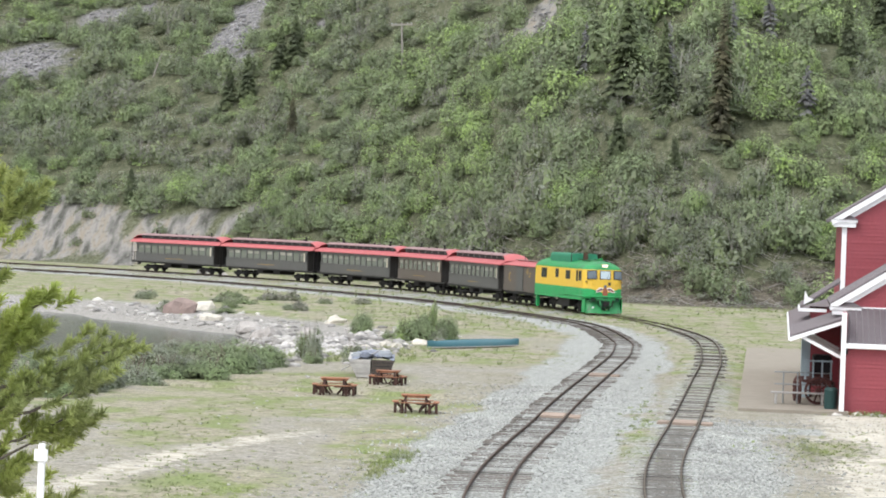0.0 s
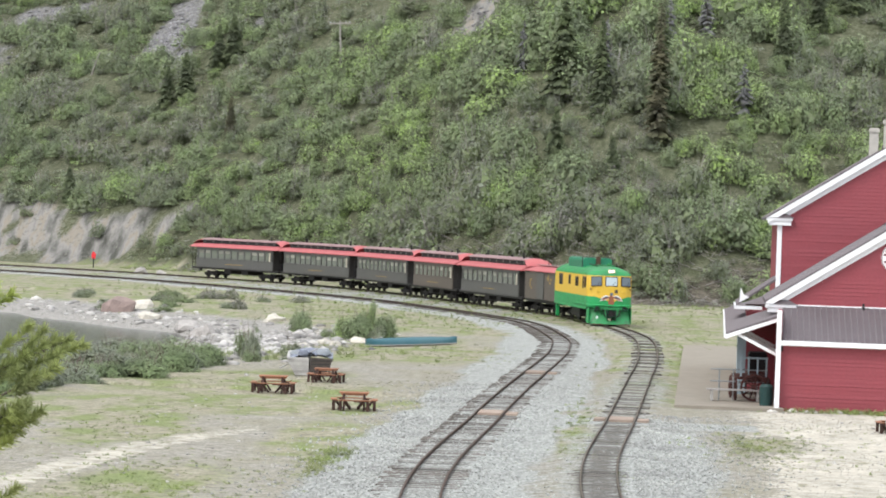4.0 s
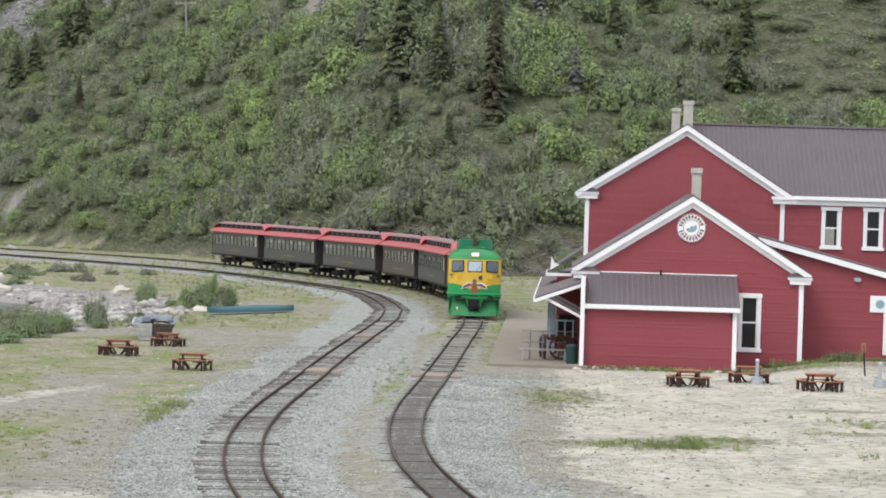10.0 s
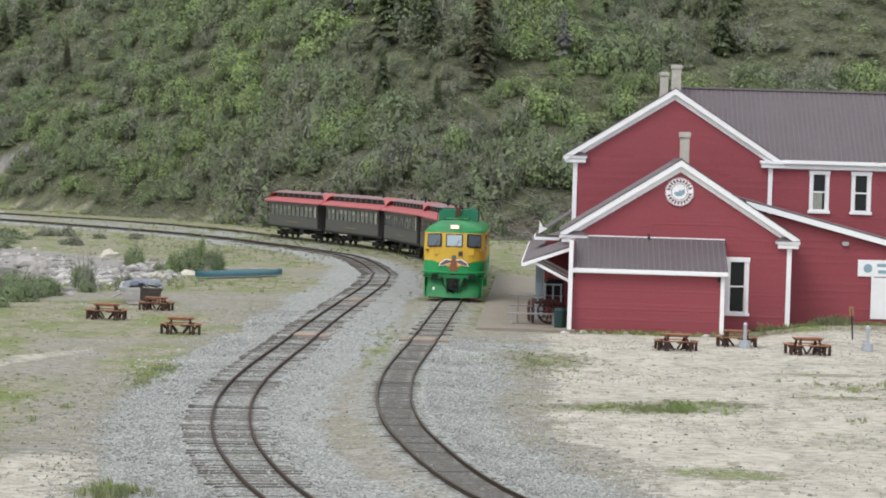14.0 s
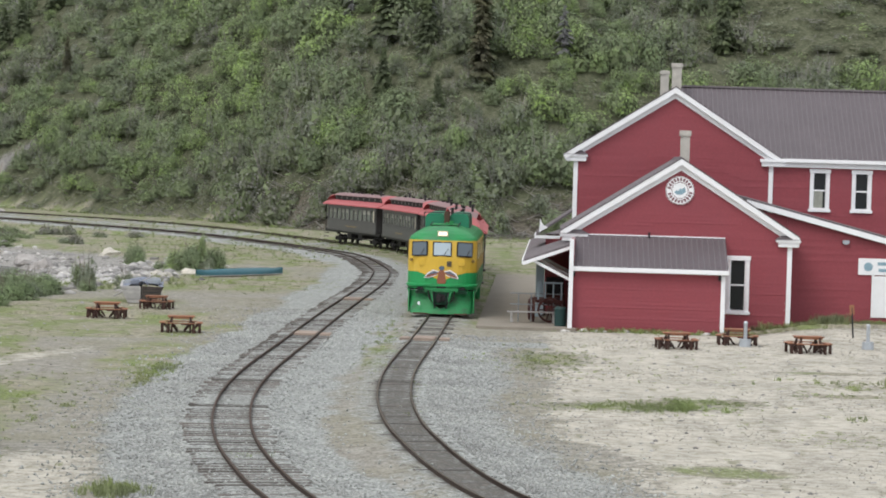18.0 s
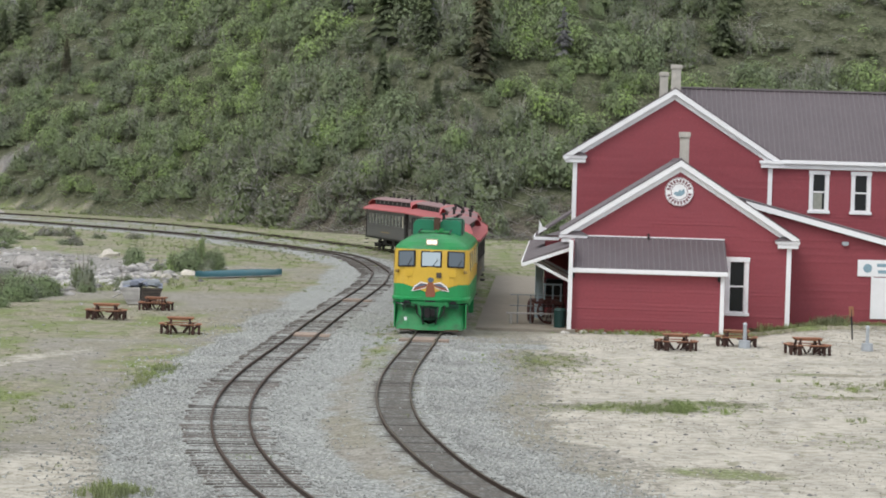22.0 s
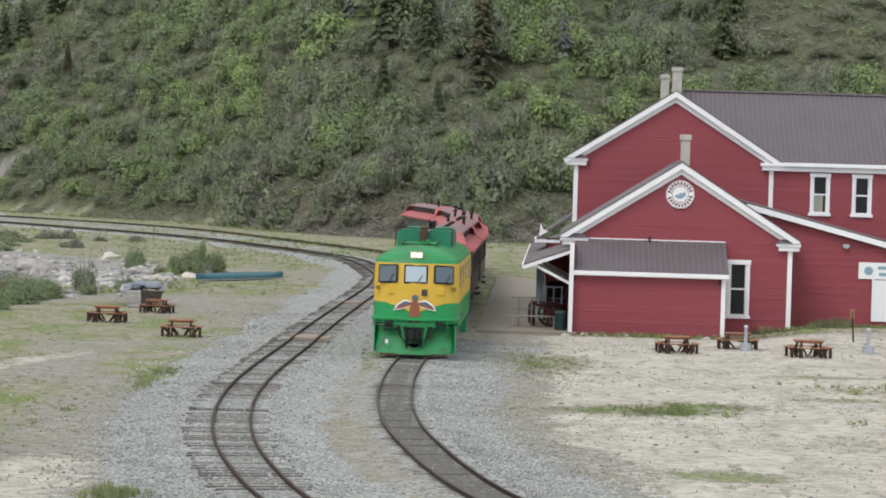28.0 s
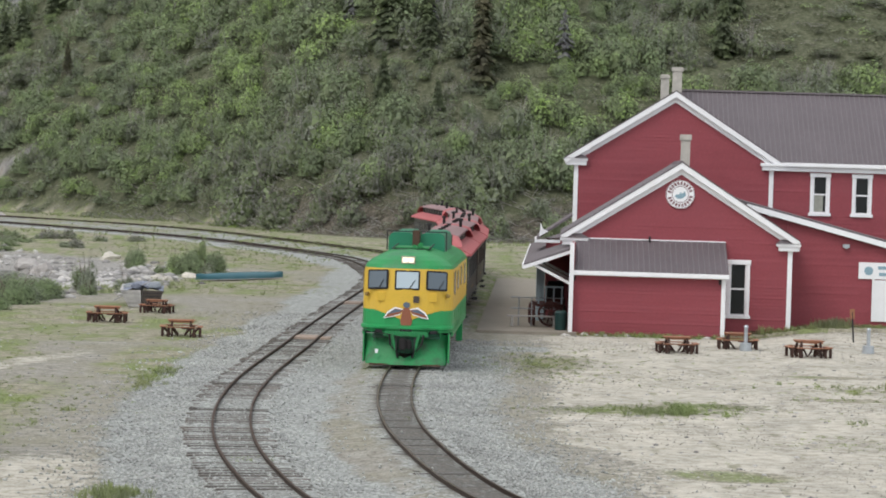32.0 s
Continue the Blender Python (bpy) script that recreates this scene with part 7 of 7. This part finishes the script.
for x, y, r, k, lab in ((-35.2, 205, 1.15, "rust_rock", "rust-brown boulder on the stony shore"), (-38.3, 198.5, 1.0, "rock", "dark grey boulder at the water's edge"), (-34.0, 208, 1.0, "cream_rock", "pale boulder behind the shore"), (-31.5, 196, 0.8, "cream_rock", "pale boulder on the shore"), (-16.9, 155, 0.5, "cream_rock", "pale stone near the canoe"), (-15.4, 158, 0.4, "cream_rock", "pale stone near the canoe"), (-13.2, 161.5, 0.45, "cream_rock", "pale stone near the canoe"), (-27.5, 187, 0.9, "rock", "pale angular boulder on the shore"), (-22.4, 190, 0.7, "cream_rock", "pale boulder in the grass"), (-25.3, 178, 0.9, "rock", "light grey boulder on the shore"), (-23.0, 180.5, 0.8, "rock", "light grey boulder on the shore"), (-50, 304, 0.9, "rock", "pale stone beside the track"), (-47.8, 303, 0.6, "rock", "pale stone beside the track"), (-16.2, 160, 0.6, "cream_rock", "pale stone near the canoe"), (-14.6, 163.5, 0.55, "cream_rock", "pale stone near the canoe")):
    b = tagged(part("boulder", stone_geo(rr_, r, 0.95 if k == "rust_rock" else 0.65), M[k], None), lab, "boulder")
    b.matrix_basis = pose(x, y, hz(x, y) - 0.05, 0, 0, rr_.uniform(0, 360))
protos = [stone_geo(rr_, 1.0, 0.6, False) for _ in range(8)]
PV = [np.array(p[0]) for p in protos]
PF = np.array(protos[0][1])


def scatter_stones(name, label, places, material):
    vs, fs, o = [], [], 0
    for x, y, r in places:
        p = PV[rr_.randrange(8)]
        a = rr_.uniform(0, 6.28)
        c, s = math.cos(a), math.sin(a)
        z = hz(x, y)
        vs.append(np.stack([(p[:, 0] * c - p[:, 1] * s) * r + x, (p[:, 0] * s + p[:, 1] * c) * r + y, p[:, 2] * r + z - 0.05 * r], 1))
        fs.append(PF + o)
        o += len(p)
    return tagged(mesh_arrays(name, np.concatenate(vs), np.concatenate(fs), material), label, "stones", kind="stuff")


shore = []
while len(shore) < 900:
    y = rr_.uniform(146, 232)
    x = np.interp(y, SHORE_Y, SHORE_X) + 2.5 + 9 * rr_.random() ** 1.4
    shore.append((x, y, 0.07 + 0.36 * rr_.random() ** 4))
for i in range(760):
    shore.append((rr_.gauss(-19.5, 2.4), rr_.gauss(157, 9), 0.08 + 0.4 * rr_.random() ** 2.5))
scatter_stones("shore_stones", "pale grey stones heaped along the shore", shore, M["shore_stone"])
scree = []
for cx, cy, rx, ry in ROCKS[:7]:
    for i in range(int(rx * ry * 4)):
        y = rr_.gauss(cy, ry * 0.5)
        x = rr_.gauss(cx, rx * 0.5)
        scree.append((x, y, 0.14 + 0.42 * rr_.random() ** 3))
scatter_stones("scree", "grey broken rock on the slope", scree, M["scree_stone"])
pebbles = []
for i in range(1500):
    x, y = rr_.uniform(3.5, 21), rr_.uniform(60, 118)
    pebbles.append((x, y, 0.018 + 0.07 * rr_.random() ** 4))
for i in range(700):
    x, y = rr_.uniform(-17, -6), rr_.uniform(60, 130)
    pebbles.append((x, y, 0.02 + 0.06 * rr_.random() ** 4))
for i in range(30):
    pebbles.append((rr_.uniform(5, 12), rr_.gauss(117.6, 0.25), 0.08 + 0.12 * rr_.random()))
scatter_stones("yard_stones", "small loose stones lying about the yard", pebbles, M["shore_stone"])

# dead branches and roots along the foot of the slope
sticks = []
for i in range(900):
    x = rr_.uniform(-36, 30)
    y = np.interp(x, FOOT_X, FOOT_Y) + rr_.uniform(0, 10)
    z = hz(x, y)
    a, l_ = rr_.uniform(0, 6.28), rr_.uniform(0.4, 2.0)
    sticks.append(tube((x, y, z), (x + l_ * math.cos(a), y + 0.5 * l_ * math.sin(a), z + rr_.uniform(0.1, 0.9) * l_ * 0.6), 0.05, 0.015, 4))
tagged(part("dead_branches", join(*sticks), M["grey_wood"]), "tangled pale dead branches at the foot of the slope", "branches", kind="stuff")

# ---- grass tufts and weeds ----
tuft = []
for _ in range(6):
    b = []
    for i in range(13):
        a, l_ = rv.uniform(0, 6.28), rv.uniform(0.5, 1.0)
        p = np.array([rv.normal() * 0.25, rv.normal() * 0.25, 0])
        lean = np.array([np.cos(a), np.sin(a), 0]) * rv.uniform(0.1, 0.6)
        w = np.array([-np.sin(a), np.cos(a), 0]) * 0.05
        b += [p - w, p + w, p + lean + (0, 0, l_) + w * 0.3, p + lean + (0, 0, l_) - w * 0.3]
    tuft.append(np.array(b))
spots = []
for cx, cy, rx, ry, n, h in ((6.6, 80.8, 1.0, 0.6, 30, 0.2), (5.7, 81, 1.7, 0.9, 230, 0.06), (7.8, 83, 1.0, 0.8, 70, 0.08), (16, 91, 2.5, 0.5, 90, 0.06), (12.8, 87, 1.2, 0.6, 40, 0.07), (15.6, 93.5, 0.25, 0.3, 14, 0.3), (10.4, 73.5, 1.2, 0.9, 50, 0.05), (13, 80, 4, 8, 70, 0.05), (8, 100, 3, 8, 90, 0.05), (-12.9, 79, 1.6, 5, 420, 0.07), (-16.4, 98, 1.5, 7, 260, 0.07), (-9.0, 88.5, 0.3, 2.6, 110, 0.13), (-6.6, 57.6, 0.35, 0.6, 50, 0.24), (3.8, 100, 1.2, 3.5, 220, 0.08), (9, 117.5, 1.8, 0.3, 120, 0.2), (14.6, 119.8, 1.2, 0.6, 200, 0.2), (18, 122, 1.8, 0.5, 180, 0.16), (13.7, 119.6, 0.4, 0.3, 90, 0.42), (16.8, 121, 0.4, 0.3, 60, 0.4), (-10, 153, 3.4, 6, 300, 0.06), (-2.0, 103, 0.4, 8, 160, 0.1), (-0.75, 86, 0.12, 6, 110, 0.09), (-14.5, 68, 2.6, 4, 300, 0.08), (13, 92, 1.2, 1, 30, 0.12), (12, 79, 0.3, 0.3, 8, 0.15), (14.8, 92, 0.4, 0.4, 16, 0.25), (-4.2, 64.5, 0.3, 0.5, 10, 0.15), (-10, 76.5, 0.2, 0.2, 6, 0.15), (-10.6, 72, 0.3, 0.3, 6, 0.12), (2.4, 165, 2.5, 16, 300, 0.1), (-14, 205, 7, 12, 450, 0.16), (-30, 245, 8, 12, 400, 0.2), (8, 245, 5, 8, 300, 0.2), (-16, 225, 5, 10, 250, 0.15), (-17, 150, 2.5, 5, 250, 0.22)):
    for i in range(n):
        x, y = rv.normal(cx, rx), rv.normal(cy, ry)
        if abs(float(MAIN.far(np.array([x]), np.array([y]))[0]) - 0.485) < 0.12:
            continue
        k = h * rv.uniform(0.5, 1.3)
        spots.append((x, y, hz(x, y) - 0.01, 0.16 + 0.5 * k, k))
# grass grown over the far main line and along the foot of the slope
for i in range(1500):
    if i < 900:
        u = rv.uniform(150, 250) + OFFSET
        p, d = MAIN.at(u), MAIN.way(u)
        o = rv.normal(0, 0.9)
        x, y, k = p[0] + d[1] * o, p[1] - d[0] * o, rv.uniform(0.08, 0.22)
    else:
        x = rv.uniform(-56, -14)
        y, k = np.interp(x, FOOT_X, FOOT_Y) + rv.uniform(-5, 5), rv.uniform(0.12, 0.32)
        if rock_amount(x, y) > 0.2:
            continue
    spots.append((x, y, hz(x, y), 0.2 + 0.6 * k, k))
v = stamp(tuft, spots, rv)
tagged(mesh_arrays("grass_tufts", v, quads_of(v), M["grass"]), "scattered green and straw-coloured grass tufts", "grass", kind="stuff")

# leafy weeds
weed = []
for cx, cy, rx, ry, n, h in ((6.9, 80.8, 0.7, 0.4, 26, 0.36), (5.4, 81.2, 1.3, 0.7, 34, 0.15), (8.0, 83.2, 0.7, 0.6, 14, 0.12), (3.4, 99.5, 0.8, 2.8, 70, 0.13), (13.7, 119.6, 0.35, 0.2, 12, 0.5), (16.4, 121, 0.5, 0.3, 12, 0.45), (9, 117.6, 1.6, 0.2, 14, 0.18), (-9.2, 88, 0.4, 2.6, 40, 0.16), (-6.6, 57.6, 0.35, 0.6, 14, 0.2), (10.4, 75, 0.3, 0.3, 4, 0.14), (13.2, 89.2, 0.5, 0.4, 8, 0.25), (-1.9, 101, 0.4, 8, 50, 0.1)):
    for i in range(n):
        x, y = rv.normal(cx, rx), rv.normal(cy, ry)
        k = h * rv.uniform(0.5, 1.25) * math.exp(-0.5 * ((x - cx) / rx) ** 2)
        weed.append((x, y, hz(x, y) - 0.02, 0.12 + 0.5 * k, k + 0.03))
v = stamp(protos_for(110, (0.06, 0.13), n=5, blobs=8)[0], weed, rv)
tagged(mesh_arrays("leafy_weeds", v, tris_of(v), M["grass"]), "low leafy green weeds in the yard", "weeds", kind="stuff")

# ballast stones beside and between the rails
oct_v = np.array([(1, 0, 0), (-1, 0, 0), (0, 1, 0), (0, -1, 0), (0, 0, 1), (0, 0, -0.4)])
oct_f = np.array([(0, 2, 4), (2, 1, 4), (1, 3, 4), (3, 0, 4), (2, 0, 5), (1, 2, 5), (3, 1, 5), (0, 3, 5)])
bx, by = [], []
for line, lo, hi, n, side in ((LOOP, 57, 128, 15000, 0), (MAIN, 57, 112, 8500, 1)):
    s0, s1 = np.interp([lo, hi], line.p[:, 1], line.s)
    for i in range(n):
        u = s0 + (s1 - s0) * rv.rand() ** 1.35
        p, d = line.at(u), line.way(u)
        o = rv.normal(-0.9, 1.6) if side == 0 else abs(rv.normal(0, 1.6)) + 0.64
        if abs(abs(o) - 0.485) < 0.09 or (-1.25 < o < 0.95 and rv.rand() < 0.85):
            continue
        bx.append(p[0] + d[1] * o)
        by.append(p[1] - d[0] * o)


def grit(name, label, px, py, lo, hi, material):
    px, py = np.array(px), np.array(py)
    pz = height(px, py) + berm(px, py)
    nb = len(px)
    sz = rv.uniform(lo, hi, (nb, 1, 1)) * rv.uniform(0.7, 1.3, (nb, 1, 3))
    an = rv.uniform(0, 6.28, nb)
    ov = (oct_v[None] + rv.normal(size=(nb, 6, 3)) * 0.22) * sz
    ca, sa = np.cos(an)[:, None], np.sin(an)[:, None]
    ov = np.stack([ov[..., 0] * ca - ov[..., 1] * sa + px[:, None], ov[..., 0] * sa + ov[..., 1] * ca + py[:, None], ov[..., 2] + pz[:, None] + 0.3 * lo], -1)
    bf = (oct_f[None] + 6 * np.arange(nb)[:, None, None]).reshape(-1, 3)
    tagged(mesh_arrays(name, ov.reshape(-1, 3), bf, material), label, name, kind="stuff")


grit("ballast", "loose blue-grey crushed ballast along the tracks", bx, by, 0.02, 0.05, M["ballast_stone"])
qx, qy = rv.uniform(2.5, 22, 15000), 57 + 62 * rv.rand(15000) ** 1.1
keep = fnoise(qx, qy, 3.5, 61) + 0.25 * rv.normal(size=15000) > 0.52
grit("pebbles", "small grey pebbles strewn over the sandy yard", qx[keep], qy[keep], 0.012, 0.032, M["sand_stone"])

# short dry turf over the yard
tx = np.concatenate([rv.uniform(-24, -7, 6500), rv.uniform(-20, -6, 3500), rv.uniform(-4.5, -1.5, 900), rv.uniform(2.5, 6, 1500), rv.uniform(-16, 3, 2600), rv.uniform(-34, 10, 2600)])
ty = np.concatenate([58 + 80 * rv.rand(6500) ** 1.2, rv.uniform(58, 100, 3500), rv.uniform(60, 150, 900), rv.uniform(90, 160, 1500), rv.uniform(132, 215, 2600), rv.uniform(190, 262, 2600)])
keep = (fnoise(tx, ty, 6, 21) * 0.5 + fnoise(tx, ty, 1.7, 22) * 0.5 > 0.42) & (LOOP.far(tx, ty) > 3.0) & (MAIN.far(tx, ty) > 1.5) & (lake_in(tx, ty) < -6)
tx, ty = tx[keep], ty[keep]
tz = height(tx, ty)
turf = []
for _ in range(5):
    b = []
    for i in range(5):
        a = rv.uniform(0, 6.28)
        p = np.array([rv.normal() * 0.7, rv.normal() * 0.7, 0])
        lean = np.array([np.cos(a), np.sin(a), 0]) * rv.uniform(0.2, 0.8)
        w = np.array([-np.sin(a), np.cos(a), 0]) * 0.22
        b += [p - w, p + w, p + lean + (0, 0, rv.uniform(0.5, 1)) + w * 0.4, p + lean + (0, 0, rv.uniform(0.5, 1)) - w * 0.4]
    turf.append(np.array(b))
th = rv.uniform(0.02, 0.05, len(tx)) * np.where(ty > 140, 1.2, 1.0)
v = stamp(turf, list(zip(tx, ty, tz - 0.005, th * 1.5, th)), rv)
tagged(mesh_arrays("dry_turf", v, quads_of(v), M["turf"]), "short dry olive turf over the yard", "grass", kind="stuff")

# ---- crossing planks, fire bins and a small sign ----
for x, y, line, n in ((0, 108.6, LOOP, 5), (0, 107.6, MAIN, 5), (0, 135.9, LOOP, 5)):
    s = float(np.interp(y, line.p[:, 1], line.s))
    p, d = line.at(s), line.way(s)
    cr = tagged(root("crossing_planks", Matrix.Translation((p[0], p[1], 0.0)) @ Matrix.Rotation(math.atan2(-d[0], d[1]), 4, "Z")), "pale wooden crossing planks between the rails", "crossing")
    for i in range(n):
        part("plank", rgeo(-0.42, 0.42, -0.85 + i * 0.34, -0.525 + i * 0.34, 0.05, 0.196, r=0.012), M["plank"], cr)
    for a in ((0.55, -0.95) if line is MAIN else (0.55,)):
        for i in range(3):
            part("side_plank", rgeo(a, a + 0.4, -0.5 + i * 0.34, -0.2 + i * 0.34, 0.05, 0.17, r=0.012), M["plank"], cr)
for x, y in ((11.9, 110.3), (16.8, 111.0)):
    b = tagged(root("ash_stand", pose(x, y, hz(x, y))), "grey concrete-footed pipe stand beside a picnic table", "ash stand")
    part("foot", tube((0, 0, 0), (0, 0, 0.3), 0.24, 0.22, 18), M["galv"], b)
    part("pipe", tube((0, 0, 0.3), (0, 0, 0.92), 0.075, 0.07, 12), M["galv"], b)
    part("cap", tube((0, 0, 0.92), (0, 0, 1.0), 0.1, 0.05, 12), M["galv"], b)
sp = tagged(root("small_sign", pose(16.75, 114.7, hz(16.75, 114.7), 0, -4, 0)), "small brown sign on a thin dark post in the yard", "sign")
part("post", tube((0, 0, 0), (0, 0, 1.25), 0.035), M["dark"], sp)
part("board", rgeo(-0.1, 0.1, -0.03, 0.01, 0.95, 1.35, r=0.01), M["table_wood"], sp)


def motions():
    for ob, length, back in TRAIN:
        walk(ob, [(0.5 * i, vehicle_pose(0.5 * i, length, back)) for i in range(65)])


motions()
